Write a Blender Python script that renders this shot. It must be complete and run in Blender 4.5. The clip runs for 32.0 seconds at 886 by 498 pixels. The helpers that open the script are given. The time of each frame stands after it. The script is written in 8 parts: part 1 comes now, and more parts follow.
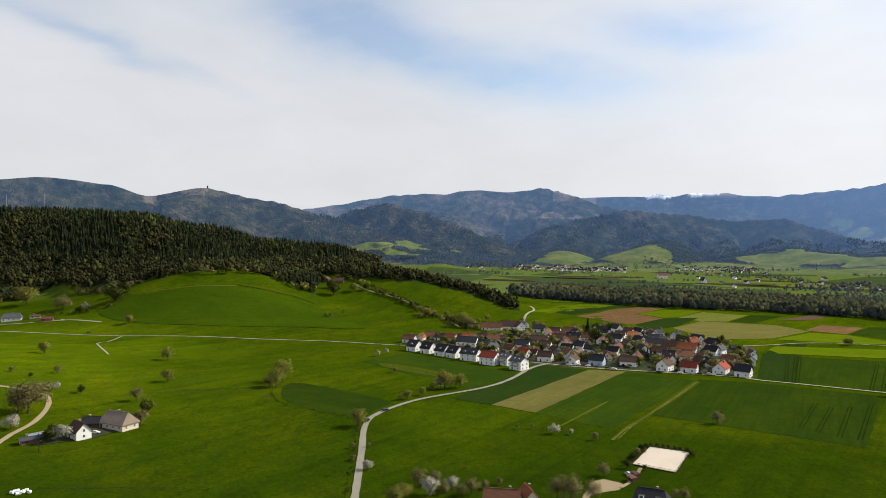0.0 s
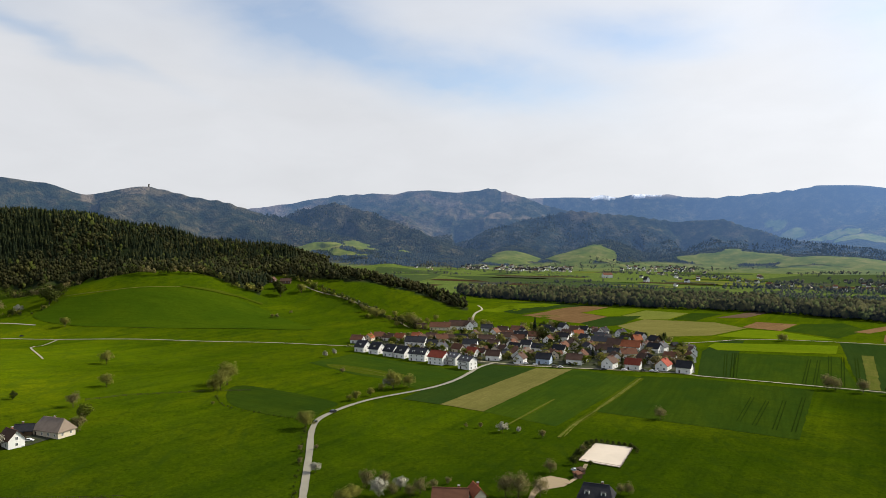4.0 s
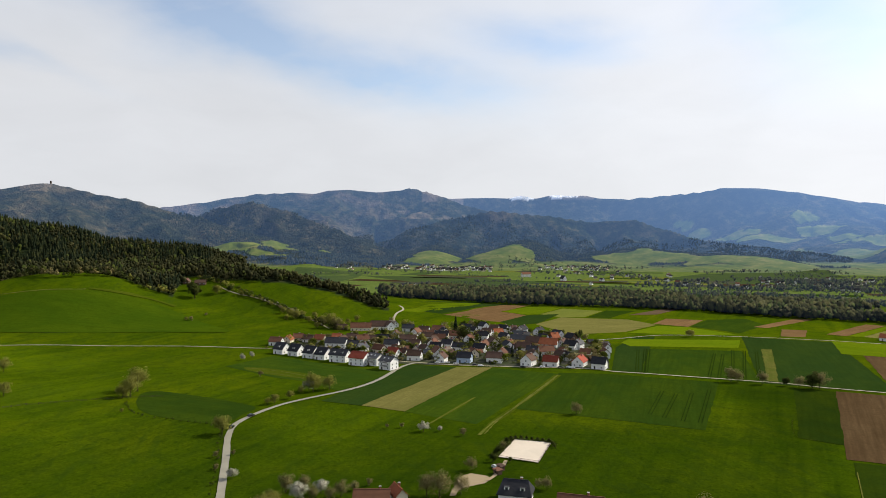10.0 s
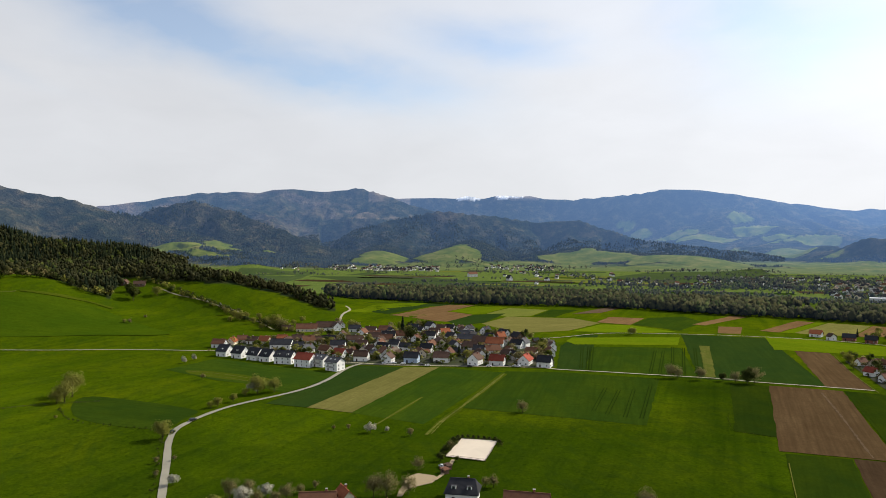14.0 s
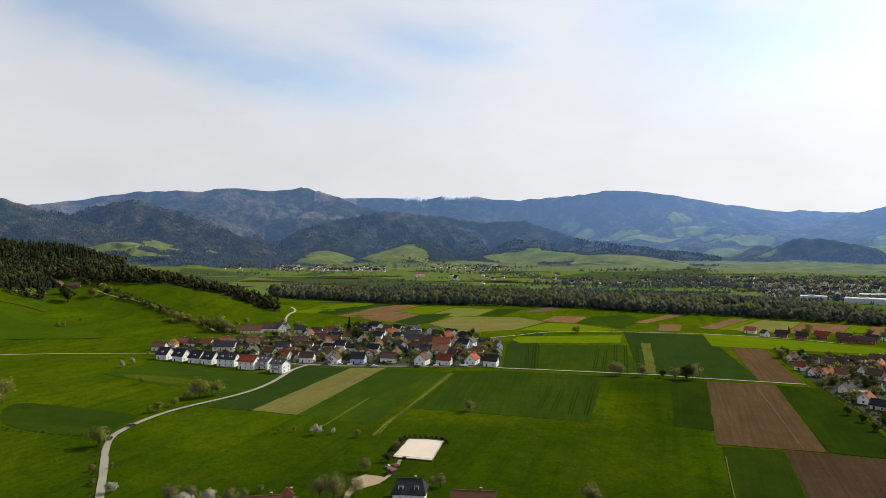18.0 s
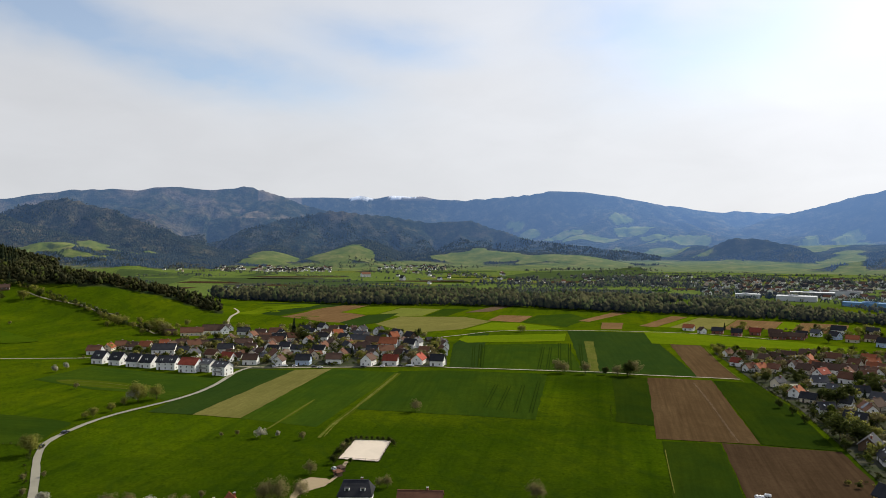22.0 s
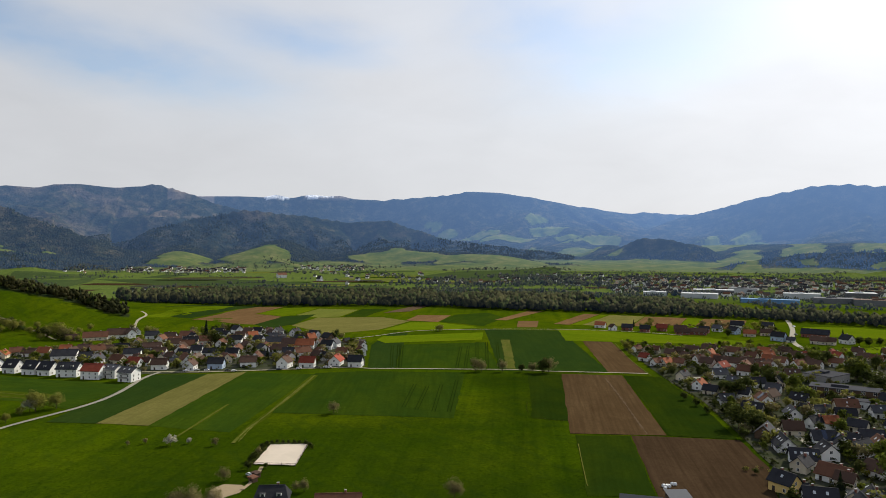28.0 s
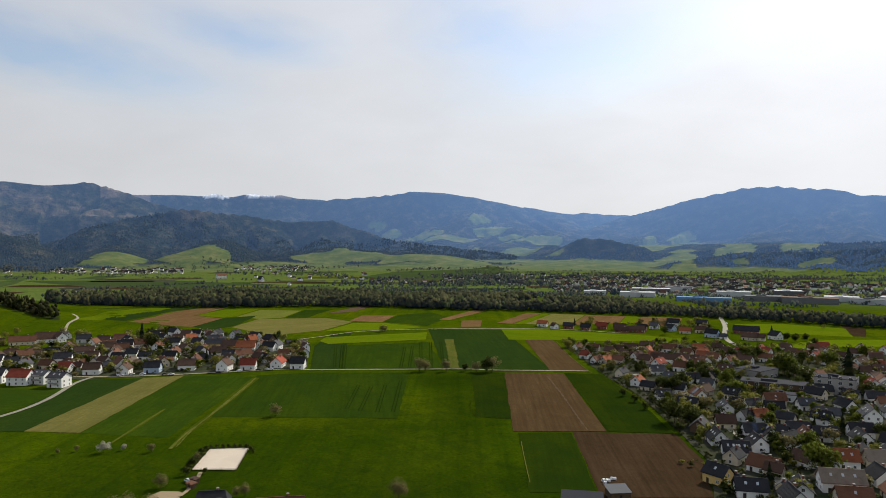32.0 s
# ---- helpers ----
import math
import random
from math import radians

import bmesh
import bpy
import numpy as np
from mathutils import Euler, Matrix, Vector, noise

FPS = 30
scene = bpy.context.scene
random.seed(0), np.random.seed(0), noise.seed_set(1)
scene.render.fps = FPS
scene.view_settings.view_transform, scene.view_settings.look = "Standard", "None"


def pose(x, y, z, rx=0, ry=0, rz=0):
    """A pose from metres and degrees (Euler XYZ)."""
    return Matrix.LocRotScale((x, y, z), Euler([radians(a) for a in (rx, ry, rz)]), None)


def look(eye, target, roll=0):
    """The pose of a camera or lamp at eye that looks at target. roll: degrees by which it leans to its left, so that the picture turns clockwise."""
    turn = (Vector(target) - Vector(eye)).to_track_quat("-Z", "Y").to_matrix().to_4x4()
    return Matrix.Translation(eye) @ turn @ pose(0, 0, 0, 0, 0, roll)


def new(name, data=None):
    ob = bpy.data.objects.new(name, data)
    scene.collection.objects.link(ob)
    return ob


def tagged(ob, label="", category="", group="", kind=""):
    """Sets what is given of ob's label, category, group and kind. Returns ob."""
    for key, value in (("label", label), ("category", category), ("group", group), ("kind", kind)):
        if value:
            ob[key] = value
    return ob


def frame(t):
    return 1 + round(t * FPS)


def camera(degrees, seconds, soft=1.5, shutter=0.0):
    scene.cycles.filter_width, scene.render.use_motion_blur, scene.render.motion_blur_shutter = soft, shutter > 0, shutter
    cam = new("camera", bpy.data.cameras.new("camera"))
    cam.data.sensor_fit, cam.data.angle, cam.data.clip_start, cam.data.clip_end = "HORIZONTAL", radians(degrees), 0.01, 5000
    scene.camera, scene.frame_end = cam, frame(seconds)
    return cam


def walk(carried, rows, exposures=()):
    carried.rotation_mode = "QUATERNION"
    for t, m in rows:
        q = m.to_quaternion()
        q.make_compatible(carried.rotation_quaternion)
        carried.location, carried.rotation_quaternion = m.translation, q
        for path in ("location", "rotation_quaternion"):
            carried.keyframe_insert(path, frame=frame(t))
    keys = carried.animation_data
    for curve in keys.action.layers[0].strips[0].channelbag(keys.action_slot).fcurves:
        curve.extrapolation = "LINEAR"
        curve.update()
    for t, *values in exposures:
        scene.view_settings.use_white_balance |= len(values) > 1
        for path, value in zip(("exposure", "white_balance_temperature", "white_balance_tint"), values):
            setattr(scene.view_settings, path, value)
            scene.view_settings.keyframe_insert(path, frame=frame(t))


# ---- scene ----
# A drone hovers over a spring valley and turns slowly to its right.
cam = camera(64.6, 32.0, 0.9)
PITCH = -0.696
YAW = [(0, 0.000), (1, 1.057), (2, 2.104), (3, 3.151), (3.5, 3.676), (4.5, 4.731), (5.5, 5.795), (7, 7.403), (8, 8.483), (9, 9.565), (10, 10.649), (11, 11.734), (12, 12.817), (13, 13.900), (14, 14.982), (15.5, 16.604), (17, 18.228), (18, 19.314), (19, 20.403), (20, 21.496), (21, 22.594), (22, 23.697), (23, 24.803), (24, 25.913), (25, 27.026), (26.5, 28.698), (28, 30.375), (29, 31.498), (30, 32.630), (31, 33.781), (32, 34.964)]
walk(cam, [(t, pose(0, 0, 100.0, 90 + PITCH, 0, -yaw)) for t, yaw in YAW],
     [(0, 0.12), (10, 0.11), (20, 0.01), (32, -0.17)])

# ---- sky, sun, exposure ----
SUN_AZ, SUN_EL = 74.0, 36.0
sun = new("sun", bpy.data.lights.new("sun", "SUN"))
sun.data.energy, sun.data.angle, sun.data.color = 5.0, radians(0.6), (1.0, 0.92, 0.76)
toward = Vector((math.sin(radians(SUN_AZ)) * math.cos(radians(SUN_EL)), math.cos(radians(SUN_AZ)) * math.cos(radians(SUN_EL)), math.sin(radians(SUN_EL))))
sun.matrix_world = look(toward * 900, (0, 0, 0))

world = bpy.data.worlds.new("spring_sky")
scene.world = world
world.use_nodes = True
wn, wl = world.node_tree.nodes, world.node_tree.links
wn.clear()


def wnode(kind, **values):
    n = wn.new(kind)
    for key, v in values.items():
        n.inputs[key].default_value = v
    return n


def wmath(op, a, b=0.0, clamp=False):
    n = wn.new("ShaderNodeMath")
    n.operation, n.use_clamp = op, clamp
    for k, v in enumerate((a, b)):
        if isinstance(v, (int, float)):
            n.inputs[k].default_value = v
        else:
            wl.new(v, n.inputs[k])
    return n.outputs[0]


sky = wn.new("ShaderNodeTexSky")
sky.sky_type, sky.sun_disc, sky.sun_elevation, sky.sun_rotation = "NISHITA", False, radians(SUN_EL), radians(SUN_AZ)
sky.air_density, sky.dust_density, sky.ozone_density, sky.altitude = 1.0, 1.2, 1.0, 400
coord = wn.new("ShaderNodeTexCoord")
sep = wn.new("ShaderNodeSeparateXYZ")
wl.new(coord.outputs["Generated"], sep.inputs[0])
up = wmath("MAXIMUM", sep.outputs[2], 0.0)
# bearing and height of each way into the sky, in degrees, stirred by slow noise
def stir(scale, detail, shift, sx=1.0):
    m = wn.new("ShaderNodeMapping")
    m.inputs["Scale"].default_value = (sx, sx, 2.6 * sx)
    m.inputs["Location"].default_value = (shift, shift * 0.37, shift)
    wl.new(coord.outputs["Generated"], m.inputs[0])
    n = wnode("ShaderNodeTexNoise", Scale=scale, Detail=detail, Roughness=0.55, Distortion=0.4)
    wl.new(m.outputs[0], n.inputs["Vector"])
    return n.outputs["Fac"]


sky_az = wmath("MULTIPLY", wmath("ARCTAN2", sep.outputs[0], sep.outputs[1]), 57.296)
sky_el = wmath("MULTIPLY", wmath("ARCSINE", sep.outputs[2]), 57.296)
sky_az = wmath("ADD", sky_az, wmath("MULTIPLY", wmath("SUBTRACT", stir(5.0, 4, 1.3), 0.5), 9.0))
sky_el = wmath("ADD", sky_el, wmath("MULTIPLY", wmath("SUBTRACT", stir(5.0, 4, 6.1), 0.5), 3.6))
# gaps in the thin cloud sheet: bearing, height, half widths, slant, depth
GAPS = [(-9, 18.5, 7, 3.6, -14, 0.95), (0, 14.3, 11, 2.3, -12, 0.9), (9, 12.2, 9, 1.9, -6, 0.75), (18.5, 15.4, 7, 1.6, -3, 1.0), (38, 17, 5, 3.4, -8, 1.0), (46, 14.0, 9, 3.2, 8, 0.95), (54, 18, 8, 4, 20, 0.6),
        (-26, 14.6, 8, 0.75, -17, 0.75), (-34, 19, 8, 1.6, -17, 0.5), (12, 26, 14, 4, -6, 0.7), (-30, 29, 16, 5, 10, 0.8)]
gap = None
for g_az, g_el, wide, tall, slant, depth in GAPS:
    c, s = math.cos(radians(slant)), math.sin(radians(slant))
    du, dv = wmath("SUBTRACT", sky_az, g_az), wmath("SUBTRACT", sky_el, g_el)
    u = wmath("ADD", wmath("MULTIPLY", du, c / wide), wmath("MULTIPLY", dv, s / wide))
    v = wmath("ADD", wmath("MULTIPLY", du, -s / tall), wmath("MULTIPLY", dv, c / tall))
    q = wmath("ADD", wmath("MULTIPLY", u, u), wmath("MULTIPLY", v, v))
    q = wmath("MULTIPLY", wmath("EXPONENT", wmath("MULTIPLY", q, -1.0)), depth)
    gap = q if gap is None else wmath("ADD", gap, q)
wisp = wmath("MULTIPLY", wmath("SUBTRACT", stir(11.0, 6, 3.7, 0.8), 0.36), 3.2, True)
clear = wmath("MULTIPLY", gap, wmath("ADD", wmath("MULTIPLY", wisp, 0.30), 0.70), True)
# the sheet thins out overhead, and is never quite even
thin = wmath("SUBTRACT", 1.25, wmath("MULTIPLY", up, 1.15), True)
mask = wmath("MULTIPLY", wmath("SUBTRACT", 0.97, wmath("MULTIPLY", clear, 0.74)), thin, True)
blue = wn.new("ShaderNodeVectorMath")
blue.operation = "SCALE"
blue.inputs["Scale"].default_value = 0.15
wl.new(sky.outputs[0], blue.inputs[0])
# thin cloud is the brighter the nearer it stands to the sun
near_sun = wn.new("ShaderNodeVectorMath")
near_sun.operation = "DOT_PRODUCT"
wl.new(coord.outputs["Generated"], near_sun.inputs[0])
near_sun.inputs[1].default_value = toward
bright = wn.new("ShaderNodeValToRGB")
stops = [(0.0, 0.345), (0.32, 0.350), (0.57, 0.390), (0.76, 0.435), (0.88, 0.52), (1.0, 0.70)]
while len(bright.color_ramp.elements) < len(stops):
    bright.color_ramp.elements.new(0.5)
for e, (p, k) in zip(bright.color_ramp.elements, stops):
    e.position, e.color = p, (k * 0.975, k * 0.99, k * 1.03, 1)
wl.new(near_sun.outputs["Value"], bright.inputs[0])
cloud = wn.new("ShaderNodeVectorMath")
cloud.operation = "SCALE"
wl.new(bright.outputs[0], cloud.inputs[0])
wl.new(wmath("ADD", wmath("MULTIPLY", stir(7.0, 5, 9.2), 0.30), 1.86), cloud.inputs["Scale"])
white = wn.new("ShaderNodeMix")
white.data_type = "RGBA"
wl.new(mask, white.inputs[0])
wl.new(blue.outputs[0], white.inputs[6])
wl.new(cloud.outputs[0], white.inputs[7])
back = wnode("ShaderNodeBackground", Strength=1.0)
wl.new(white.outputs[2], back.inputs["Color"])
wout = wn.new("ShaderNodeOutputWorld")
wl.new(back.outputs[0], wout.inputs["Surface"])


# ---- materials ----
MATS = {}


class Net:
    """A small helper round one node tree."""

    def __init__(self, name, rough=0.9, metal=0.0, spec=0.3):
        self.m = bpy.data.materials.new(name)
        self.m.use_nodes = True
        self.t = self.m.node_tree
        self.b = self.t.nodes["Principled BSDF"]
        self.b.inputs["Roughness"].default_value, self.b.inputs["Metallic"].default_value = rough, metal
        self.b.inputs["Specular IOR Level"].default_value = spec
        MATS[name] = self.m

    def node(self, kind, **values):
        n = self.t.nodes.new(kind)
        for key, v in values.items():
            n.inputs[key].default_value = v
        return n

    def link(self, a, b):
        self.t.links.new(a, b)

    def coords(self, which="Object", scale=(1, 1, 1)):
        c, m = self.node("ShaderNodeTexCoord"), self.node("ShaderNodeMapping", Scale=scale)
        self.link(c.outputs[which], m.inputs[0])
        return m.outputs[0]

    def noise(self, size, detail=3, rough=0.55, where=None, warp=0.0, stretch=(1, 1, 1)):
        n = self.node("ShaderNodeTexNoise", Scale=1.0 / size, Detail=detail, Roughness=rough, Distortion=warp)
        self.link(where or self.coords("Object", stretch), n.inputs["Vector"])
        return n.outputs["Fac"]

    def ramp(self, fac, stops):
        r = self.node("ShaderNodeValToRGB")
        e = r.color_ramp.elements
        while len(e) < len(stops):
            e.new(0.5)
        for k, (p, c) in zip(e, stops):
            k.position, k.color = p, (*c, 1) if len(c) == 3 else c
        self.link(fac, r.inputs[0])
        return r.outputs[0]

    def mix(self, fac, a, b, how="MIX"):
        n = self.node("ShaderNodeMix")
        n.data_type, n.blend_type = "RGBA", how
        for k, v in ((0, fac), (6, a), (7, b)):
            if isinstance(v, (int, float)):
                n.inputs[k].default_value = v
            elif isinstance(v, tuple):
                n.inputs[k].default_value = (*v, 1)
            else:
                self.link(v, n.inputs[k])
        return n.outputs[2]

    def math(self, op, a, b=0.0, clamp=False):
        n = self.node("ShaderNodeMath")
        n.operation, n.use_clamp = op, clamp
        for k, v in enumerate((a, b)):
            if isinstance(v, (int, float)):
                n.inputs[k].default_value = v
            else:
                self.link(v, n.inputs[k])
        return n.outputs[0]

    def colour(self, c):
        if isinstance(c, tuple):
            self.b.inputs["Base Color"].default_value = (*c, 1)
        else:
            self.link(c, self.b.inputs["Base Color"])

    def bump(self, h, dist, strength=0.6):
        n = self.node("ShaderNodeBump", Strength=strength, Distance=dist)
        self.link(h, n.inputs["Height"])
        self.link(n.outputs[0], self.b.inputs["Normal"])

    def rand(self):
        return self.node("ShaderNodeObjectInfo").outputs["Random"]

    def island(self):
        return self.node("ShaderNodeNewGeometry").outputs["Random Per Island"]


def dim(c, k):
    return tuple(v * k for v in c)


def crop(name, base, other, streak=0.35, furrow=2.4, patch=38.0):
    """A sown field or mown meadow: streaks along the way it is worked, patches and fine grain."""
    n = Net(name, 1.0, 0, 0.0)
    lines = n.noise(furrow, 2, 0.6, stretch=(0.035, 1, 1))
    big = n.noise(patch, 4, 0.6, warp=0.8, stretch=(0.5, 1, 1))
    fine = n.noise(1.4, 4, 0.75, stretch=(0.5, 1, 1))
    c = n.mix(n.math("MULTIPLY", n.math("SUBTRACT", big, 0.38, True), 3.6, True), base, other)
    c = n.mix(n.math("MULTIPLY", n.math("SUBTRACT", n.noise(9.0, 4, 0.7, warp=1.0), 0.5, True), 2.2, True), c, dim(base, 0.66))
    c = n.mix(n.math("MULTIPLY", n.math("SUBTRACT", lines, 0.30, True), streak * 3.2, True), c, dim(base, 0.50))
    c = n.mix(n.math("MULTIPLY", n.math("SUBTRACT", fine, 0.28, True), 1.9, True), c, n.mix(0.6, c, dim(other, 0.40)))
    hue = n.node("ShaderNodeHueSaturation")
    n.link(n.math("ADD", n.math("MULTIPLY", n.rand(), 0.26), 0.86), hue.inputs["Value"])
    n.link(c, hue.inputs["Color"])
    n.colour(hue.outputs[0])
    n.bump(fine, 0.25, 0.5)
    return n.m


GRASS, GRASS2 = (0.050, 0.081, 0.0016), (0.084, 0.109, 0.0018)
crop("young_wheat", (0.025, 0.053, 0.0060), (0.043, 0.072, 0.0050), 0.30, 3.0)
crop("dark_wheat", (0.022, 0.046, 0.009), (0.031, 0.056, 0.009), 0.28, 3.0)
crop("lush_crop", (0.0931, 0.1472, 0.0040), (0.1230, 0.1656, 0.0053), 0.2, 4.0)
crop("hill_grain", (0.0336, 0.0653, 0.0029), (0.0475, 0.0791, 0.0029), 0.22, 4.0, 50)
# distance haze is mixed into this duller, bluer green
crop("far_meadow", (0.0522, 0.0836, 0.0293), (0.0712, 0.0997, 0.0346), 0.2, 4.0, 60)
crop("bare_soil", (0.1708, 0.1003, 0.0446), (0.2211, 0.1357, 0.0604), 0.5, 2.2, 30)
crop("loam", (0.0874, 0.0543, 0.0256), (0.1121, 0.0727, 0.0351), 0.5, 2.2, 30)
crop("deep_wheat", (0.0158, 0.0328, 0.0040), (0.0302, 0.0484, 0.0032), 0.28, 2.4, 34)
crop("worn_grass", (0.0590, 0.0880, 0.0048), (0.0820, 0.1038, 0.0080), 0.2, 2.0, 9)
crop("tram_green", (0.016, 0.032, 0.004), (0.022, 0.040, 0.004), 0.2, 2.0, 20)
crop("dark_soil", (0.0517, 0.0326, 0.0181), (0.0704, 0.0451, 0.0247), 0.5, 2.2, 26)
crop("sprouting_field", (0.1456, 0.1398, 0.0376), (0.1864, 0.1689, 0.0493), 0.3, 2.6, 26)
crop("pale_field", (0.1270, 0.1498, 0.0277), (0.1581, 0.1697, 0.0322), 0.25, 3.0, 40)
crop("garden_ground", (0.042, 0.055, 0.022), (0.090, 0.086, 0.068), 0.1, 3.0, 14)
crop("sandy_soil", (0.120, 0.083, 0.0482), (0.146, 0.101, 0.0619), 0.3, 1.5, 9)
crop("dry_track", (0.140, 0.140, 0.0312), (0.087, 0.114, 0.0168), 0.35, 1.2, 9)


def ground_cover():
    n = Net("valley_grass", 1.0, 0, 0.0)
    big, mid, fine = n.noise(120, 6, 0.66, warp=0.9), n.noise(14, 5, 0.68, warp=0.8), n.noise(1.6, 4, 0.7)
    c = n.ramp(big, [(0.30, (0.036, 0.060, 0.002)), (0.48, GRASS), (0.62, (0.068, 0.094, 0.002)), (0.75, GRASS2)])
    c = n.mix(n.math("MULTIPLY", n.math("SUBTRACT", mid, 0.46, True), 3.0, True), c, (0.033, 0.056, 0.003))
    c = n.mix(n.math("MULTIPLY", n.math("SUBTRACT", fine, 0.30, True), 1.8, True), c, n.mix(1.0, c, (0.48, 0.54, 0.45), "MULTIPLY"))
    blot = n.noise(3.4, 4, 0.7, warp=1.2)
    c = n.mix(n.math("MULTIPLY", n.math("SUBTRACT", blot, 0.53, True), 5.0, True), c, n.mix(1.0, c, (0.52, 0.60, 0.7), "MULTIPLY"))
    rows = n.noise(7, 4, 0.65, warp=0.7, stretch=(1, 0.22, 1))
    c = n.mix(n.math("MULTIPLY", n.math("SUBTRACT", rows, 0.50, True), 3.4, True), c, (0.030, 0.054, 0.003))
    m = n.node("ShaderNodeMapping", Scale=(0.03, 1, 1))
    m.vector_type = "POINT"
    turned = n.node("ShaderNodeMapping", Rotation=(0, 0, radians(-54)))
    n.link(n.node("ShaderNodeTexCoord").outputs["Object"], turned.inputs[0])
    n.link(turned.outputs[0], m.inputs[0])
    for size, low, gain, tone in ((9.0, 0.50, 4.2, (0.72, 0.80, 0.9)), (26.0, 0.52, 4.5, (1.35, 1.22, 1.0)), (3.2, 0.52, 3.5, (0.82, 0.86, 0.9))):
        band = n.noise(size, 3, 0.6, where=m.outputs[0])
        c = n.mix(n.math("MULTIPLY", n.math("SUBTRACT", band, low, True), gain, True), c, n.mix(1.0, c, tone, "MULTIPLY"))
    # both masks carry painted light: dimmer near grass, brighter western grass
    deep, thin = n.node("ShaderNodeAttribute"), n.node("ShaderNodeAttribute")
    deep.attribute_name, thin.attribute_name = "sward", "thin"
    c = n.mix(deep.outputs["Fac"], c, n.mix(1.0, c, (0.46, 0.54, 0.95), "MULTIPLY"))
    c = n.mix(thin.outputs["Fac"], c, n.mix(1.0, c, (1.75, 1.58, 1.35), "MULTIPLY"))
    a, hazed = n.node("ShaderNodeAttribute"), n.node("ShaderNodeAttribute")
    a.attribute_name, hazed.attribute_name = "wood", "pasture"
    # distance haze painted into the far grass colour: paler and bluer
    hazed_grass = n.ramp(mid, [(0.35, (0.064, 0.098, 0.022)), (0.55, (0.092, 0.128, 0.030)), (0.7, (0.125, 0.148, 0.044))])
    c = n.mix(hazed.outputs["Fac"], c, hazed_grass)
    wood = n.ramp(n.noise(24, 4, 0.7), [(0.35, (0.012, 0.022, 0.010)), (0.52, (0.026, 0.034, 0.013)), (0.7, (0.060, 0.058, 0.026))])
    c = n.mix(n.math("MULTIPLY", a.outputs["Fac"], 1.0, True), c, wood)
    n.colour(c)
    n.bump(n.math("ADD", fine, n.math("MULTIPLY", mid, 3.0)), 0.4, 0.5)


def far_cover():
    """Wooded and grazed mountains far behind the valley; the blue haze before them is put in as their own faint glow.
    """
    n = Net("far_hills", 1.0, 0, 0.0)
    a, b = n.node("ShaderNodeAttribute"), n.node("ShaderNodeAttribute")
    a.attribute_name, b.attribute_name = "wood", "air"
    big, mid, fine = n.noise(300, 5, 0.62, warp=0.6), n.noise(60, 5, 0.7), n.noise(15, 4, 0.75)
    dark = n.ramp(mid, [(0.36, (0.010, 0.018, 0.010)), (0.5, (0.026, 0.036, 0.017)), (0.64, (0.085, 0.078, 0.038))])
    bare = n.ramp(mid, [(0.36, (0.046, 0.044, 0.028)), (0.5, (0.135, 0.100, 0.070)), (0.64, (0.245, 0.185, 0.120))])
    broad = n.node("ShaderNodeAttribute")
    broad.attribute_name = "broadleaf"
    wood = n.mix(n.math("MULTIPLY", n.math("MULTIPLY", n.math("SUBTRACT", big, 0.44, True), 6.0, True), broad.outputs["Fac"]), dark, bare)
    wood = n.mix(n.math("MULTIPLY", fine, 0.5), wood, n.mix(1.0, wood, (0.25, 0.25, 0.28), "MULTIPLY"))
    field = n.ramp(mid, [(0.35, (0.056, 0.084, 0.012)), (0.52, (0.096, 0.116, 0.018)), (0.66, (0.150, 0.150, 0.040))])
    c = n.mix(a.outputs["Fac"], field, wood)
    s, d = n.node("ShaderNodeAttribute"), n.node("ShaderNodeAttribute")
    s.attribute_name, d.attribute_name = "snow", "heath"
    c = n.mix(d.outputs["Fac"], c, (0.17, 0.135, 0.09))
    c = n.mix(s.outputs["Fac"], c, (0.85, 0.87, 0.90))
    n.colour(c)
    n.bump(n.math("MULTIPLY", n.math("ADD", n.math("MULTIPLY", fine, 1.0), n.math("MULTIPLY", mid, 3.0)), n.math("ADD", n.math("MULTIPLY", a.outputs["Fac"], 0.95), 0.05)), 9.0, 1.0)
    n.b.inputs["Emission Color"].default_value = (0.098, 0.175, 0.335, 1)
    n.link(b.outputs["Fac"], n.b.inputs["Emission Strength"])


ground_cover()
far_cover()


def foliage(name, stops, rough=0.8, air=0.0, through=0.0):
    n = Net(name, rough, 0, 0.03)
    c = n.ramp(n.island(), stops)
    big = n.noise(60, 3, 0.6)
    c = n.mix(n.math("MULTIPLY", n.math("SUBTRACT", big, 0.4, True), 2.0, True), c, n.mix(1.0, c, (1.35, 1.2, 0.9), "MULTIPLY"))
    n.colour(c)
    glow = n.node("ShaderNodeBsdfTranslucent")
    n.link(c, glow.inputs["Color"])
    both = n.node("ShaderNodeMixShader", Fac=0.0 if air else 0.35)
    n.link(n.b.outputs[0], both.inputs[1])
    n.link(glow.outputs[0], both.inputs[2])
    n.link(both.outputs[0], n.t.nodes["Material Output"].inputs["Surface"])
    # distance haze is put in as blue emission of the leaves
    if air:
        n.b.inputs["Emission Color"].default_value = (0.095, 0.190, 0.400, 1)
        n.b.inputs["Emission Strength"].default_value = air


foliage("conifer", [(0.0, (0.010, 0.017, 0.010)), (0.5, (0.019, 0.028, 0.014)), (0.85, (0.032, 0.040, 0.017)), (1, (0.055, 0.060, 0.022))])
foliage("spring_leaves", [(0.0, (0.080, 0.110, 0.016)), (0.5, (0.115, 0.148, 0.020)), (1, (0.155, 0.190, 0.028))])
foliage("budding_twigs", [(0.0, (0.190, 0.195, 0.040)), (0.5, (0.240, 0.245, 0.054)), (1, (0.300, 0.300, 0.072))])
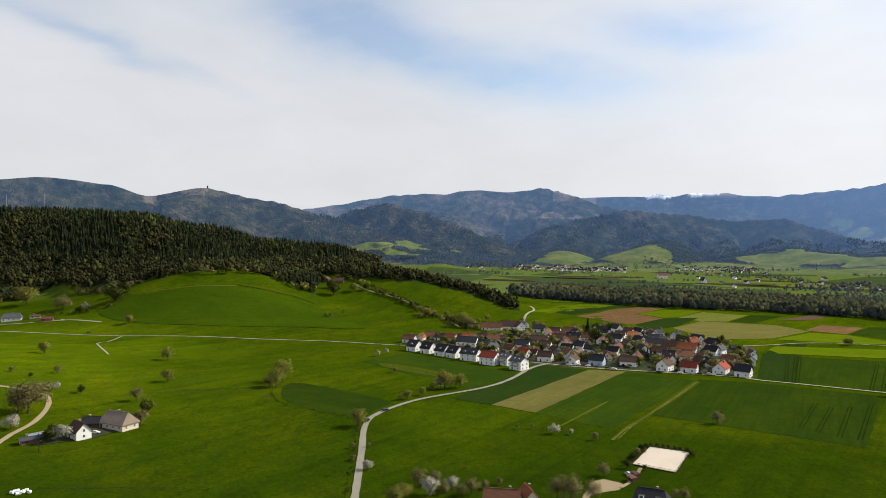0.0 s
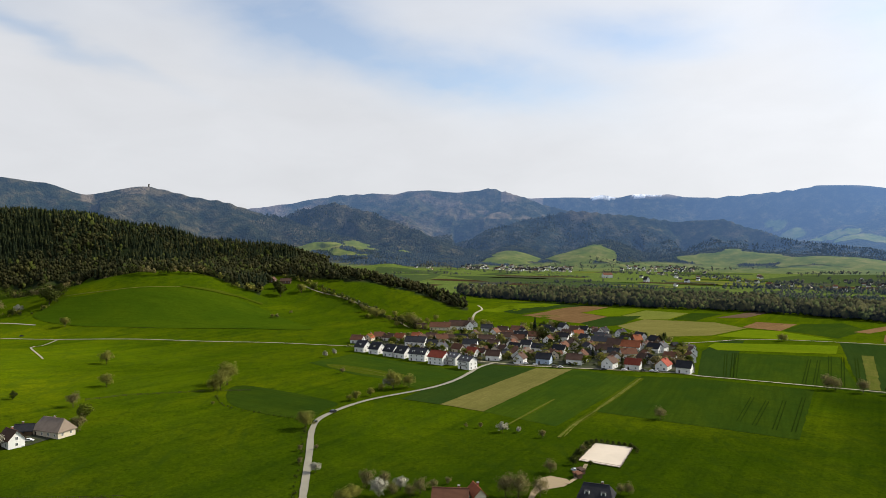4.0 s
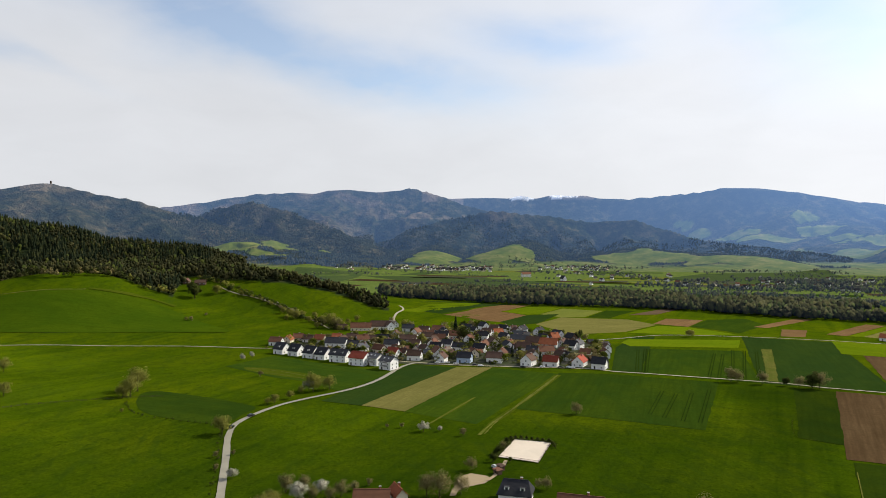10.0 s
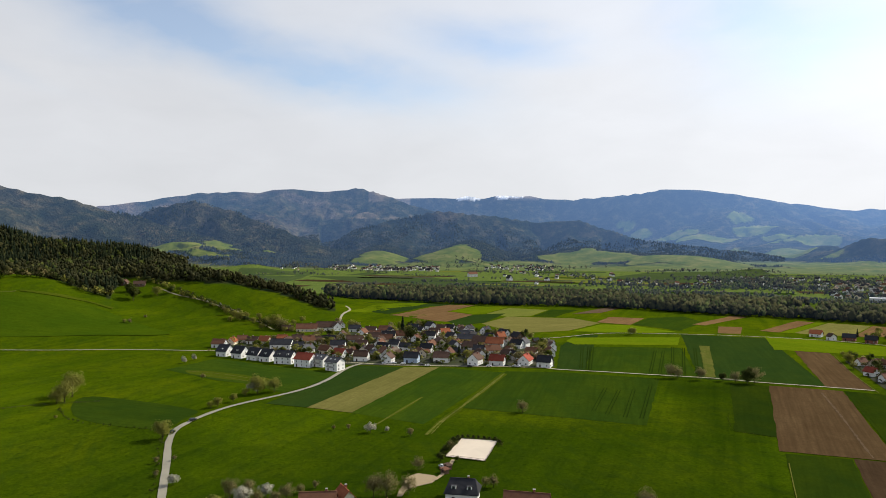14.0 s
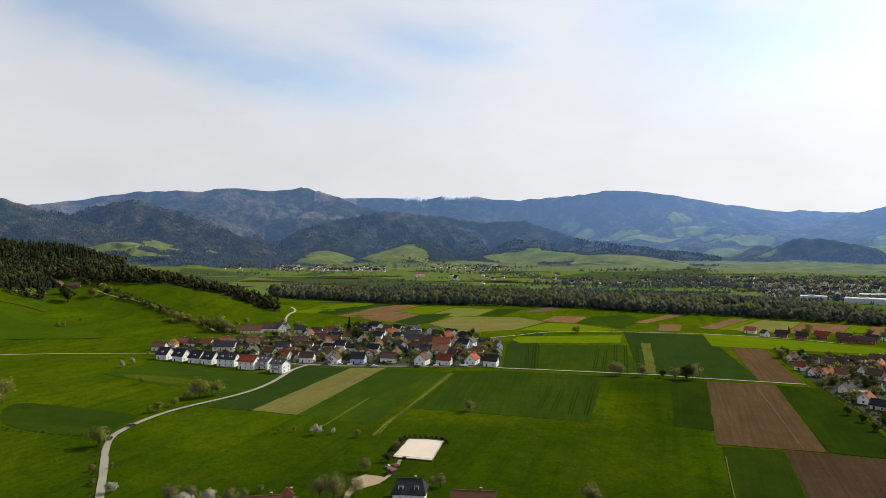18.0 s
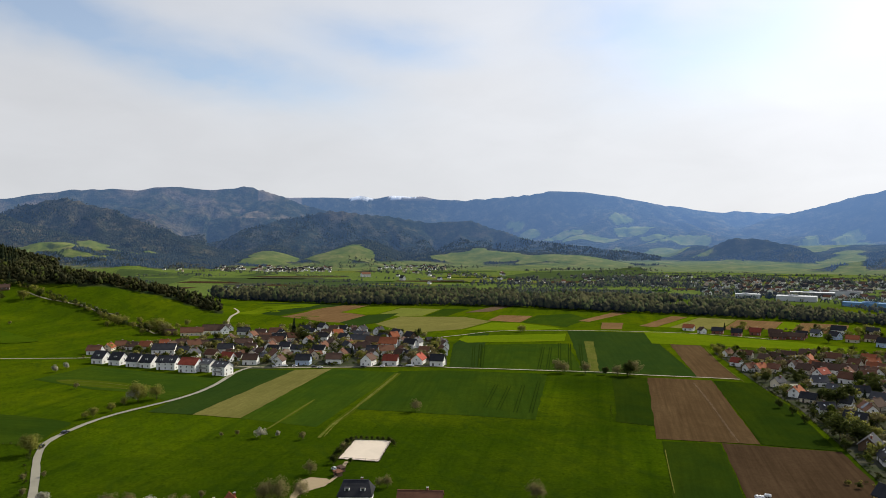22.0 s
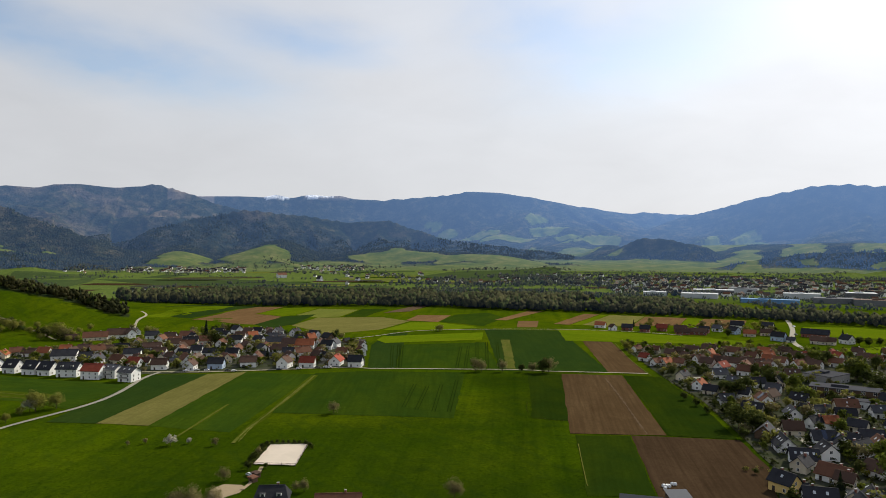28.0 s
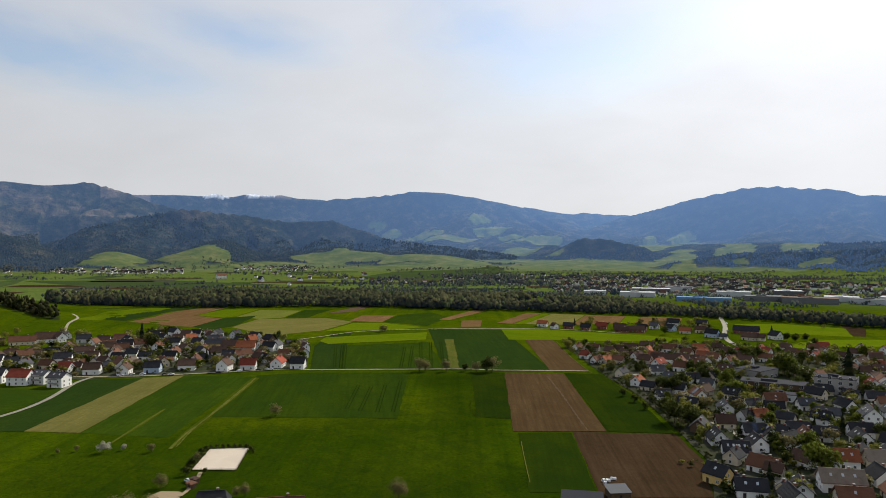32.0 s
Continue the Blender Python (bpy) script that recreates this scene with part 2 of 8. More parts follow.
foliage("bare_twigs", [(0.0, (0.165, 0.146, 0.064)), (0.5, (0.212, 0.188, 0.084)), (1, (0.265, 0.235, 0.108))])
foliage("blossom", [(0.0, (0.34, 0.34, 0.25)), (0.5, (0.50, 0.49, 0.42)), (1, (0.64, 0.62, 0.57))])
foliage("dark_leaves", [(0.0, (0.040, 0.056, 0.014)), (0.6, (0.064, 0.082, 0.019)), (1, (0.095, 0.112, 0.026))])
# haze before the foothills as emission, the second material with more of it
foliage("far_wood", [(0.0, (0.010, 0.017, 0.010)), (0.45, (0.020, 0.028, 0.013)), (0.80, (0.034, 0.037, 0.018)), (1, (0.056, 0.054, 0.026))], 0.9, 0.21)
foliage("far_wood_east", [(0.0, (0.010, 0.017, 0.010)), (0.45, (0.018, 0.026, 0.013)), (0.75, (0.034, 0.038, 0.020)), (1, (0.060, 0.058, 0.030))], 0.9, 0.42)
foliage("river_twigs", [(0.0, (0.040, 0.046, 0.017)), (0.5, (0.058, 0.064, 0.024)), (1, (0.085, 0.090, 0.034))])
foliage("river_brush", [(0.0, (0.032, 0.034, 0.016)), (0.5, (0.050, 0.050, 0.023)), (1, (0.074, 0.072, 0.032))])
foliage("wood_leaves", [(0.0, (0.024, 0.028, 0.012)), (0.6, (0.040, 0.044, 0.018)), (0.9, (0.062, 0.064, 0.025)), (1, (0.086, 0.088, 0.032))])
foliage("river_leaves", [(0.0, (0.034, 0.050, 0.015)), (0.6, (0.055, 0.075, 0.020)), (1, (0.085, 0.110, 0.030))])
# the same growth, with blue haze put in as a faint glow of the leaves
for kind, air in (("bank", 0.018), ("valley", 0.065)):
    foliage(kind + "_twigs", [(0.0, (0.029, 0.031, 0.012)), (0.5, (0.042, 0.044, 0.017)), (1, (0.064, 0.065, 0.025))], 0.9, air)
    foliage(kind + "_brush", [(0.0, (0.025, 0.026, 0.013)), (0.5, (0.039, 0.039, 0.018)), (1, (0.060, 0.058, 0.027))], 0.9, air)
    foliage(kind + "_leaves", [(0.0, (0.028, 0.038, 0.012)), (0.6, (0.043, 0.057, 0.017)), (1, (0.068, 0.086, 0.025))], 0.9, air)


def plain(name, c, c2, rough=0.8, size=1.2, spec=0.3, metal=0.0, vary=0.2, bump=0.0):
    n = Net(name, rough, metal, spec)
    k = n.mix(n.noise(size, 4, 0.65), c, c2)
    k = n.mix(n.math("MULTIPLY", n.math("SUBTRACT", n.noise(size * 6, 3, 0.6), 0.45, True), 1.6, True), k, dim(c, 0.72))
    if vary:
        hue = n.node("ShaderNodeHueSaturation")
        n.link(n.math("ADD", n.math("MULTIPLY", n.rand(), vary * 2), 1 - vary), hue.inputs["Value"])
        n.link(k, hue.inputs["Color"])
        k = hue.outputs[0]
    n.colour(k)
    if bump:
        n.bump(n.noise(size * 0.4, 3), bump, 0.6)


def tiles(name, c, c2):
    """Roof tiles: courses across the slope, each tile a little different, with moss and wear."""
    n = Net(name, 0.85, 0, 0.12)
    w = n.node("ShaderNodeTexWave", Scale=1.4, Distortion=0.6, Detail=2)
    w.wave_type, w.bands_direction = "BANDS", "Z"
    n.link(n.coords("Object"), w.inputs["Vector"])
    k = n.mix(n.noise(0.5, 3, 0.7), c, c2)
    k = n.mix(n.math("MULTIPLY", n.math("SUBTRACT", n.noise(3.5, 4, 0.6), 0.46, True), 2.4, True), k, dim(c, 0.5))
    k = n.mix(n.math("MULTIPLY", w.outputs["Fac"], 0.3), k, dim(c, 0.6))
    hue = n.node("ShaderNodeHueSaturation")
    n.link(n.math("ADD", n.math("MULTIPLY", n.rand(), 0.5), 0.75), hue.inputs["Value"])
    n.link(k, hue.inputs["Color"])
    n.colour(hue.outputs[0])
    n.bump(w.outputs["Fac"], 0.05, 0.6)


tiles("orange_tiles", (0.330, 0.105, 0.045), (0.250, 0.082, 0.040))
tiles("red_tiles", (0.300, 0.062, 0.035), (0.220, 0.052, 0.034))
tiles("brown_tiles", (0.107, 0.062, 0.0430), (0.077, 0.047, 0.0361))
tiles("rust_tiles", (0.167, 0.075, 0.0422), (0.123, 0.060, 0.0387))
tiles("dark_tiles", (0.026, 0.027, 0.032), (0.042, 0.042, 0.047))
tiles("grey_tiles", (0.085, 0.086, 0.094), (0.062, 0.063, 0.070))
tiles("beige_tiles", (0.2340, 0.1833, 0.1404), (0.1872, 0.1482, 0.1170))
plain("white_plaster", (0.80, 0.80, 0.78), (0.70, 0.70, 0.68), 0.9, 1.5, vary=0.1)
plain("cream_plaster", (0.62, 0.55, 0.42), (0.54, 0.48, 0.37), 0.9, 1.5, vary=0.15)
plain("yellow_plaster", (0.66, 0.48, 0.17), (0.58, 0.42, 0.16), 0.9, 1.5, vary=0.1)
plain("blue_plaster", (0.42, 0.52, 0.66), (0.36, 0.46, 0.60), 0.9, 1.5, vary=0.1)
plain("brown_boards", (0.130, 0.080, 0.048), (0.085, 0.055, 0.036), 0.85, 0.6, vary=0.2)
plain("brick_red", (0.250, 0.090, 0.060), (0.190, 0.075, 0.055), 0.85, 0.5, vary=0.15)
plain("window_frame_white", (0.78, 0.78, 0.76), (0.70, 0.70, 0.68), 0.5, 0.5, vary=0)
plain("dark_wood", (0.055, 0.035, 0.022), (0.035, 0.025, 0.018), 0.8, 0.4)
plain("asphalt", (0.2255, 0.2088, 0.1595), (0.2695, 0.2529, 0.1958), 0.9, 2.0, vary=0.05, bump=0.01)
plain("pale_track", (0.325, 0.285, 0.195), (0.240, 0.215, 0.135), 0.95, 2.5, vary=0.05)
plain("sandy_track", (0.330, 0.255, 0.155), (0.250, 0.190, 0.110), 0.95, 2.5, vary=0.05)
plain("riding_sand", (0.60, 0.52, 0.42), (0.52, 0.45, 0.36), 0.95, 3.0, vary=0)
plain("bark", (0.060, 0.045, 0.032), (0.040, 0.030, 0.022), 0.95, 0.3)
plain("hall_white", (0.50, 0.52, 0.54), (0.42, 0.44, 0.46), 0.95, 6, vary=0.12)
plain("hall_blue", (0.130, 0.270, 0.470), (0.110, 0.230, 0.410), 0.95, 6, vary=0.1)
plain("pale_sheet", (0.150, 0.155, 0.165), (0.110, 0.115, 0.125), 0.95, 6, 0.05, vary=0.25)
plain("hall_grey", (0.045, 0.047, 0.056), (0.032, 0.034, 0.042), 0.95, 6, 0.05, vary=0.2)
plain("sheet_metal", (0.34, 0.36, 0.39), (0.28, 0.30, 0.33), 0.45, 2, 0.5, 0.6, vary=0.1)
plain("car_paint_dark", (0.025, 0.027, 0.032), (0.03, 0.03, 0.036), 0.25, 1, 0.5, 0.2, vary=0)
plain("car_paint_white", (0.75, 0.75, 0.76), (0.70, 0.70, 0.71), 0.3, 1, 0.5, 0, vary=0)
plain("rubber", (0.02, 0.02, 0.02), (0.03, 0.03, 0.03), 0.9, 0.2, vary=0)
plain("concrete", (0.33, 0.32, 0.30), (0.26, 0.25, 0.24), 0.9, 1.5, vary=0.1)
plain("bale_wrap", (0.74, 0.76, 0.76), (0.66, 0.68, 0.69), 0.4, 0.6, 0.5, vary=0.08)
n = Net("window_glass", 0.08, 0.0, 0.8)
n.colour(n.mix(n.rand(), (0.018, 0.022, 0.028), (0.050, 0.058, 0.070)))
n = Net("solar_panel", 0.12, 0.0, 0.7)
n.colour(n.mix(n.noise(0.8, 2), (0.012, 0.018, 0.040), (0.020, 0.028, 0.055)))

# ---- the lie of the land ----


def bearing(az, d):
    """A place d metres from the hovering point, az degrees to the right of north (+y)."""
    return d * math.sin(math.radians(az)), d * math.cos(math.radians(az))


TABLE = np.random.RandomState(7).rand(256, 256)


def vnoise(x, y, size, seed=0):
    """Smooth value noise, 0 to 1, with features of that size in metres."""
    u, v = np.asarray(x, float) / size + 17.3 * seed, np.asarray(y, float) / size + 9.1 * seed
    i, j = np.floor(u).astype(int), np.floor(v).astype(int)
    a, b = u - i, v - j
    a, b = a * a * (3 - 2 * a), b * b * (3 - 2 * b)
    g = lambda m, n: TABLE[m % 256, n % 256]
    return (g(i, j) * (1 - a) + g(i + 1, j) * a) * (1 - b) + (g(i, j + 1) * (1 - a) + g(i + 1, j + 1) * a) * b


def fbm(x, y, size, octaves=4, seed=0):
    out, amp, tot = 0, 1.0, 0
    for k in range(octaves):
        out, tot = out + amp * vnoise(x, y, size / 2 ** k, seed + k), tot + amp
        amp *= 0.5
    return out / tot


# Crest lines: (bearing, distance, height), then how wide the flanks reach and how rough they are.
RIDGES = {
    "wooded_spur": ([(-60, 1650, 170), (-40, 1560, 152), (-30, 1500, 148), (-24, 1460, 140), (-19, 1420, 118), (-15, 1370, 93), (-11, 1340, 85),
                     (-9.4, 1290, 81), (-7.8, 1240, 66), (-6.4, 1190, 46), (-5.2, 1160, 25), (-4, 1130, 5)], 360, 0.12, 1.5),
    "lane_spur": ([(-9.5, 1200, 62), (-7.2, 1120, 56), (-5.0, 1060, 50), (-2.6, 1030, 43), (-0.3, 1012, 33), (1.2, 1005, 20), (2.7, 995, 6), (4, 990, 0)], 165, 0.1, 1.5),
    "summit_cross": ([(-60, 3500, 440), (-45, 3400, 420), (-32.5, 3350, 354), (-30, 3350, 370), (-25.5, 3350, 348), (-22.8, 3350, 303), (-19.0, 3350, 341),
                      (-14, 3300, 285), (-9.5, 3250, 215), (-6, 3150, 140), (-3, 3000, 30)], 900, 0.42, 1.15),
    "cone": ([(-13, 3568, 53), (-9.5, 3451, 193), (-7.2, 3393, 249), (-4.7, 3369, 284), (-2, 3334, 242), (1.6, 3217, 137), (4, 3100, 29)], 560, 0.38, 1.2),
    "central": ([(-14, 4350, 255), (-10.2, 4300, 300), (-8.4, 4300, 316), (-6.2, 4300, 354), (-3.9, 4280, 378), (-1.1, 4250, 386), (0.7, 4250, 381), (1.4, 4250, 402), (3.0, 4250, 408), (5.3, 4250, 394),
                 (7.1, 4250, 406), (7.9, 4250, 421), (9.2, 4230, 398), (10, 4200, 374), (13, 4150, 300), (16, 4050, 200), (19, 3900, 60)], 1300, 0.42, 1.1),
    "snowline": ([(8, 4780, 370), (11.7, 4750, 391), (13.6, 4750, 394), (15.9, 4750, 389), (17, 4750, 406), (18.2, 4750, 389), (19.5, 4750, 408), (21.3, 4750, 402), (24.9, 4730, 372), (27.1, 4710, 381),
                  (29.2, 4690, 394), (31.3, 4660, 409), (32.2, 4650, 427), (34.6, 4650, 420), (37.3, 4650, 390), (38.8, 4650, 364), (40.3, 4650, 315), (41.9, 4680, 320), (43.7, 4700, 290), (45.4, 4720, 274),
                  (46.3, 4730, 284), (48.5, 4760, 270), (50, 4780, 267), (56, 4800, 255)], 1500, 0.38, 1.1),
    "dark_ridge": ([(4.5, 3451, 29), (7.7, 3510, 123), (10.8, 3568, 207), (14.7, 3627, 256), (18.6, 3685, 233), (22.2, 3744, 205), (25.7, 3744, 212),
                    (28.2, 3685, 158), (31, 3568, 100), (35, 3451, 70), (40, 3334, 18), (43, 3276, 2)], 620, 0.42, 1.2),
    "eastern": ([(49, 4500, 200), (50.6, 4450, 256), (52.3, 4400, 293), (54.4, 4370, 343), (56.4, 4350, 371), (58.3, 4320, 399), (60.2, 4300, 403), (62.4, 4270, 384), (64, 4250, 375), (66, 4230, 334),
                 (74, 4200, 320), (85, 4200, 350)], 1500, 0.40, 1.15),
    "eastern_foot": ([(47, 3700, 60), (51, 3500, 78), (55, 3350, 84), (60, 3150, 90), (66, 3000, 90), (74, 2900, 100)], 620, 0.16, 1.2),
    "mid_hill": ([(42.0, 3320, 5), (44, 3260, 62), (46.3, 3200, 112), (48.3, 3180, 108), (49.8, 3150, 66), (51, 3100, 8)], 400, 0.34, 1.2),
    "town_foot": ([(53.2, 2560, 4), (55.2, 2640, 40), (58, 2620, 58), (62, 2580, 66), (69, 2520, 82), (78, 2450, 100)], 340, 0.34, 1.2),
    "meadow_a": ([(-8, 3065, 62), (-3.8, 2925, 78), (-0.8, 2854, 58), (1.8, 2796, 11)], 340, 0.1, 1.5),
    "meadow_b": ([(9.0, 2796, 40), (9.6, 2901, 58), (10.0, 3088, 80)], 250, 0.1, 1.5),
    "meadow_c": ([(15.4, 2831, 58), (16.4, 2889, 76), (17.2, 3088, 98)], 290, 0.1, 1.5),
    "meadow_d": ([(23, 2995, 44), (26.5, 3065, 69), (29, 2995, 51), (34, 2878, 42), (39, 2784, 8)], 330, 0.1, 1.5),
}
KNOLLS = [(-17.2, 985, 56, 146, 128, 6), (-27, 1060, 20, 190, 110, 20), (-41, 620, 26, 150, 190, 0)]


def land(x, y):
    """The ground's height; the valley floor is 0."""
    x, y = np.atleast_1d(np.asarray(x, float)), np.atleast_1d(np.asarray(y, float))
    d = np.hypot(x, y)
    z = np.zeros_like(x)
    for k, (crest, reach, rough, power) in enumerate(RIDGES.values()):
        if d.max() < min(c[1] for c in crest) - reach / 0.45 - 60 or d.min() > max(c[1] for c in crest) + reach / 0.45 + 60:
            continue
        best, crown, along, away, run = np.zeros_like(x), np.zeros_like(x), np.zeros_like(x), np.zeros_like(x), 0.0
        pts = [(*bearing(a, r), h) for a, r, h in crest]
        sway = 1 + 0 * x if rough < 0.11 else 0.45 + 1.1 * fbm(x, y, reach * 0.55, 4, 3 + k)
        for (ax, ay, ah), (bx, by, bh) in zip(pts, pts[1:]):
            ex, ey = bx - ax, by - ay
            long = math.hypot(ex, ey)
            u2 = np.clip(((x - ax) * ex + (y - ay) * ey) / (ex * ex + ey * ey), 0, 1)
            off = np.hypot(x - ax - u2 * ex, y - ay - u2 * ey) * sway
            s = np.clip(1 - off / reach, 0, 1)
            fall = s ** power if power < 1.4 else s * s * (3 - 2 * s)
            this = (ah + (bh - ah) * (0.35 * u2 + 0.65 * u2 * u2 * (3 - 2 * u2))) * fall
            crown = np.maximum(crown, fall)
            nearer = this > best
            along, away = np.where(nearer, run + u2 * long, along), np.where(nearer, off, away)
            best = np.maximum(best, this)
            run += long
        if rough > 0.11:
            gully = np.clip(np.abs(fbm(x, y, min(reach * 0.42, 330), 5, 60 + k) - 0.5) * 3.2, 0, 1) ** 0.8
            best = best * (1 - 1.0 * rough * (1 - crown ** 4) * gully)
        if rough > 0.3:
            # spurs run down from the crest, with side valleys cut between them
            bend = along + 0.45 * reach * (fbm(x, y, reach * 0.5, 3, 150 + k) - 0.5)
            major = np.abs(2 * vnoise(bend, away * 0.30, reach * 0.34, 160 + k) - 1)
            minor = np.abs(2 * vnoise(bend + 0.4 * away, away * 0.5, reach * 0.13, 170 + k) - 1)
            best = best * (1 - (1 - crown ** 3) * (0.62 * (1 - major) ** 1.5 + 0.24 * (1 - minor) ** 1.2))
        z = np.maximum(z, best)
    for az, r, h, across, along, turn in KNOLLS:
        cx, cy = bearing(az, r)
        c, s = math.cos(math.radians(az + turn)), math.sin(math.radians(az + turn))
        u, v = (x - cx) * c - (y - cy) * s, (x - cx) * s + (y - cy) * c
        z = np.maximum(z, 0) + h * np.exp(-(u / across) ** 2 - (v / along) ** 2) * np.clip(1 - z / 160, 0.2, 1)
    # gentle swells in the western meadows
    west = np.clip((-x - 40) / 250, 0, 1)
    z = z + west * (fbm(x, y, 190, 2, 5) - 0.5) * 9 * np.clip((d - 200) / 200, 0, 1)
    return z


def height(x, y):
    return float(land(x, y)[0])

# ---- mesh helpers ----
def mesh(name, verts, faces, mats, index=None, smooth=False):
    me = bpy.data.meshes.new(name)
    verts, faces = np.asarray(verts, np.float32), np.asarray(faces, np.int32)
    me.vertices.add(len(verts))
    me.vertices.foreach_set("co", verts.ravel())
    k = faces.shape[1]
    me.loops.add(faces.size)
    me.loops.foreach_set("vertex_index", faces.ravel())
    me.polygons.add(len(faces))
    me.polygons.foreach_set("loop_start", np.arange(0, faces.size, k, dtype=np.int32))
    if index is not None:
        me.polygons.foreach_set("material_index", np.asarray(index, np.int32))
    me.polygons.foreach_set("use_smooth", np.full(len(faces), smooth))
    for m in mats:
        me.materials.append(MATS[m])
    me.update(calc_edges=True)
    return me


def polys(name, verts, faces, mats, index=None):
    """The same for faces of any length."""
    me = bpy.data.meshes.new(name)
    me.from_pydata([tuple(v) for v in verts], [], faces)
    for m in mats:
        me.materials.append(MATS[m])
    if index is not None:
        me.polygons.foreach_set("material_index", index)
    me.update()
    return me


def part(name, me, parent, label="", m=None):
    ob = new(name, me)
    ob.parent = parent
    if m is not None:
        ob.matrix_basis = m
    return tagged(ob, label) if label else ob


def thing(name, label, category, m, group="", kind=""):
    ob = new(name)
    ob.empty_display_size = 0.2
    ob.matrix_basis = m
    return tagged(ob, label, category, group, kind)


# ---- ground and mountains ----
# One sheet round the hovering point: fine steps towards the valley, coarse behind.
def polar_sheet(azs, radii, closed):
    az, r = np.meshgrid(np.radians(azs), radii)
    x, y = r * np.sin(az), r * np.cos(az)
    z = land(x.ravel(), y.ravel()).reshape(x.shape)
    n, k = len(radii), len(azs)
    i = np.arange(n * k).reshape(n, k)
    a, b, c, d = i[:-1, :-1], i[:-1, 1:], i[1:, 1:], i[1:, :-1]
    faces = np.stack([a, d, c, b], -1).reshape(-1, 4)
    if closed:
        ring = np.stack([i[:-1, -1], i[1:, -1], i[1:, 0], i[:-1, 0]], -1)
        faces = np.concatenate([faces, ring])
    return np.stack([x, y, z], -1).reshape(-1, 3), faces


def attribute(me, name, values):
    a = me.attributes.new(name, "FLOAT", "POINT")
    a.data.foreach_set("value", np.asarray(values, np.float32))


def inside(x, y, poly):
    """Which of the places lie inside the outline."""
    hit = np.zeros(np.shape(x), bool)
    for (ax, ay), (bx, by) in zip(poly, poly[1:] + poly[:1]):
        cross = (ay > y) != (by > y)
        hit ^= cross & (x < (bx - ax) * (y - ay) / ((by - ay) if by != ay else 1e-9) + ax)
    return hit


SPUR_WOOD = [(-790, 840), (-649.7, 1026.7), (-622.4, 1036.5), (-606, 1075), (-571, 1065), (-502.6, 1066.5), (-478.7, 1080.7), (-443.6, 1053.4), (-405, 1030), (-345, 990), (-270, 978), (-243.9, 968.8),
             (-218, 945), (-191.6, 934.6), (-172, 930), (-176, 1001), (-187, 1063.7), (-154.6, 1041.6), (-116.3, 1003), (-68.2, 1005.7), (-19.5, 1004.8), (12.8, 992.9), (40.3, 980.2), (66.9, 963.7), (101.3, 936.5),
             (106, 952), (84, 1000), (52, 1040), (0, 1085), (-50, 1110), (-105, 1160), (-116, 1300), (-245, 1392), (-515, 1415), (-912, 1302), (-1370, 800)]
AZ = np.concatenate([np.arange(-46, 82, 0.16), np.arange(84, 314, 6)])
RAD = np.concatenate([np.linspace(0.5, 120, 8), np.geomspace(150, 900, 55), np.arange(912, 1700, 12), np.arange(1720, 2341, 20)])
v, f = polar_sheet(AZ, RAD, True)
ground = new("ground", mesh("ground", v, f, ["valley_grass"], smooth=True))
tagged(ground, "green spring meadows of a wide valley floor rising to soft knolls", "ground", kind="structure")
attribute(ground.data, "wood", inside(v[:, 0], v[:, 1], SPUR_WOOD).astype(float))
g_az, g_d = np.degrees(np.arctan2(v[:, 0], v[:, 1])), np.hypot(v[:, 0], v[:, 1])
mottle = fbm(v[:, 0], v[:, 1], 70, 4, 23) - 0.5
# light painted into the grass: dimmer near and east, brighter and yellower west
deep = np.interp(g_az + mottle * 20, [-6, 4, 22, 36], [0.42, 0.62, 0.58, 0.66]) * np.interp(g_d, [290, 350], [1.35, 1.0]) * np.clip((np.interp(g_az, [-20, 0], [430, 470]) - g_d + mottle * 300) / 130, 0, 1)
# this strip of meadow is darker in itself
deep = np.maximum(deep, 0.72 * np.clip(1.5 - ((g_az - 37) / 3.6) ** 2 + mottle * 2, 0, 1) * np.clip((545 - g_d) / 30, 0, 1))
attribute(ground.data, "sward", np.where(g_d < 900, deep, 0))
# river meadows yellower in themselves; the sunlit west is painted brighter
attribute(ground.data, "thin", 0.34 * np.clip((g_az - 3) / 6, 0, 1) * np.clip((g_d - 640 + mottle * 200) / 120, 0, 1) * np.clip((1250 - g_d) / 100, 0, 1) + np.clip((-17 - g_az + mottle * 24) / 12, 0, 1) * np.clip((1000 - g_d) / 200, 0, 1) * np.clip((g_d - 430) / 120, 0, 1))
# the painted haze sets in with distance beyond the river
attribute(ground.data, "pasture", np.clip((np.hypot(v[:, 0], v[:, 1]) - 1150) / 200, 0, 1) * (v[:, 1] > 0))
FAR_AZ = np.concatenate([np.arange(-46, 82, 0.14), np.arange(84, 314, 6)])
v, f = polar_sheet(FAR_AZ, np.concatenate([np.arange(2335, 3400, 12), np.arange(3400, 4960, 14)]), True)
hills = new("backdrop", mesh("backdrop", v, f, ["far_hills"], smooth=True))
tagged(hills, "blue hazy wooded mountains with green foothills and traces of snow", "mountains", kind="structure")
d, az = np.hypot(v[:, 0], v[:, 1]), np.degrees(np.arctan2(v[:, 0], v[:, 1]))
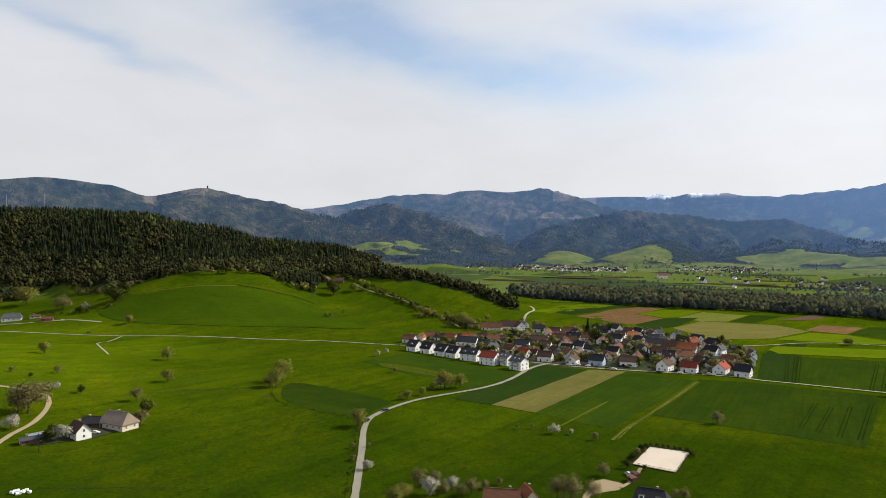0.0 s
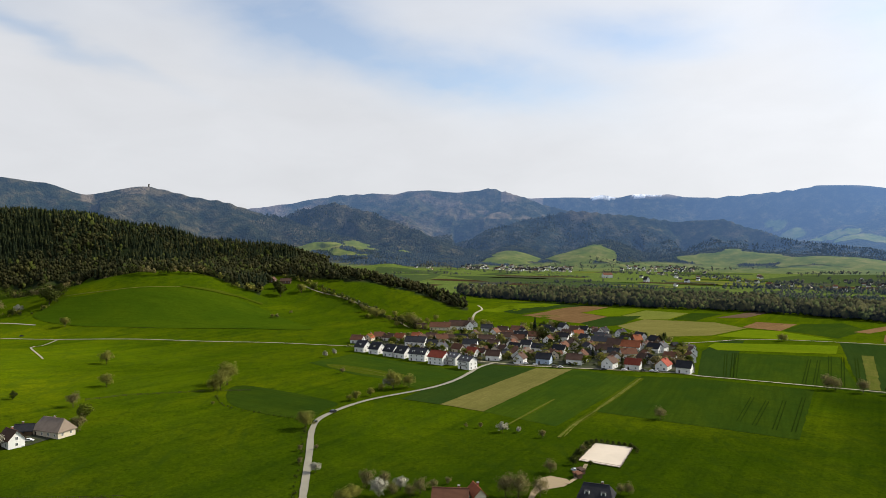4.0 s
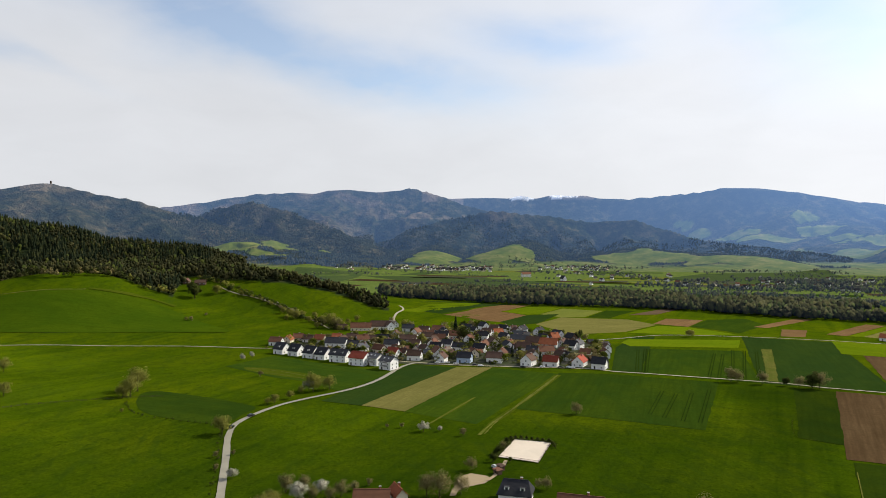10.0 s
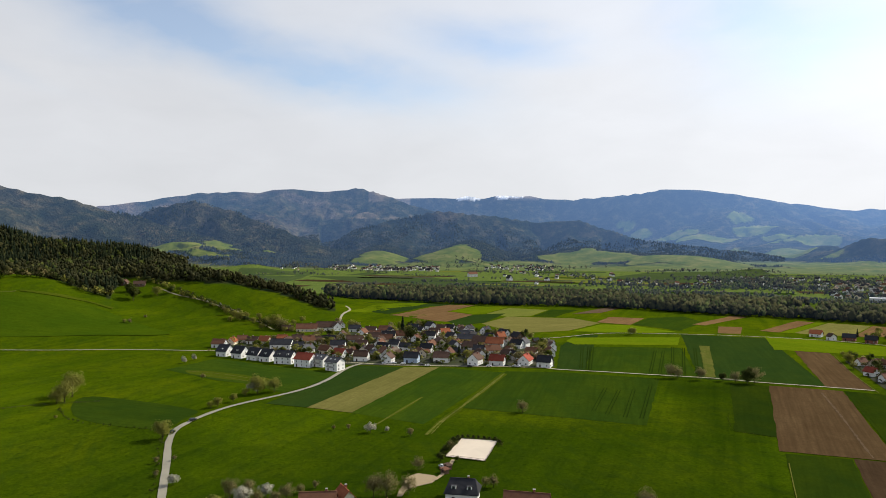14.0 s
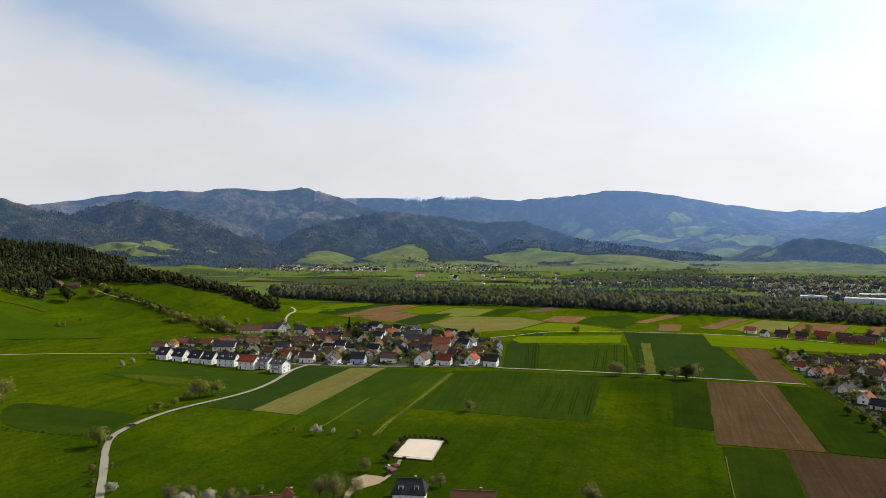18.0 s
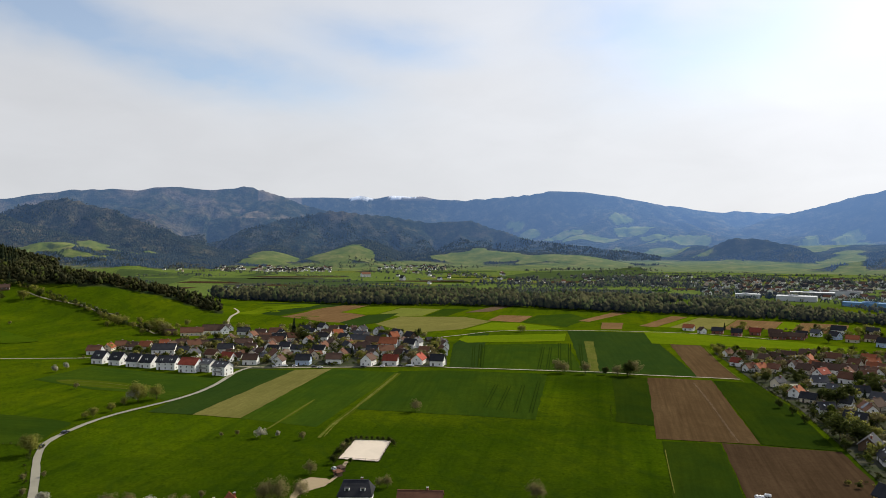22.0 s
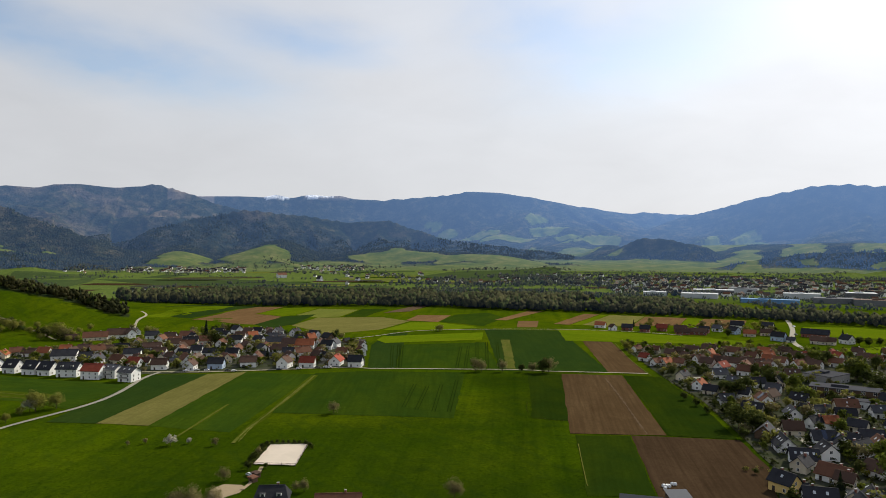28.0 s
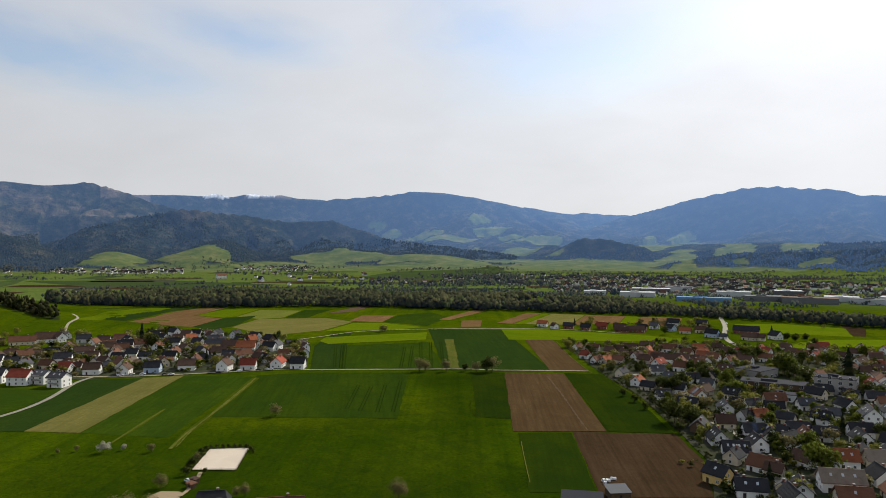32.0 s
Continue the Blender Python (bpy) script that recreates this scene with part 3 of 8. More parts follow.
# grazed clearings: (bearing, distance, half widths in degrees and metres)
CLEARINGS = [(51.3, 2700, 1.6, 160), (53.6, 3000, 1.3, 150), (-3.6, 2784, 3.8, 218), (9.3, 2761, 2.2, 172), (16.3, 2749, 3.0, 206), (27.5, 2878, 3.4, 161), (34, 2784, 4.5, 149), (30.5, 3750, 1.4, 160), (1.5, 2925, 1.2, 69),
             (37.5, 3650, 1.8, 120), (40.5, 3500, 2.6, 160), (46.6, 2380, 2.6, 240), (50.6, 3351, 2.4, 110), (53.7, 2806, 1.6, 230), (57.6, 3158, 1.6, 220), (62.5, 2945, 1.8, 200),
             (43, 2555, 2.4, 240), (41, 3658, 1.8, 70), (43, 3941, 2.4, 80), (54, 2480, 1.0, 90), (53.5, 3888, 2.0, 120), (67, 2800, 2.0, 120),
             (40.5, 4047, 1.2, 50), (43, 4003, 1.3, 50), (40.3, 3600, 1.0, 138), (44.1, 3159, 1.0, 54), (52.1, 3696, 1.5, 267), (54, 4047, 0.7, 50), (57.7, 3111, 0.9, 54), (54.1, 2711, 1.0, 202), (49.4, 2687, 1.5, 151), (62.4, 2760, 0.8, 164), (63.1, 2455, 1.1, 50), (57.9, 2543, 0.8, 50), (45.9, 2883, 1.1, 122), (29.7, 4459, 0.8, 50), (30.7, 4347, 1.1, 50), (33.4, 4216, 1.8, 50), (35.8, 4091, 1.8, 50), (37.9, 4383, 0.8, 50), (39.2, 4215, 1.3, 80)]


def woodland(x, y, z):
    """How wooded the slopes are, 0 to 1."""
    d, az = np.hypot(x, y), np.degrees(np.arctan2(x, y))
    w = np.clip((z - 9) / 10 + (fbm(x, y, 260, 4, 41) - 0.5) * 3.0, 0, 1)
    for ca, cd, wa, wd in CLEARINGS:
        edge = ((az - ca) / wa) ** 2 + ((d - cd) / wd) ** 2 + (fbm(x, y, 130, 5, 77) - 0.5) * 4.2
        w = np.minimum(w, np.clip((edge - 0.9) * 6, 0, 1))
    return np.maximum(w, np.clip((z - 300) / 60, 0, 1))


wood = woodland(v[:, 0], v[:, 1], v[:, 2])
attribute(hills.data, "wood", wood)
# haze as blue emission, stronger with distance and towards the sunny east
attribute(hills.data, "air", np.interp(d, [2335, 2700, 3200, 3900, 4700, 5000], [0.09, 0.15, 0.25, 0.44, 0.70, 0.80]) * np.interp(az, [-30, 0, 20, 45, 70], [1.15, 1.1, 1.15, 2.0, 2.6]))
rag = fbm(v[:, 0], v[:, 1], 90, 4, 91)
# bare brown broadleaf woods in the west, dark conifers in the east
attribute(hills.data, "broadleaf", np.clip(np.interp(az, [-30, 4, 11], [0.9, 0.75, 0.06]) * np.interp(d, [3300, 3800], [0.30, 1.0]) + 0.7 * np.exp(-((az - 15.3) / 1.8) ** 2) * (v[:, 2] > 195) * (d < 3950), 0, 1))
snow = np.clip(((az > 16.1) & (az < 18.0)) * (v[:, 2] > 372) * (rag - 0.34) * 9, 0, 1) + np.clip(((az > 19.3) & (az < 21.6)) * (v[:, 2] > 384) * (rag - 0.34) * 9, 0, 1)
attribute(hills.data, "snow", np.clip(snow, 0, 1))
heath = np.clip(((np.abs(az - 21.2) < 2.0) & (v[:, 2] > 378)) * (rag - 0.3) * 6, 0, 1) + np.clip(((np.abs(az - 10.6) < 1.7) & (d > 3900) & (v[:, 2] > 330)) * (rag - 0.42) * 7, 0, 1)
heath = heath + np.clip(((np.abs(az - 8.5) < 4) & (d > 3700) & (np.abs(v[:, 2] - 250) < 28)) * (rag - 0.52) * 6, 0, 0.8) + np.clip(((np.abs(az + 19.6) < 0.9) & (d > 2900) & (v[:, 2] > 300)) * (rag - 0.3) * 4, 0, 0.7)
heath = heath + np.clip(((np.abs(az + 22.7) < 0.45) & (d > 2900) & (v[:, 2] > 262)) * (rag - 0.2) * 4, 0, 0.8) + np.clip(((np.abs(az + 19.2) < 0.7) & (d > 2900) & (v[:, 2] > 318)) * (rag - 0.25) * 5, 0, 0.9)
attribute(hills.data, "heath", np.clip(heath, 0, 1))


# ---- fields, roads ----
LAYER = [0]


def patch(name, material, outline, turn=0.0, label="", category="field", cell=16.0, smooth_edge=True, lift=None, curve=False):
    """A flat piece of land laid over the ground, its long furrows along turn degrees."""
    cx, cy = sum(p[0] for p in outline) / len(outline), sum(p[1] for p in outline) / len(outline)
    rng = random.Random(round(cx * 7 + cy))
    if curve:
        outline = [(q.x, q.y) for q in smoothed(outline + outline[:1], 4.0)[:-1]]
    pts = []
    for (ax, ay), (bx, by) in zip(outline, outline[1:] + outline[:1]):
        steps = max(1, int(math.hypot(bx - ax, by - ay) / 9)) if smooth_edge else 1
        for k in range(steps):
            j = 0.45 if k else 0
            pts.append((ax + (bx - ax) * k / steps + rng.uniform(-j, j), ay + (by - ay) * k / steps + rng.uniform(-j, j)))
    bm = bmesh.new()
    bm.faces.new([bm.verts.new((x, y, 0)) for x, y in pts])
    bmesh.ops.triangulate(bm, faces=bm.faces[:])
    zs = land([p[0] for p in pts], [p[1] for p in pts])
    if np.ptp(zs) > 0.3 or max(zs) > 0.3:
        for axis in (0, 1):
            lo, hi = min(p[axis] for p in pts), max(p[axis] for p in pts)
            at = lo + cell
            while at < hi:
                co, no = [0, 0, 0], [0, 0, 0]
                co[axis], no[axis] = at, 1
                bmesh.ops.bisect_plane(bm, geom=bm.verts[:] + bm.edges[:] + bm.faces[:], plane_co=co, plane_no=no)
                at += cell
        bmesh.ops.triangulate(bm, faces=bm.faces[:])
    LAYER[0] += 1
    up = lift if lift is not None else (0.22 + 0.02 * (LAYER[0] % 3)) if material in ("garden_ground", "sandy_soil", "dry_track") else (0.08 + 0.03 * (LAYER[0] % 5))
    spin = Matrix.Rotation(radians(-turn), 4, "Z")
    z = land([q.co.x for q in bm.verts], [q.co.y for q in bm.verts])
    for q, h in zip(bm.verts, z):
        q.co = spin @ Vector((q.co.x - cx, q.co.y - cy, h + up))
    for face in bm.faces:
        if face.normal.z < 0:
            face.normal_flip()
        face.smooth = True
    me = bpy.data.meshes.new(name)
    bm.to_mesh(me)
    bm.free()
    me.materials.append(MATS[material])
    ob = new(name, me)
    ob.matrix_basis = Matrix.Translation((cx, cy, 0)) @ Matrix.Rotation(radians(turn), 4, "Z")
    return tagged(ob, label, category, kind="structure")


def smoothed(path, step=6.0):
    """A soft line through the given places."""
    p = [Vector((x, y, 0)) for x, y in path]
    p = [p[0] * 2 - p[1]] + p + [p[-1] * 2 - p[-2]]
    out = []
    for a, b, c, d in zip(p, p[1:], p[2:], p[3:]):
        n = max(1, int((c - b).length / step))
        for k in range(n):
            t = k / n
            out.append(0.5 * (2 * b + (c - a) * t + (2 * a - 5 * b + 4 * c - d) * t * t + (3 * b - a - 3 * c + d) * t ** 3))
    return out + [p[-2]]


def lane(name, path, width, material, label, up=None, category="road", twin=0.0):
    """A strip of ground along a soft line; with twin, two wheel tracks that far apart."""
    worn = category == "wheel track"
    up = up or (0.45 if name == "field_edge" else 0.27 if worn or material == "dry_track" else 0.31)
    line = smoothed(path, 2.5 if worn and not twin else 6.0)
    rng = random.Random(len(line))
    verts, faces = [], []
    for off in ((-twin / 2, twin / 2) if twin else (0,)):
        first = len(verts)
        for k, q in enumerate(line):
            t = (line[min(k + 1, len(line) - 1)] - line[max(k - 1, 0)]).normalized()
            w = width / 2 * (rng.uniform(0.2, 1.3) if worn and not twin else 0.25 + 1.2 * float(vnoise(k * 6.0, off, 19.0, 5)) if category == "worn strip" else rng.uniform(0.9, 1.1))
            for s in (-1, 1):
                x, y = q.x + t.y * (off + w * s), q.y - t.x * (off + w * s)
                verts.append((x, y))
        faces += [(first + 2 * k, first + 2 * k + 1, first + 2 * k + 3, first + 2 * k + 2) for k in range(len(line) - 1)]
    verts = [(x, y, z + up) for (x, y), z in zip(verts, land([q[0] for q in verts], [q[1] for q in verts]))]
    ob = new(name, mesh(name, verts, faces, [material], smooth=True))
    return tagged(ob, label, category, kind="structure")

# fields round the village
patch("crop_field", "young_wheat", [(-105.8, 455.7), (-107.8, 479.7), (-99.9, 486.6), (-78.0, 472.9), (-52.8, 453.1), (-32.8, 431.5), (-38.4, 416.8), (-46.2, 396.2), (-62.8, 400.3), (-85.5, 416.1), (-98.4, 433.0)], -33, "dark green young grain field in a meadow hollow", curve=True)
patch("crop_field", "young_wheat", [(-67.2, 577.5), (-32.1, 621.5), (7.5, 578.0), (60.2, 528.6), (38.4, 494.6), (17.4, 468.3), (-1.6, 502.5), (-27.1, 523.7)], -45, "green young grain field below the white terraced houses")
patch("crop_field", "dark_wheat", [(5.7, 441.3), (29.5, 424.7), (112.6, 540.2), (77.0, 557.2)], 54, "dark green strip of young grain beside the road")
patch("fallow_field", "sprouting_field", [(29.5, 424.7), (53.4, 405.2), (139.6, 533.2), (112.6, 540.2)], 54, "pale yellow-green sprouting field strip")
patch("crop_field", "young_wheat", [(53.4, 405.2), (88.0, 370.0), (181.8, 498.7), (139.6, 533.2)], 56, "green grain field with worn tracks")
lane("worn_strip", [(84.5, 349.0), (98.2, 372.2), (113.4, 393.6), (145.0, 441.6), (180.0, 494.7)], 4.5, "worn_grass", "broad yellowish worn strip between two fields", up=0.22, category="worn strip")
lane("worn_strip", [(61.6, 373.3), (79.6, 400.0), (102.4, 433.8)], 3.0, "worn_grass", "yellowish worn strip in a field", up=0.22, category="worn strip")
lane("field_trace", [(84.5, 349.0), (98.2, 372.2), (113.4, 393.6), (145.0, 441.6), (180.0, 494.7)], 1.4, "dry_track", "yellowish worn track between two fields", category="wheel track")
lane("field_trace", [(87.5, 350.0), (105.2, 381.4), (124.5, 409.3), (150.7, 448.0), (174.5, 485.0)], 1.0, "dry_track", "yellowish worn track between two fields", category="wheel track")
lane("field_trace", [(61.6, 373.3), (79.6, 400.0), (102.4, 433.8)], 1.2, "dry_track", "yellowish worn track in a field", category="wheel track")
patch("crop_field", "young_wheat", [(118.3, 400.7), (183.8, 503.0), (219.2, 491.7), (281.9, 447.9), (204.0, 336.1)], 61, "broad green grain field with tramlines")
patch("crop_field", "deep_wheat", [(320.4, 420.9), (339.6, 404.8), (255.8, 298.4), (242.3, 314.0)], -126, "square green grain field")
patch("ploughed_field", "loam", [(341.1, 406.5), (375.9, 379.4), (279.8, 250.5), (239.6, 278.6)], -128, "brown ploughed field")
patch("crop_field", "deep_wheat", [(376.6, 378.9), (395.2, 360.5), (359.1, 299.6), (304.8, 227.7), (280.3, 250.1)], -127, "green grain field at the edge of town")
patch("ploughed_field", "dark_soil", [(264.2, 260.0), (304.9, 226.4), (279.1, 192.3), (241.6, 162.1), (205.9, 187.1)], -129, "dark brown ploughed field beside gardens")
patch("crop_field", "deep_wheat", [(239.6, 274.6), (263.0, 259.6), (209.5, 192.8), (186.9, 207.0)], -129, "dark green grain field bordered by a path")
patch("crop_field", "dark_wheat", [(225.5, 501.5), (279.6, 612.8), (331.2, 677.4), (351.5, 675.0), (242.6, 489.5)], 60, "dark green strip of grain beside the houses")
patch("crop_field", "young_wheat", [(242.6, 489.5), (306.8, 597.3), (382.1, 571.7), (309.3, 440.0)], 59, "green grain field with dark tramlines")
patch("crop_field", "lush_crop", [(297.3, 639.2), (314.8, 660.8), (422.6, 634.1), (389.4, 587.7), (296.1, 616.6)], -14, "bright green crop strip")
patch("crop_field", "dark_wheat", [(438.2, 655.5), (503.9, 603.5), (376.9, 392.7), (309.3, 440.0)], -121, "dark green grain field")
patch("fallow_field", "dry_track", [(406.6, 578.5), (414.1, 573.3), (324.2, 441.2), (318.4, 445.3)], -124, "narrow yellowish fallow strip")
patch("ploughed_field", "loam", [(470.5, 529.1), (490.9, 510.1), (396.8, 375.0), (375.0, 392.7)], -124, "brown ploughed field beside the housing estate")
patch("crop_field", "lush_crop", [(512.9, 619.2), (458.2, 539.8), (557.0, 456.3), (584.3, 425.8), (607.9, 444.3), (594.1, 486.7), (542.2, 581.4)], -61, "bright lime-green crop field")
patch("crop_field", "lush_crop", [(610.8, 359.2), (718.8, 300.5), (767.9, 321.0), (726.9, 349.7), (657.9, 369.6)], -27, "bright lime-green crop field")
# fields towards the river
patch("ploughed_field", "bare_soil", [(170.7, 908.1), (233.7, 986.7), (288.5, 1047.0), (327.7, 1032.2), (284.3, 976.4), (259.1, 946.2), (282.2, 898.7), (227.4, 830.4), (199.1, 856.1)], 50, "orange-brown ploughed field")
patch("crop_field", "lush_crop", [(113.1, 938.2), (158.9, 1010.6), (282.1, 1110.7), (236.5, 1016.9), (182.5, 966.9)], 39, "bright lime-green crop strip")
patch("crop_field", "dark_wheat", [(161.4, 1083.0), (320.6, 1062.7), (281.9, 1039.4), (231.1, 993.5), (172.5, 926.1), (150.5, 957.2), (236.5, 1016.9), (280.6, 1104.9)], -134, "dark green grain strip")
patch("crop_field", "dark_wheat", [(227.4, 830.4), (283.6, 898.3), (330.7, 904.4), (268.9, 808.5), (232.4, 788.5)], 50, "blue-green young grain field")
patch("crop_field", "lush_crop", [(285.9, 976.0), (323.0, 1011.7), (362.9, 985.3), (302.0, 908.1), (285.5, 904.0), (261.3, 942.4)], 44, "bright green crop field")
patch("fallow_field", "pale_field", [(305.1, 910.2), (362.2, 976.0), (405.8, 932.6), (348.9, 862.1), (318.4, 864.2)], 49, "pale yellow-green fallow field")
patch("fallow_field", "sprouting_field", [(262.9, 801.0), (318.4, 864.2), (393.4, 826.1), (402.4, 768.0), (336.0, 713.9), (269.8, 706.2)], 7, "pale tan-green fallow field")
patch("crop_field", "young_wheat", [(352.3, 860.7), (413.7, 938.9), (450.4, 921.9), (407.2, 879.3), (376.6, 843.8)], 52, "green grain field")
patch("ploughed_field", "sandy_soil", [(416.7, 874.8), (512.6, 950.6), (533.1, 942.7), (458.0, 874.3)], 38, "pinkish grey harrowed strip")
patch("ploughed_field", "bare_soil", [(402.4, 778.1), (445.7, 826.5), (481.2, 799.3), (428.5, 743.4)], 48, "brown ploughed field")
patch("crop_field", "lush_crop", [(335.6, 707.4), (396.8, 757.3), (426.4, 741.1), (444.7, 673.4), (410.9, 673.5), (362.4, 694.1)], -24, "bright green crop field")
patch("crop_field", "young_wheat", [(432.2, 744.7), (489.4, 804.9), (544.1, 805.4), (527.0, 740.6), (453.7, 681.8)], 46, "green grain field")
patch("ploughed_field", "bare_soil", [(502.7, 728.4), (608.4, 796.2), (619.9, 779.6), (510.9, 715.3)], 33, "narrow brown ploughed strip")
patch("ploughed_field", "bare_soil", [(518.8, 702.1), (540.8, 689.2), (500.9, 640.4), (480.9, 651.8)], -30, "small brown ploughed field")
patch("ploughed_field", "bare_soil", [(538.4, 656.4), (647.6, 724.9), (658.2, 707.0), (548.6, 640.1)], 32, "brown ploughed strip")
patch("crop_field", "lush_crop", [(549.6, 639.2), (659.3, 706.0), (669.1, 700.9), (562.1, 632.2)], 31, "bright green crop strip")
patch("fallow_field", "sprouting_field", [(562.1, 632.2), (668.7, 697.1), (693.4, 659.6), (603.3, 597.4), (575.9, 603.2)], 31, "pale tan field beside the hamlet")
patch("ploughed_field", "bare_soil", [(599.9, 592.2), (694.4, 658.5), (726.5, 618.3), (657.1, 570.2)], 35, "brown field behind the hamlet")
patch("ploughed_field", "bare_soil", [(665.7, 555.4), (739.7, 602.5), (767.7, 561.3), (680.1, 503.2)], 32, "brown field behind the hamlet")
patch("crop_field", "lush_crop", [(653.0, 565.8), (727.0, 617.7), (739.2, 603.0), (660.7, 552.1)], 35, "bright green crop field")
patch("ploughed_field", "dark_soil", [(861.1, 410.6), (844.9, 374.1), (776.3, 343.7), (768.9, 352.8)], -114, "brown field at the river wood")
patch("crop_field", "lush_crop", [(767.3, 487.4), (813.1, 451.4), (828.2, 388.9), (760.8, 349.0), (739.4, 392.2), (701.9, 439.2)], -38, "bright green crop field by the road")
patch("crop_field", "hill_grain", [(-386.5, 859.0), (-351.2, 858.0), (-295.1, 867.3), (-255.4, 876.3), (-205.9, 880.8), (-152.7, 864.2), (-87.0, 787.0), (-156.3, 775.9), (-228.3, 762.2), (-323.6, 766.7), (-398.7, 812.8)], -8, "deep green young grain field over the round knoll", lift=0.5, cell=9.0, curve=True)
# shade along the knoll's foot, painted as a dark green strip
lane("field_edge", [(-323.6, 766.7), (-265.5, 760.3), (-207.2, 766.5), (-156.3, 775.9)], 1.2, "dark_wheat", "dark strip for the shade at the foot of the knoll", category="road")
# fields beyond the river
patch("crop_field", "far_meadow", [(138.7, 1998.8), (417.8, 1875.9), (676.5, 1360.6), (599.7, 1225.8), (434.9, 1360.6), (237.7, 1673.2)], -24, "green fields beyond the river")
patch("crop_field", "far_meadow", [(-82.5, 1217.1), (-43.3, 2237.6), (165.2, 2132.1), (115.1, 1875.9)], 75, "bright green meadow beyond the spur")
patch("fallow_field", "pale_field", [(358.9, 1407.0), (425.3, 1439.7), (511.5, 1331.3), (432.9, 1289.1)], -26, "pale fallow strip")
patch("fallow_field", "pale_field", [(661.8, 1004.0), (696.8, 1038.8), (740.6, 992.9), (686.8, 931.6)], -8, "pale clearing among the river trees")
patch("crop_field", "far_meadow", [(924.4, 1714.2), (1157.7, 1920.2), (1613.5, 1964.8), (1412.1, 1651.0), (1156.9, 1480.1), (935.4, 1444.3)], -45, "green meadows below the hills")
# a paler mown band over the knoll and a dry strip above the country road
lane("mown_band", [(-255.4, 881.7), (-224.7, 887.0), (-190.0, 892.0), (-160.7, 888.6)], 8.0, "worn_grass", "paler mown band over the knoll", up=0.56, category="worn strip")
patch("fallow_field", "worn_grass", [(-52.6, 570.6), (-35.2, 562.9), (-9.3, 539.9), (14.9, 512.8), (-1.0, 513.0), (-25.2, 530.4), (-47.9, 555.9)], -30, "dry yellowish strip of rough grass with small fruit trees", curve=True)
# ground between the houses
patch("farmyard", "garden_ground", [(-190.0, 348.4), (-175.2, 364.5), (-164.5, 380.9), (-161.2, 369.7), (-171.2, 344.5), (-192.2, 328.0), (-199.0, 337.3)], 58, "trampled farmyard beside the farmhouses")
patch("farmyard", "sandy_track", [(60.7, 287.7), (67.2, 292.4), (73.1, 287.9), (74.2, 284.5), (70.2, 279.3), (65.0, 277.5), (60.0, 275.5), (57.6, 273.0), (55.1, 267.4), (52.9, 267.8), (55.0, 273.5), (57.8, 279.1)], 26, "bare sandy farmyard", curve=True)
lane("yard_path", [(72.0, 281.9), (76.3, 287.0), (81.3, 295.0), (86.7, 306.0)], 1.6, "sandy_track", "sandy path from the yard to the riding ground", category="road")
patch("village_ground", "garden_ground", [(-32.4, 647.3), (-22.0, 699.2), (69.8, 745.5), (169.0, 786.5), (214.3, 789.6), (256.6, 696.5), (269.3, 608.2), (228.1, 511.1), (157.1, 530.9), (92.4, 554.7), (68.9, 564.9), (32.0, 600.5)], -7, "trampled garden ground between the village houses")
patch("town_ground", "garden_ground", [(471.3, 473.6), (591.7, 411.4), (596.1, 361.4), (621.3, 328.1), (672.3, 281.0), (514.6, 190.8), (297.2, 109.9), (232.5, 155.1), (276.8, 187.0), (308.4, 226.6), (360.3, 294.7), (384.6, 339.6), (410.8, 380.6)], -27, "mottled garden ground between the town houses")
# tramlines worn by tractor wheels
lane("tramline", [(191.0, 372.7), (229.1, 429.3)], 0.5, "tram_green", "dark tractor tramline in the grain", category="wheel track", twin=1.9)
lane("tramline", [(195.0, 363.7), (233.9, 419.9)], 0.5, "tram_green", "dark tractor tramline in the grain", category="wheel track", twin=1.9)
lane("tramline", [(201.5, 354.8), (244.2, 418.7)], 0.5, "tram_green", "dark tractor tramline in the grain", category="wheel track", twin=1.9)
lane("tramline", [(208.9, 349.7), (261.0, 425.7)], 0.5, "tram_green", "dark tractor tramline in the grain", category="wheel track", twin=1.9)
lane("tramline", [(243.0, 495.0), (294.3, 597.1)], 0.7, "tram_green", "dark tractor tramline in the grain", category="wheel track", twin=1.9)
lane("tramline", [(246.9, 492.3), (302.8, 600.0)], 0.7, "tram_green", "dark tractor tramline in the grain", category="wheel track", twin=1.9)
lane("tramline", [(248.7, 491.0), (305.5, 598.2)], 0.7, "tram_green", "dark tractor tramline in the grain", category="wheel track", twin=1.9)
lane("tramline", [(285.2, 465.5), (349.8, 562.8)], 0.7, "tram_green", "dark tractor tramline in the grain", category="wheel track", twin=1.9)
lane("tramline", [(290.6, 461.7), (355.5, 558.8)], 0.7, "tram_green", "dark tractor tramline in the grain", category="wheel track", twin=1.9)
lane("tramline", [(298.2, 456.4), (376.2, 575.8)], 0.7, "tram_green", "dark tractor tramline in the grain", category="wheel track", twin=1.9)
lane("tramline", [(304.7, 451.9), (384.0, 570.4)], 0.7, "tram_green", "dark tractor tramline in the grain", category="wheel track", twin=1.9)
lane("tramline", [(312.6, 446.3), (392.1, 564.7)], 0.7, "tram_green", "dark tractor tramline in the grain", category="wheel track", twin=1.9)
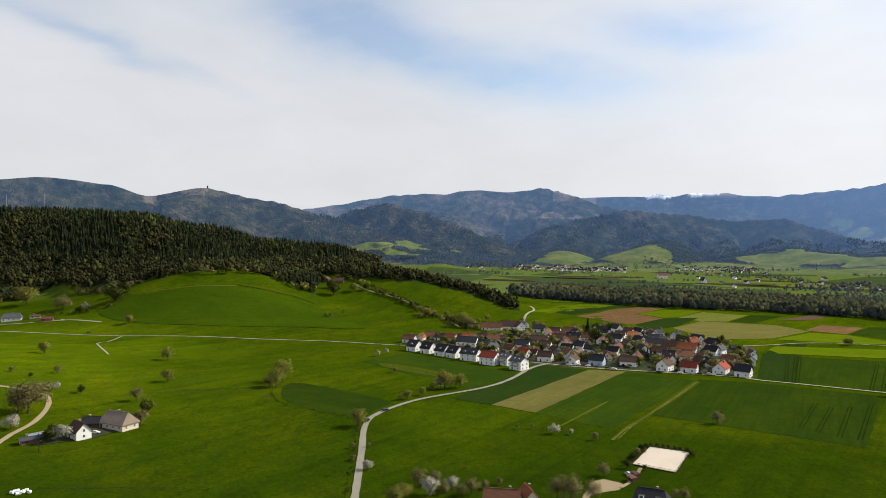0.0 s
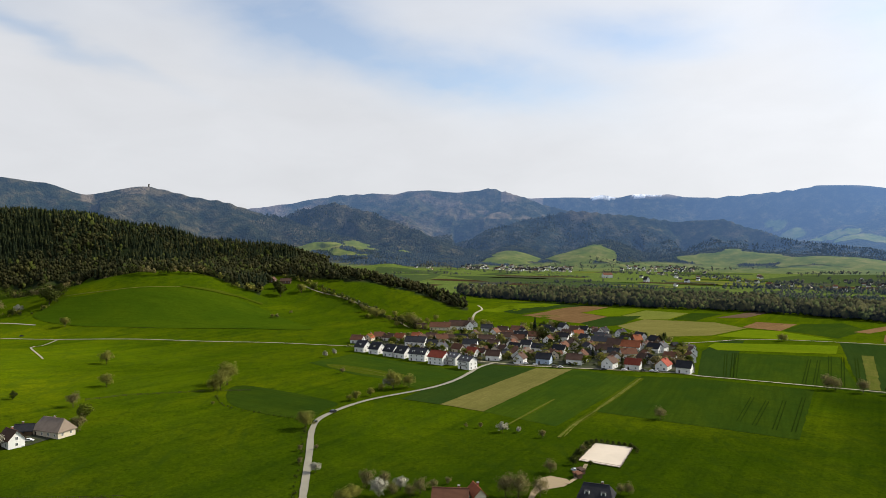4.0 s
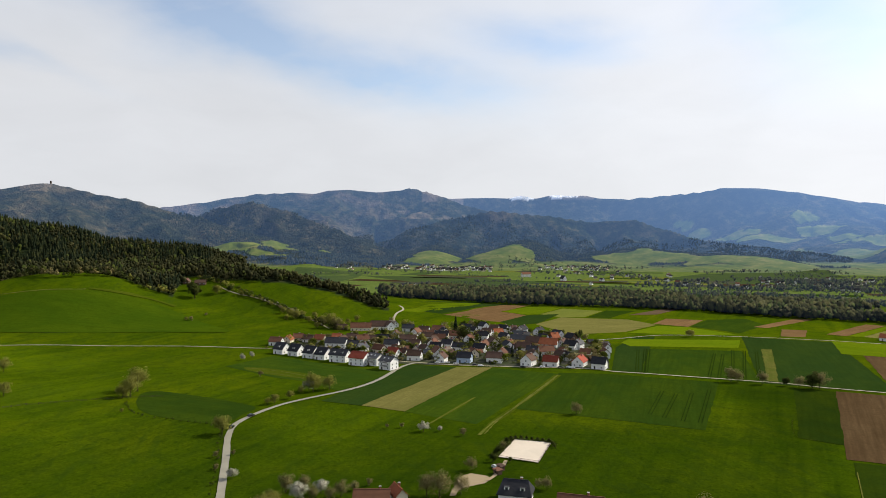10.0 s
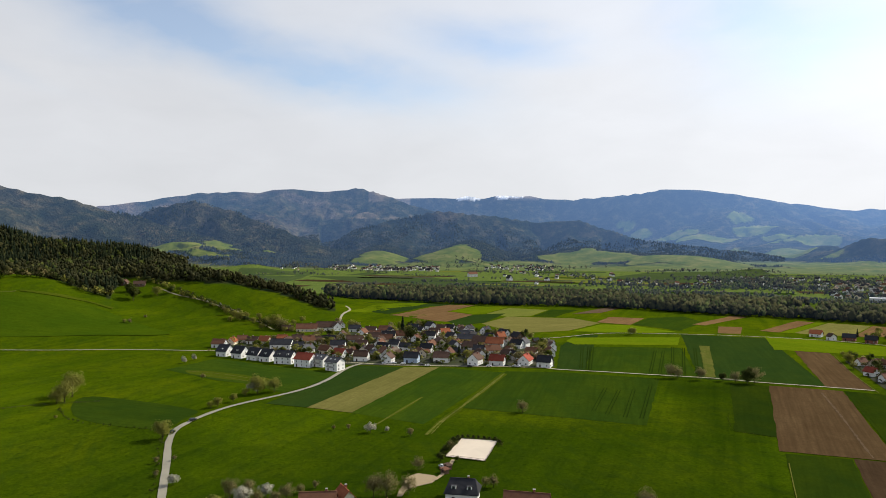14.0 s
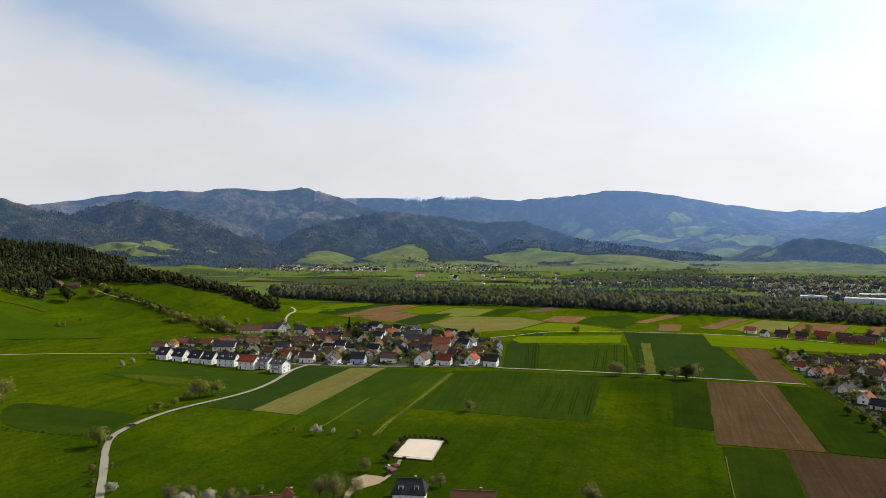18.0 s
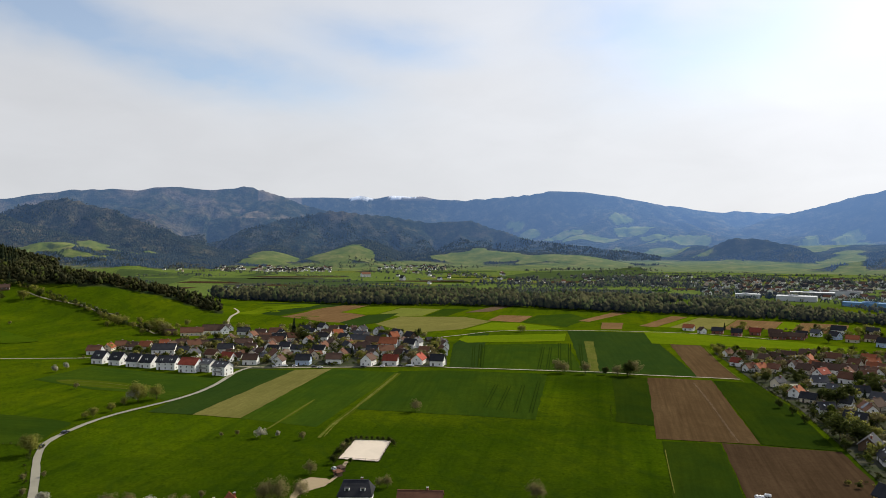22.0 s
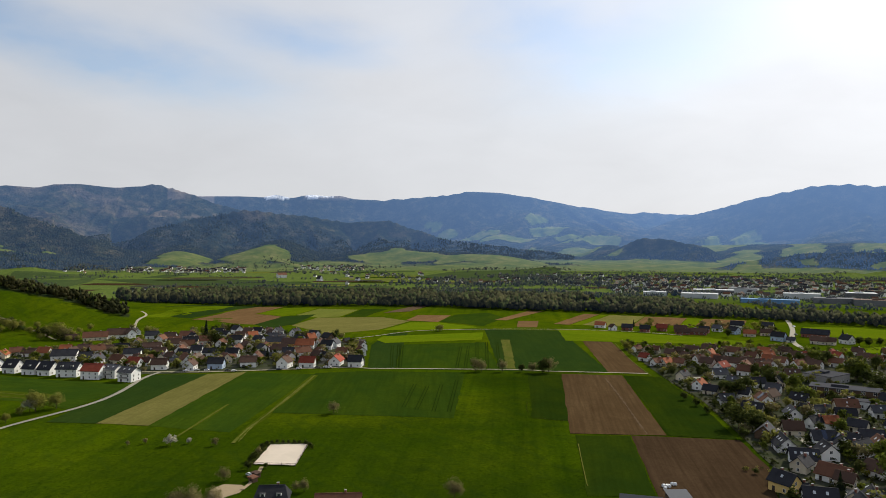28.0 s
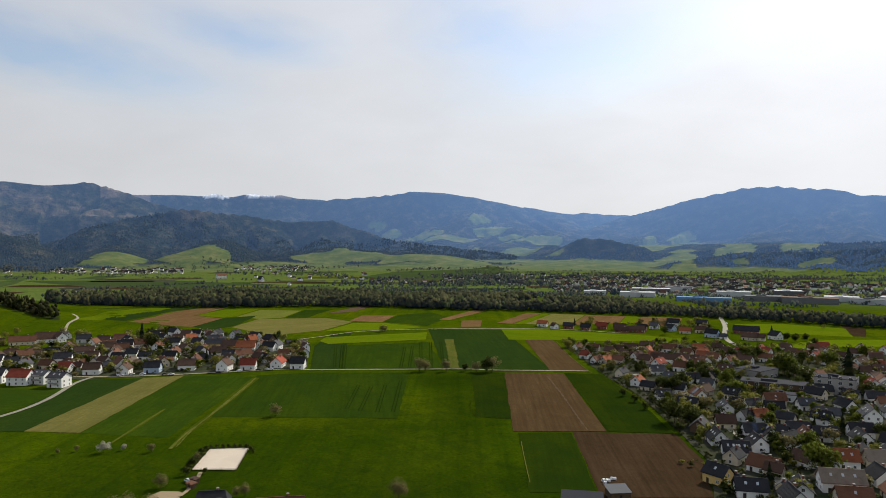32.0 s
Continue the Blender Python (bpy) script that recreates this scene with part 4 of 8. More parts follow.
# roads and tracks
lane("road", [(-32.2, 230.8), (-34.2, 270.3), (-38.4, 329.6), (-41.8, 374.7), (-37.7, 401.8), (-15.6, 438.0), (25.2, 471.9), (47.0, 500.7), (69.0, 547.3), (82.6, 564.9)], 3.2, "asphalt", "narrow asphalt country road curving to the village", category="road")
lane("village_road", [(71.5, 574.6), (113.8, 549.3), (175.2, 526.6), (214.3, 511.9), (225.8, 500.4), (249.1, 485.9), (282.9, 463.5)], 2.4, "pale_track", "pale paved lane along the village front", category="road")
lane("farm_lane", [(282.9, 463.5), (311.9, 444.5), (328.4, 432.5), (340.8, 418.8), (375.0, 392.7), (397.4, 374.4)], 2.2, "pale_track", "pale farm lane between the fields", category="road")
lane("farm_lane", [(-522.0, 765.8), (-475.3, 750.6), (-324.7, 706.3), (-219.5, 707.4), (-126.0, 696.5), (-45.3, 667.5), (-29.0, 663.8)], 2.4, "pale_track", "pale farm lane across the meadows", category="road")
lane("farm_track", [(-322.9, 702.5), (-316.9, 660.5), (-319.0, 645.2), (-272.7, 570.0)], 1.6, "pale_track", "short pale field track", category="road")
lane("farm_track", [(-208.9, 325.1), (-211.4, 341.9), (-212.7, 363.2), (-221.9, 392.5), (-235.5, 413.7), (-256.4, 420.7), (-270.3, 421.1)], 2.7, "sandy_track", "sandy farm track winding past the farm", category="road")
lane("farm_track", [(-501.2, 791.7), (-476.3, 792.7), (-427.4, 797.0), (-381.8, 782.7)], 2.6, "pale_track", "pale farmyard lane", category="road")
lane("hill_lane", [(-120.3, 981.3), (-96.3, 962.1), (-48.1, 930.6), (-10.1, 892.4), (20.0, 802.3)], 2.2, "pale_track", "pale lane slanting down between hedges", category="road")
lane("field_path", [(88.7, 778.6), (106.6, 904.9), (124.7, 959.6), (124.3, 1000.0)], 3.0, "pale_track", "pale gravel path at the edge of the wood", category="road")
lane("farm_lane", [(257.4, 657.4), (306.7, 666.6), (367.2, 681.2), (439.2, 654.8), (510.3, 611.3), (560.9, 563.6), (590.3, 508.1)], 2.0, "pale_track", "pale lane across the fields", category="road")
lane("field_path", [(230.7, 262.2), (210.0, 235.7), (194.3, 215.3)], 0.45, "dry_track", "narrow pale path beside a field", category="road")
lane("main_road", [(811.4, 535.2), (735.6, 479.3), (653.8, 425.9), (615.2, 390.5), (592.1, 356.3), (564.8, 317.2), (549.1, 289.9), (521.5, 266.8)], 5.0, "asphalt", "broad asphalt road into the town", category="road")
lane("field_trace", [(358.1, 378.4), (321.7, 325.7), (285.1, 274.9), (273.2, 257.8)], 1.3, "sandy_soil", "pale wheel trace across the ploughed field", category="wheel track")
lane("town_edge_path", [(488.2, 502.2), (434.1, 429.3), (393.3, 367.2)], 0.7, "dry_track", "pale path along the gardens", category="road")
lane("field_trace", [(-51.3, 567.1), (-21.6, 544.6), (6.6, 510.9), (15.2, 494.6)], 1.1, "dry_track", "thin yellowish worn trace in a green field", category="wheel track")
lane("field_trace", [(-41.7, 549.3), (-16.7, 528.3), (4.5, 500.5)], 0.8, "dry_track", "thin yellowish worn trace in a green field", category="wheel track")
lane("hill_path", [(-391.9, 868.5), (-337.3, 863.6), (-270.9, 874.1), (-258.4, 879.4)], 1.4, "dry_track", "faint trodden path over the knoll", category="road")
lane("town_street", [(343.0, 232.9), (333.6, 211.5), (311.1, 185.5), (286.9, 163.3), (266.4, 144.8)], 5.0, "asphalt", "grey town street between houses", category="road")
lane("town_street", [(413.5, 345.0), (466.1, 319.1), (508.5, 303.6)], 5.0, "asphalt", "grey town street", category="road")

# ---- houses ----
def box(x0, y0, z0, x1, y1, z1):
    v = [(x0, y0, z0), (x1, y0, z0), (x1, y1, z0), (x0, y1, z0), (x0, y0, z1), (x1, y0, z1), (x1, y1, z1), (x0, y1, z1)]
    return v, [(0, 3, 2, 1), (4, 5, 6, 7), (0, 1, 5, 4), (1, 2, 6, 5), (2, 3, 7, 6), (3, 0, 4, 7)]


def boxes(name, items, mats):
    """One mesh of several boxes: (x0, y0, z0, x1, y1, z1, material number)."""
    verts, faces, index = [], [], []
    for *b, k in items:
        v, f = box(*b)
        faces += [tuple(i + len(verts) for i in q) for q in f]
        verts += v
        index += [k] * 6
    return polys(name, verts, faces, mats, index)


def lattice(name, xs, zs, holes, front, back, mat):
    """A flat frame with openings, one connected piece in the xz plane, looking along -y."""
    nx, nz = len(xs), len(zs)
    v = [(x, y, z) for y in (front, back) for z in zs for x in xs]
    at = lambda i, j, k: k * nx * nz + j * nx + i
    solid = lambda i, j: 0 <= i < nx - 1 and 0 <= j < nz - 1 and (i, j) not in holes
    f = []
    for i in range(nx - 1):
        for j in range(nz - 1):
            if not solid(i, j):
                continue
            f += [(at(i, j, 0), at(i + 1, j, 0), at(i + 1, j + 1, 0), at(i, j + 1, 0)), (at(i, j, 1), at(i, j + 1, 1), at(i + 1, j + 1, 1), at(i + 1, j, 1))]
            for di, dj, p, q in ((0, -1, (i, j), (i + 1, j)), (1, 0, (i + 1, j), (i + 1, j + 1)), (0, 1, (i + 1, j + 1), (i, j + 1)), (-1, 0, (i, j + 1), (i, j))):
                if not solid(i + di, j + dj):
                    f.append((at(*p, 0), at(*p, 1), at(*q, 1), at(*q, 0)))
    return polys(name, v, f, [mat])


def window_mesh(w, h):
    a, b, e = w / 2, h / 2, 0.09
    frame_of = lattice("window", [-a, -a + e, -0.04, 0.04, a - e, a], [-b, -b + e, b - e, b], {(1, 1), (3, 1)}, -0.07, 0.05, "window_frame_white")
    return frame_of, boxes("pane", [(-a + e, -0.03, -b + e, a - e, 0.02, b - e, 0)], ["window_glass"])


WINDOW = window_mesh(1.25, 1.45)
WIDE_WINDOW = window_mesh(2.2, 2.0)
DOOR = lattice("door", [-0.6, -0.3, 0.3, 0.6], [0, 1.1, 1.9, 2.15], {(1, 1)}, -0.06, 0.04, "dark_wood"), boxes("pane", [(-0.3, -0.03, 1.1, 0.3, 0.02, 1.9, 0)], ["window_glass"])
SHAFT_V = [(s * x, t * x, z) for x, z in ((0.4, -1.4), (0.4, 1.05), (0.5, 1.06), (0.5, 1.25)) for s, t in ((-1, -1), (1, -1), (1, 1), (-1, 1))]
CHIMNEY = polys("chimney", SHAFT_V, [(4 * k + j, 4 * k + (j + 1) % 4, 4 * k + 4 + (j + 1) % 4, 4 * k + 4 + j) for k in range(3) for j in range(4)] + [(12, 13, 14, 15)], ["brick_red", "concrete"],
                [0] * 4 + [1] * 9)
SKY_V = [(-0.45, -0.65, 0), (0.45, -0.65, 0), (0.45, 0.65, 0), (-0.45, 0.65, 0), (-0.42, -0.62, 0.14), (0.42, -0.62, 0.14), (0.42, 0.62, 0.14), (-0.42, 0.62, 0.14)]
SKYLIGHT = polys("skylight", SKY_V, [(0, 1, 5, 4), (1, 2, 6, 5), (2, 3, 7, 6), (3, 0, 4, 7), (4, 5, 6, 7)], ["window_frame_white", "hall_white"], [0, 0, 0, 0, 1])
SOLAR = boxes("solar_panel", [(-0.5, -0.85, 0, 0.5, 0.85, 0.08, 0)], ["solar_panel"])


def glazed(name, pair, parent, m):
    """A window or door with its pane."""
    ob = part(name, pair[0], parent, "", m)
    part("pane", pair[1], ob)
    return ob


MESHES = {}


def body(L, W, E, pitch, wall):
    key = ("body", L, W, E, pitch, wall)
    if key not in MESHES:
        R = E + W / 2 * math.tan(radians(pitch))
        a, b = L / 2, W / 2
        v = [(-a, -b, -1.5), (a, -b, -1.5), (a, b, -1.5), (-a, b, -1.5), (-a, -b, E), (a, -b, E), (a, b, E), (-a, b, E), (-a, 0, R - 0.03), (a, 0, R - 0.03)]
        MESHES[key] = polys("wall", v, [(0, 3, 2, 1), (0, 1, 5, 4), (2, 3, 7, 6), (1, 2, 6, 9, 5), (3, 0, 4, 8, 7), (4, 5, 9, 8), (6, 7, 8, 9)], [wall])
    return MESHES[key]


def roof_mesh(L, W, E, pitch, cover, hip, over=0.7):
    key = ("roof", L, W, E, pitch, cover, hip)
    if key not in MESHES:
        t = math.tan(radians(pitch))
        a, b, th = L / 2 + over, W / 2 + over, 0.28
        R, low = E + W / 2 * t + 0.12, E - over * t + 0.12
        ra = a - hip * W / 2                       # a hipped end draws the ridge in
        v = []
        for dz in (0, th):
            v += [(-a, -b, low + dz), (a, -b, low + dz), (a, b, low + dz), (-a, b, low + dz), (-ra, 0, R + dz), (ra, 0, R + dz)]
        f = [(6, 7, 11, 10), (8, 9, 10, 11), (0, 4, 5, 1), (2, 5, 4, 3), (0, 1, 7, 6), (2, 3, 9, 8)]
        if hip:
            f += [(7, 8, 11), (9, 6, 10), (1, 5, 2), (3, 4, 0), (1, 2, 8, 7), (3, 0, 6, 9)]
        else:
            f += [(1, 5, 11, 7), (5, 2, 8, 11), (3, 4, 10, 9), (4, 0, 6, 10)]
        # a ridge cap
        n = len(v)
        bv, bf = box(-ra, -0.18, R + th - 0.08, ra, 0.18, R + th + 0.08)
        MESHES[key] = polys("roof", v + bv, f + [tuple(i + n for i in q) for q in bf], [cover])
    return MESHES[key]


COVER = {"o": ("orange_tiles", "orange-tiled"), "r": ("red_tiles", "red-tiled"), "b": ("brown_tiles", "brown-tiled"), "u": ("rust_tiles", "weathered rust-tiled"),
         "d": ("dark_tiles", "dark slate-grey"), "g": ("grey_tiles", "grey-tiled"), "e": ("beige_tiles", "pale beige-tiled")}
WALL = {"w": ("white_plaster", "white plastered"), "c": ("cream_plaster", "cream plastered"), "y": ("yellow_plaster", "yellow plastered"), "l": ("blue_plaster", "pale blue plastered"),
        "t": ("brown_boards", "brown timber-clad"), "k": ("brick_red", "red brick")}



def house(x, y, turn, L, W, E, look_of, pitch=42, hip=0, extra="", place="in the village", group="village houses", name="house", wide=False):
    """A gabled house; its ridge runs along turn degrees. look_of: letters for the roof and the wall."""
    cover, said = COVER[look_of[0]]
    wall, dressed = WALL[look_of[1]]
    z = height(x, y)
    h = thing(name, f"{dressed} {name.replace('_', ' ')}, {said} roof, {place}", name.replace("_", " "), pose(x, y, z, 0, 0, turn), group)
    w = part("wall", body(L, W, E, pitch, wall), h)
    if hip:
        w.scale = (1, 1, 1)
        part_body = ("flat", L, W, E, wall)
        if part_body not in MESHES:
            MESHES[part_body] = boxes("wall", [(-L / 2, -W / 2, -1.5, L / 2, W / 2, E, 0)], [wall])
        w.data = MESHES[part_body]
    r = part("roof", roof_mesh(L, W, E, pitch, cover, hip), h, said + " roof")
    rise = W / 2 * math.tan(radians(pitch))
    rng = random.Random(round(x * 13 + y * 7))
    if "x" not in extra:
        cx = rng.uniform(-0.3, 0.3) * L
        part("chimney", CHIMNEY, r, "", Matrix.Translation((cx, W * 0.12, E + rise * 0.78 + 0.6)))
    storeys = max(1, int((E - 0.4) / 2.6))
    if "n" not in extra:
        for side in (0, 1, 2, 3):
            span, off = (L, W / 2) if side % 2 == 0 else (W, L / 2)
            count = max(1, int(span / 4.2))
            rows = storeys + (1 if side % 2 and not hip and rise > 3 else 0)
            for s in range(rows):
                here = count if s < storeys else max(1, count - 2)
                for k in range(here):
                    if s == 0 and side == 0 and k == 0:
                        glazed("door", DOOR, h, pose(-span / 2 + span / (2 * here), -off, 0.1))
                        continue
                    u = -span / 2 + span * (k + 0.5) / here * (1 if s < storeys else 0.6) + (span * 0.2 if s >= storeys else 0)
                    zz = 1.6 + s * 2.75
                    m = pose(0, 0, 0, 0, 0, 90 * side) @ pose(u, -off, zz)
                    glazed("window", WIDE_WINDOW if wide and s == 0 else WINDOW, h, m)
    slope = math.degrees(math.atan(math.tan(radians(pitch))))
    for letter, data, label in (("s", SKYLIGHT, "skylight in the roof"), ("p", SOLAR, "dark solar panel")):
        many = extra.count(letter)
        for k in range(many * (3 if letter == "p" else 1)):
            row, col = (k % 3, k // 3) if letter == "p" else (0, k)
            total = many
            u = (col - (total - 1) / 2) * (1.06 if letter == "p" else L / (total + 0.6))
            down = W / 2 * 0.5 + (row - 1) * 1.3 if letter == "p" else W / 2 * 0.5
            part(data.name.split(".")[0], data, r, label, Matrix.Translation((u, -down, E + rise - down * math.tan(radians(pitch)) + 0.44)) @ Matrix.Rotation(radians(slope), 4, "X"))
    for k in range(extra.count("m")):
        # a dormer on the slope that faces the street
        u = (k - (extra.count("m") - 1) / 2) * L / max(1, extra.count("m"))
        y0 = -W / 2 * 0.78
        zb = E + rise - W / 2 * 0.78 * math.tan(radians(pitch))
        dm = ("dormer", round(rise, 2), W, cover, wall)
        if dm not in MESHES:
            dv = [(-0.9, 0, 0), (0.9, 0, 0), (0.9, 0, 1.5), (-0.9, 0, 1.5), (-0.6, 0.04, 0.35), (0.6, 0.04, 0.35), (0.6, 0.04, 1.35), (-0.6, 0.04, 1.35),
                  (-0.9, W * 0.25, 0), (0.9, W * 0.25, 0), (1.1, W * 0.3, 1.6), (-1.1, W * 0.3, 1.6), (1.1, -0.3, 1.6), (-1.1, -0.3, 1.6)]
            df = [(0, 1, 5, 4), (1, 2, 6, 5), (2, 3, 7, 6), (3, 0, 4, 7), (4, 5, 6, 7), (1, 9, 10, 2), (8, 0, 3, 11), (2, 12, 13, 3), (2, 10, 12), (11, 3, 13), (13, 12, 10, 11)]
            MESHES[dm] = polys("dormer", dv, df, [wall, cover, "window_glass"], [0, 0, 0, 0, 2, 0, 0, 1, 1, 1, 1])
        part("dormer", MESHES[dm], r, "", Matrix.Translation((u, y0, zb)))
    for k in range(extra.count("v")):
        bk = ("balcony", round(L, 1))
        if bk not in MESHES:
            e = L * 0.3
            prof = [(0.02, -0.12), (-1.4, -0.12), (-1.4, 0.95), (-1.33, 0.95), (-1.33, 0.06), (0.02, 0.06)]
            bv = [(s * e, y, z) for s in (-1, 1) for y, z in prof]
            MESHES[bk] = polys("balcony", bv, [tuple(range(6))[::-1], tuple(range(6, 12))] + [(j, (j + 1) % 6, 6 + (j + 1) % 6, 6 + j) for j in range(6)], ["concrete"])
        part("balcony", MESHES[bk], h, "", pose(0, -W / 2, 2.9 + 2.75 * k))
    return h


def hall(x, y, turn, L, W, E, roof, wall, label, place="in the town", name="hall", group="", bands=0):
    """A flat-roofed building with a parapet and bands of windows."""
    h = thing(name, label, name.replace("_", " "), pose(x, y, height(x, y), 0, 0, turn), group)
    w = part("wall", boxes("wall", [(-L / 2, -W / 2, -1, L / 2, W / 2, E, 0)], [wall]), h)
    part("roof", boxes("roof", [(-L / 2 - 0.3, -W / 2 - 0.3, E, L / 2 + 0.3, W / 2 + 0.3, E + 0.35, 0),  ], [roof]), h)
    part("roof_housing", boxes("roof_housing", [(-L * 0.2, -W * 0.15, E + 0.35, L * 0.05, W * 0.1, E + 1.8, 0)], [roof]), h)
    for s in range(bands):
        for side, span, off in ((0, L, W / 2), (1, W, L / 2)):
            n = max(2, int(span / 6))
            for k in range(n):
                u = -span / 2 + span * (k + 0.5) / n
                glazed("window", WIDE_WINDOW, h, pose(0, 0, 0, 0, 0, 90 * side) @ pose(u, -off, 1.8 + 3.2 * s))
    return h


def shed(x, y, turn, L, W, E, roof, label, name="shed", lean=8):
    h = thing(name, label, name.replace("_", " "), pose(x, y, height(x, y), 0, 0, turn))
    part("wall", boxes("wall", [(-L / 2, -W / 2, -0.4, L / 2, W / 2, E, 0)], ["brown_boards"]), h)
    t = math.tan(radians(lean))
    v = [(-L / 2 - 0.4, -W / 2 - 0.4, E), (L / 2 + 0.4, -W / 2 - 0.4, E), (L / 2 + 0.4, W / 2 + 0.4, E + W * t), (-L / 2 - 0.4, W / 2 + 0.4, E + W * t)]
    v += [(a, b, c + 0.2) for a, b, c in v]
    part("roof", polys("roof", v, [(0, 3, 2, 1), (4, 5, 6, 7), (0, 1, 5, 4), (1, 2, 6, 5), (2, 3, 7, 6), (3, 0, 4, 7)], [roof]), h)
    glazed("door", DOOR, h, pose(0, -W / 2, 0))
    return h


# ---- small things ----
def lerp(a, b, t):
    return a[0] + (b[0] - a[0]) * t, a[1] + (b[1] - a[1]) * t


POST = boxes("post", [(-0.07, -0.07, -0.3, 0.07, 0.07, 1.4, 0)], ["dark_wood"])


def fence(path, label, step=6.0, rails=(0.55, 1.1), name="fence"):
    ox, oy = path[0]
    h = thing(name, label, "fence", pose(ox, oy, height(ox, oy)))
    oz = height(ox, oy)
    for a, b in zip(path, path[1:]):
        n = max(1, int(math.dist(a, b) / step))
        for k in range(n):
            x, y = lerp(a, b, k / n)
            u, w = lerp(a, b, (k + 1) / n)
            part("post", POST, h, "", Matrix.Translation((x - ox, y - oy, height(x, y) - oz)))
            p, q = Vector((x - ox, y - oy, height(x, y) - oz)), Vector((u - ox, w - oy, height(u, w) - oz))
            side = Vector(((q - p).y, -(q - p).x, 0)).normalized() * 0.03
            for z in rails:
                verts = [tuple(end + side * s + Vector((0, 0, z + dz))) for end in (p, q) for s, dz in ((-1, 0), (1, 0), (1, 0.1), (-1, 0.1))]
                part("rail", polys("rail", verts, [(0, 1, 5, 4), (1, 2, 6, 5), (2, 3, 7, 6), (3, 0, 4, 7), (0, 3, 2, 1), (4, 5, 6, 7)], ["dark_wood"]), h)
    return h


def riding_ground(corners):
    patch("riding_ground", "riding_sand", corners, 20, "pale sandy rectangular riding ground", "riding ground", smooth_edge=False, lift=0.45)
    fence(corners + corners[:1], "low wooden fence round the riding ground", 5.0)


CAR_GLASS = ["window_glass"]
WHEEL_V, WHEEL_F = [], []
for k in range(12):
    q = 2 * math.pi * k / 12
    WHEEL_V += [(0.32 * math.cos(q), -0.1, 0.32 * math.sin(q)), (0.32 * math.cos(q), 0.1, 0.32 * math.sin(q))]
WHEEL_F = [(2 * k, 2 * k + 1, (2 * k + 3) % 24, (2 * k + 2) % 24) for k in range(12)] + [tuple(range(0, 24, 2))[::-1], tuple(range(1, 24, 2))]
WHEEL = polys("wheel", WHEEL_V, WHEEL_F, ["rubber"])


def car_body(paint):
    side = [(-2.1, 0.35), (2.1, 0.35), (2.15, 0.75), (1.15, 0.92), (0.55, 1.42), (-1.1, 1.45), (-1.95, 0.98), (-2.15, 0.8)]
    v = [(x, s * (0.85 if z < 1.2 else 0.68), z) for s in (-1, 1) for x, z in side]
    n = len(side)
    f = [tuple(range(n)), tuple(range(2 * n - 1, n - 1, -1))] + [(k, n + k, n + (k + 1) % n, (k + 1) % n) for k in range(n)]
    return polys("body", v, [t[::-1] for t in f], [paint])


CARS = {}


def car(x, y, turn, paint, label):
    if paint not in CARS:
        CARS[paint] = car_body(paint), boxes("side_window", [(-1.5, -0.83, 0.95, 0.75, -0.70, 1.33, 0)], CAR_GLASS), boxes("side_window", [(-1.5, 0.70, 0.95, 0.75, 0.83, 1.33, 0)], CAR_GLASS)
    c = thing("car", label, "car", pose(x, y, height(x, y) + 0.46 if "road" in label or "lane" in label else height(x, y) + 0.02, 0, 0, turn), "parked cars")
    b = part("body", CARS[paint][0], c)
    part("side_window", CARS[paint][1], b)
    part("side_window", CARS[paint][2], b)
    for wx in (-1.3, 1.3):
        for wy in (-0.78, 0.78):
            part("wheel", WHEEL, c, "", pose(wx, wy, 0.32))


def bale(x, y, turn):
    key = "bale"
    if key not in MESHES:
        v, f = tube([(0, 0, -0.62), (0, 0, -0.56), (0, 0, 0.56), (0, 0, 0.62)], [0.55, 0.65, 0.65, 0.55], 14)
        n = len(v)
        f = f + [tuple(range(14))[::-1], tuple(range(n - 14, n))]
        MESHES[key] = polys("bale", [(z, b, a + 0.62) for a, b, z in v], [t[::-1] for t in f], ["bale_wrap"])
    ob = new("hay_bale", MESHES[key])
    ob.matrix_basis = pose(x, y, height(x, y), 0, 0, turn)
    tagged(ob, "white plastic-wrapped round hay bale on the grass", "hay bale", "hay bales")


def mast(x, y, h):
    """A lattice radio mast: three legs with rungs round them."""
    p = thing("radio_mast", "slim grey steel radio mast above the wood", "mast", pose(x, y, height(x, y)))
    for k in range(3):
        a = 2 * math.pi * k / 3
        v, f = tube([(1.2 * math.cos(a), 1.2 * math.sin(a), -1), (0.5 * math.cos(a), 0.5 * math.sin(a), h)], [0.16, 0.1], 5)
        part("leg", polys("leg", v, f, ["sheet_metal"]), p)
    for k in range(8):
        z = h * (k + 0.5) / 8
        part("platform", boxes("platform", [(-0.8, -0.8, z, 0.8, 0.8, z + 0.2, 0)], ["sheet_metal"]), p)


def summit_tower(x, y):
    p = thing("summit_tower", "small dark timber lookout tower on the bare summit", "tower", pose(x, y, height(x, y)))
    v, f = tube([(0, 0, -3), (0, 0, 9)], [3.4, 3.0], 10)
    part("shaft", polys("shaft", v, f + [tuple(range(10, 20))], ["dark_wood"]), p)
    v, f = tube([(0, 0, 9), (0, 0, 10.5)], [3.8, 3.8], 10)
    part("parapet", polys("parapet", v, f + [tuple(range(10, 20))], ["dark_wood"]), p)


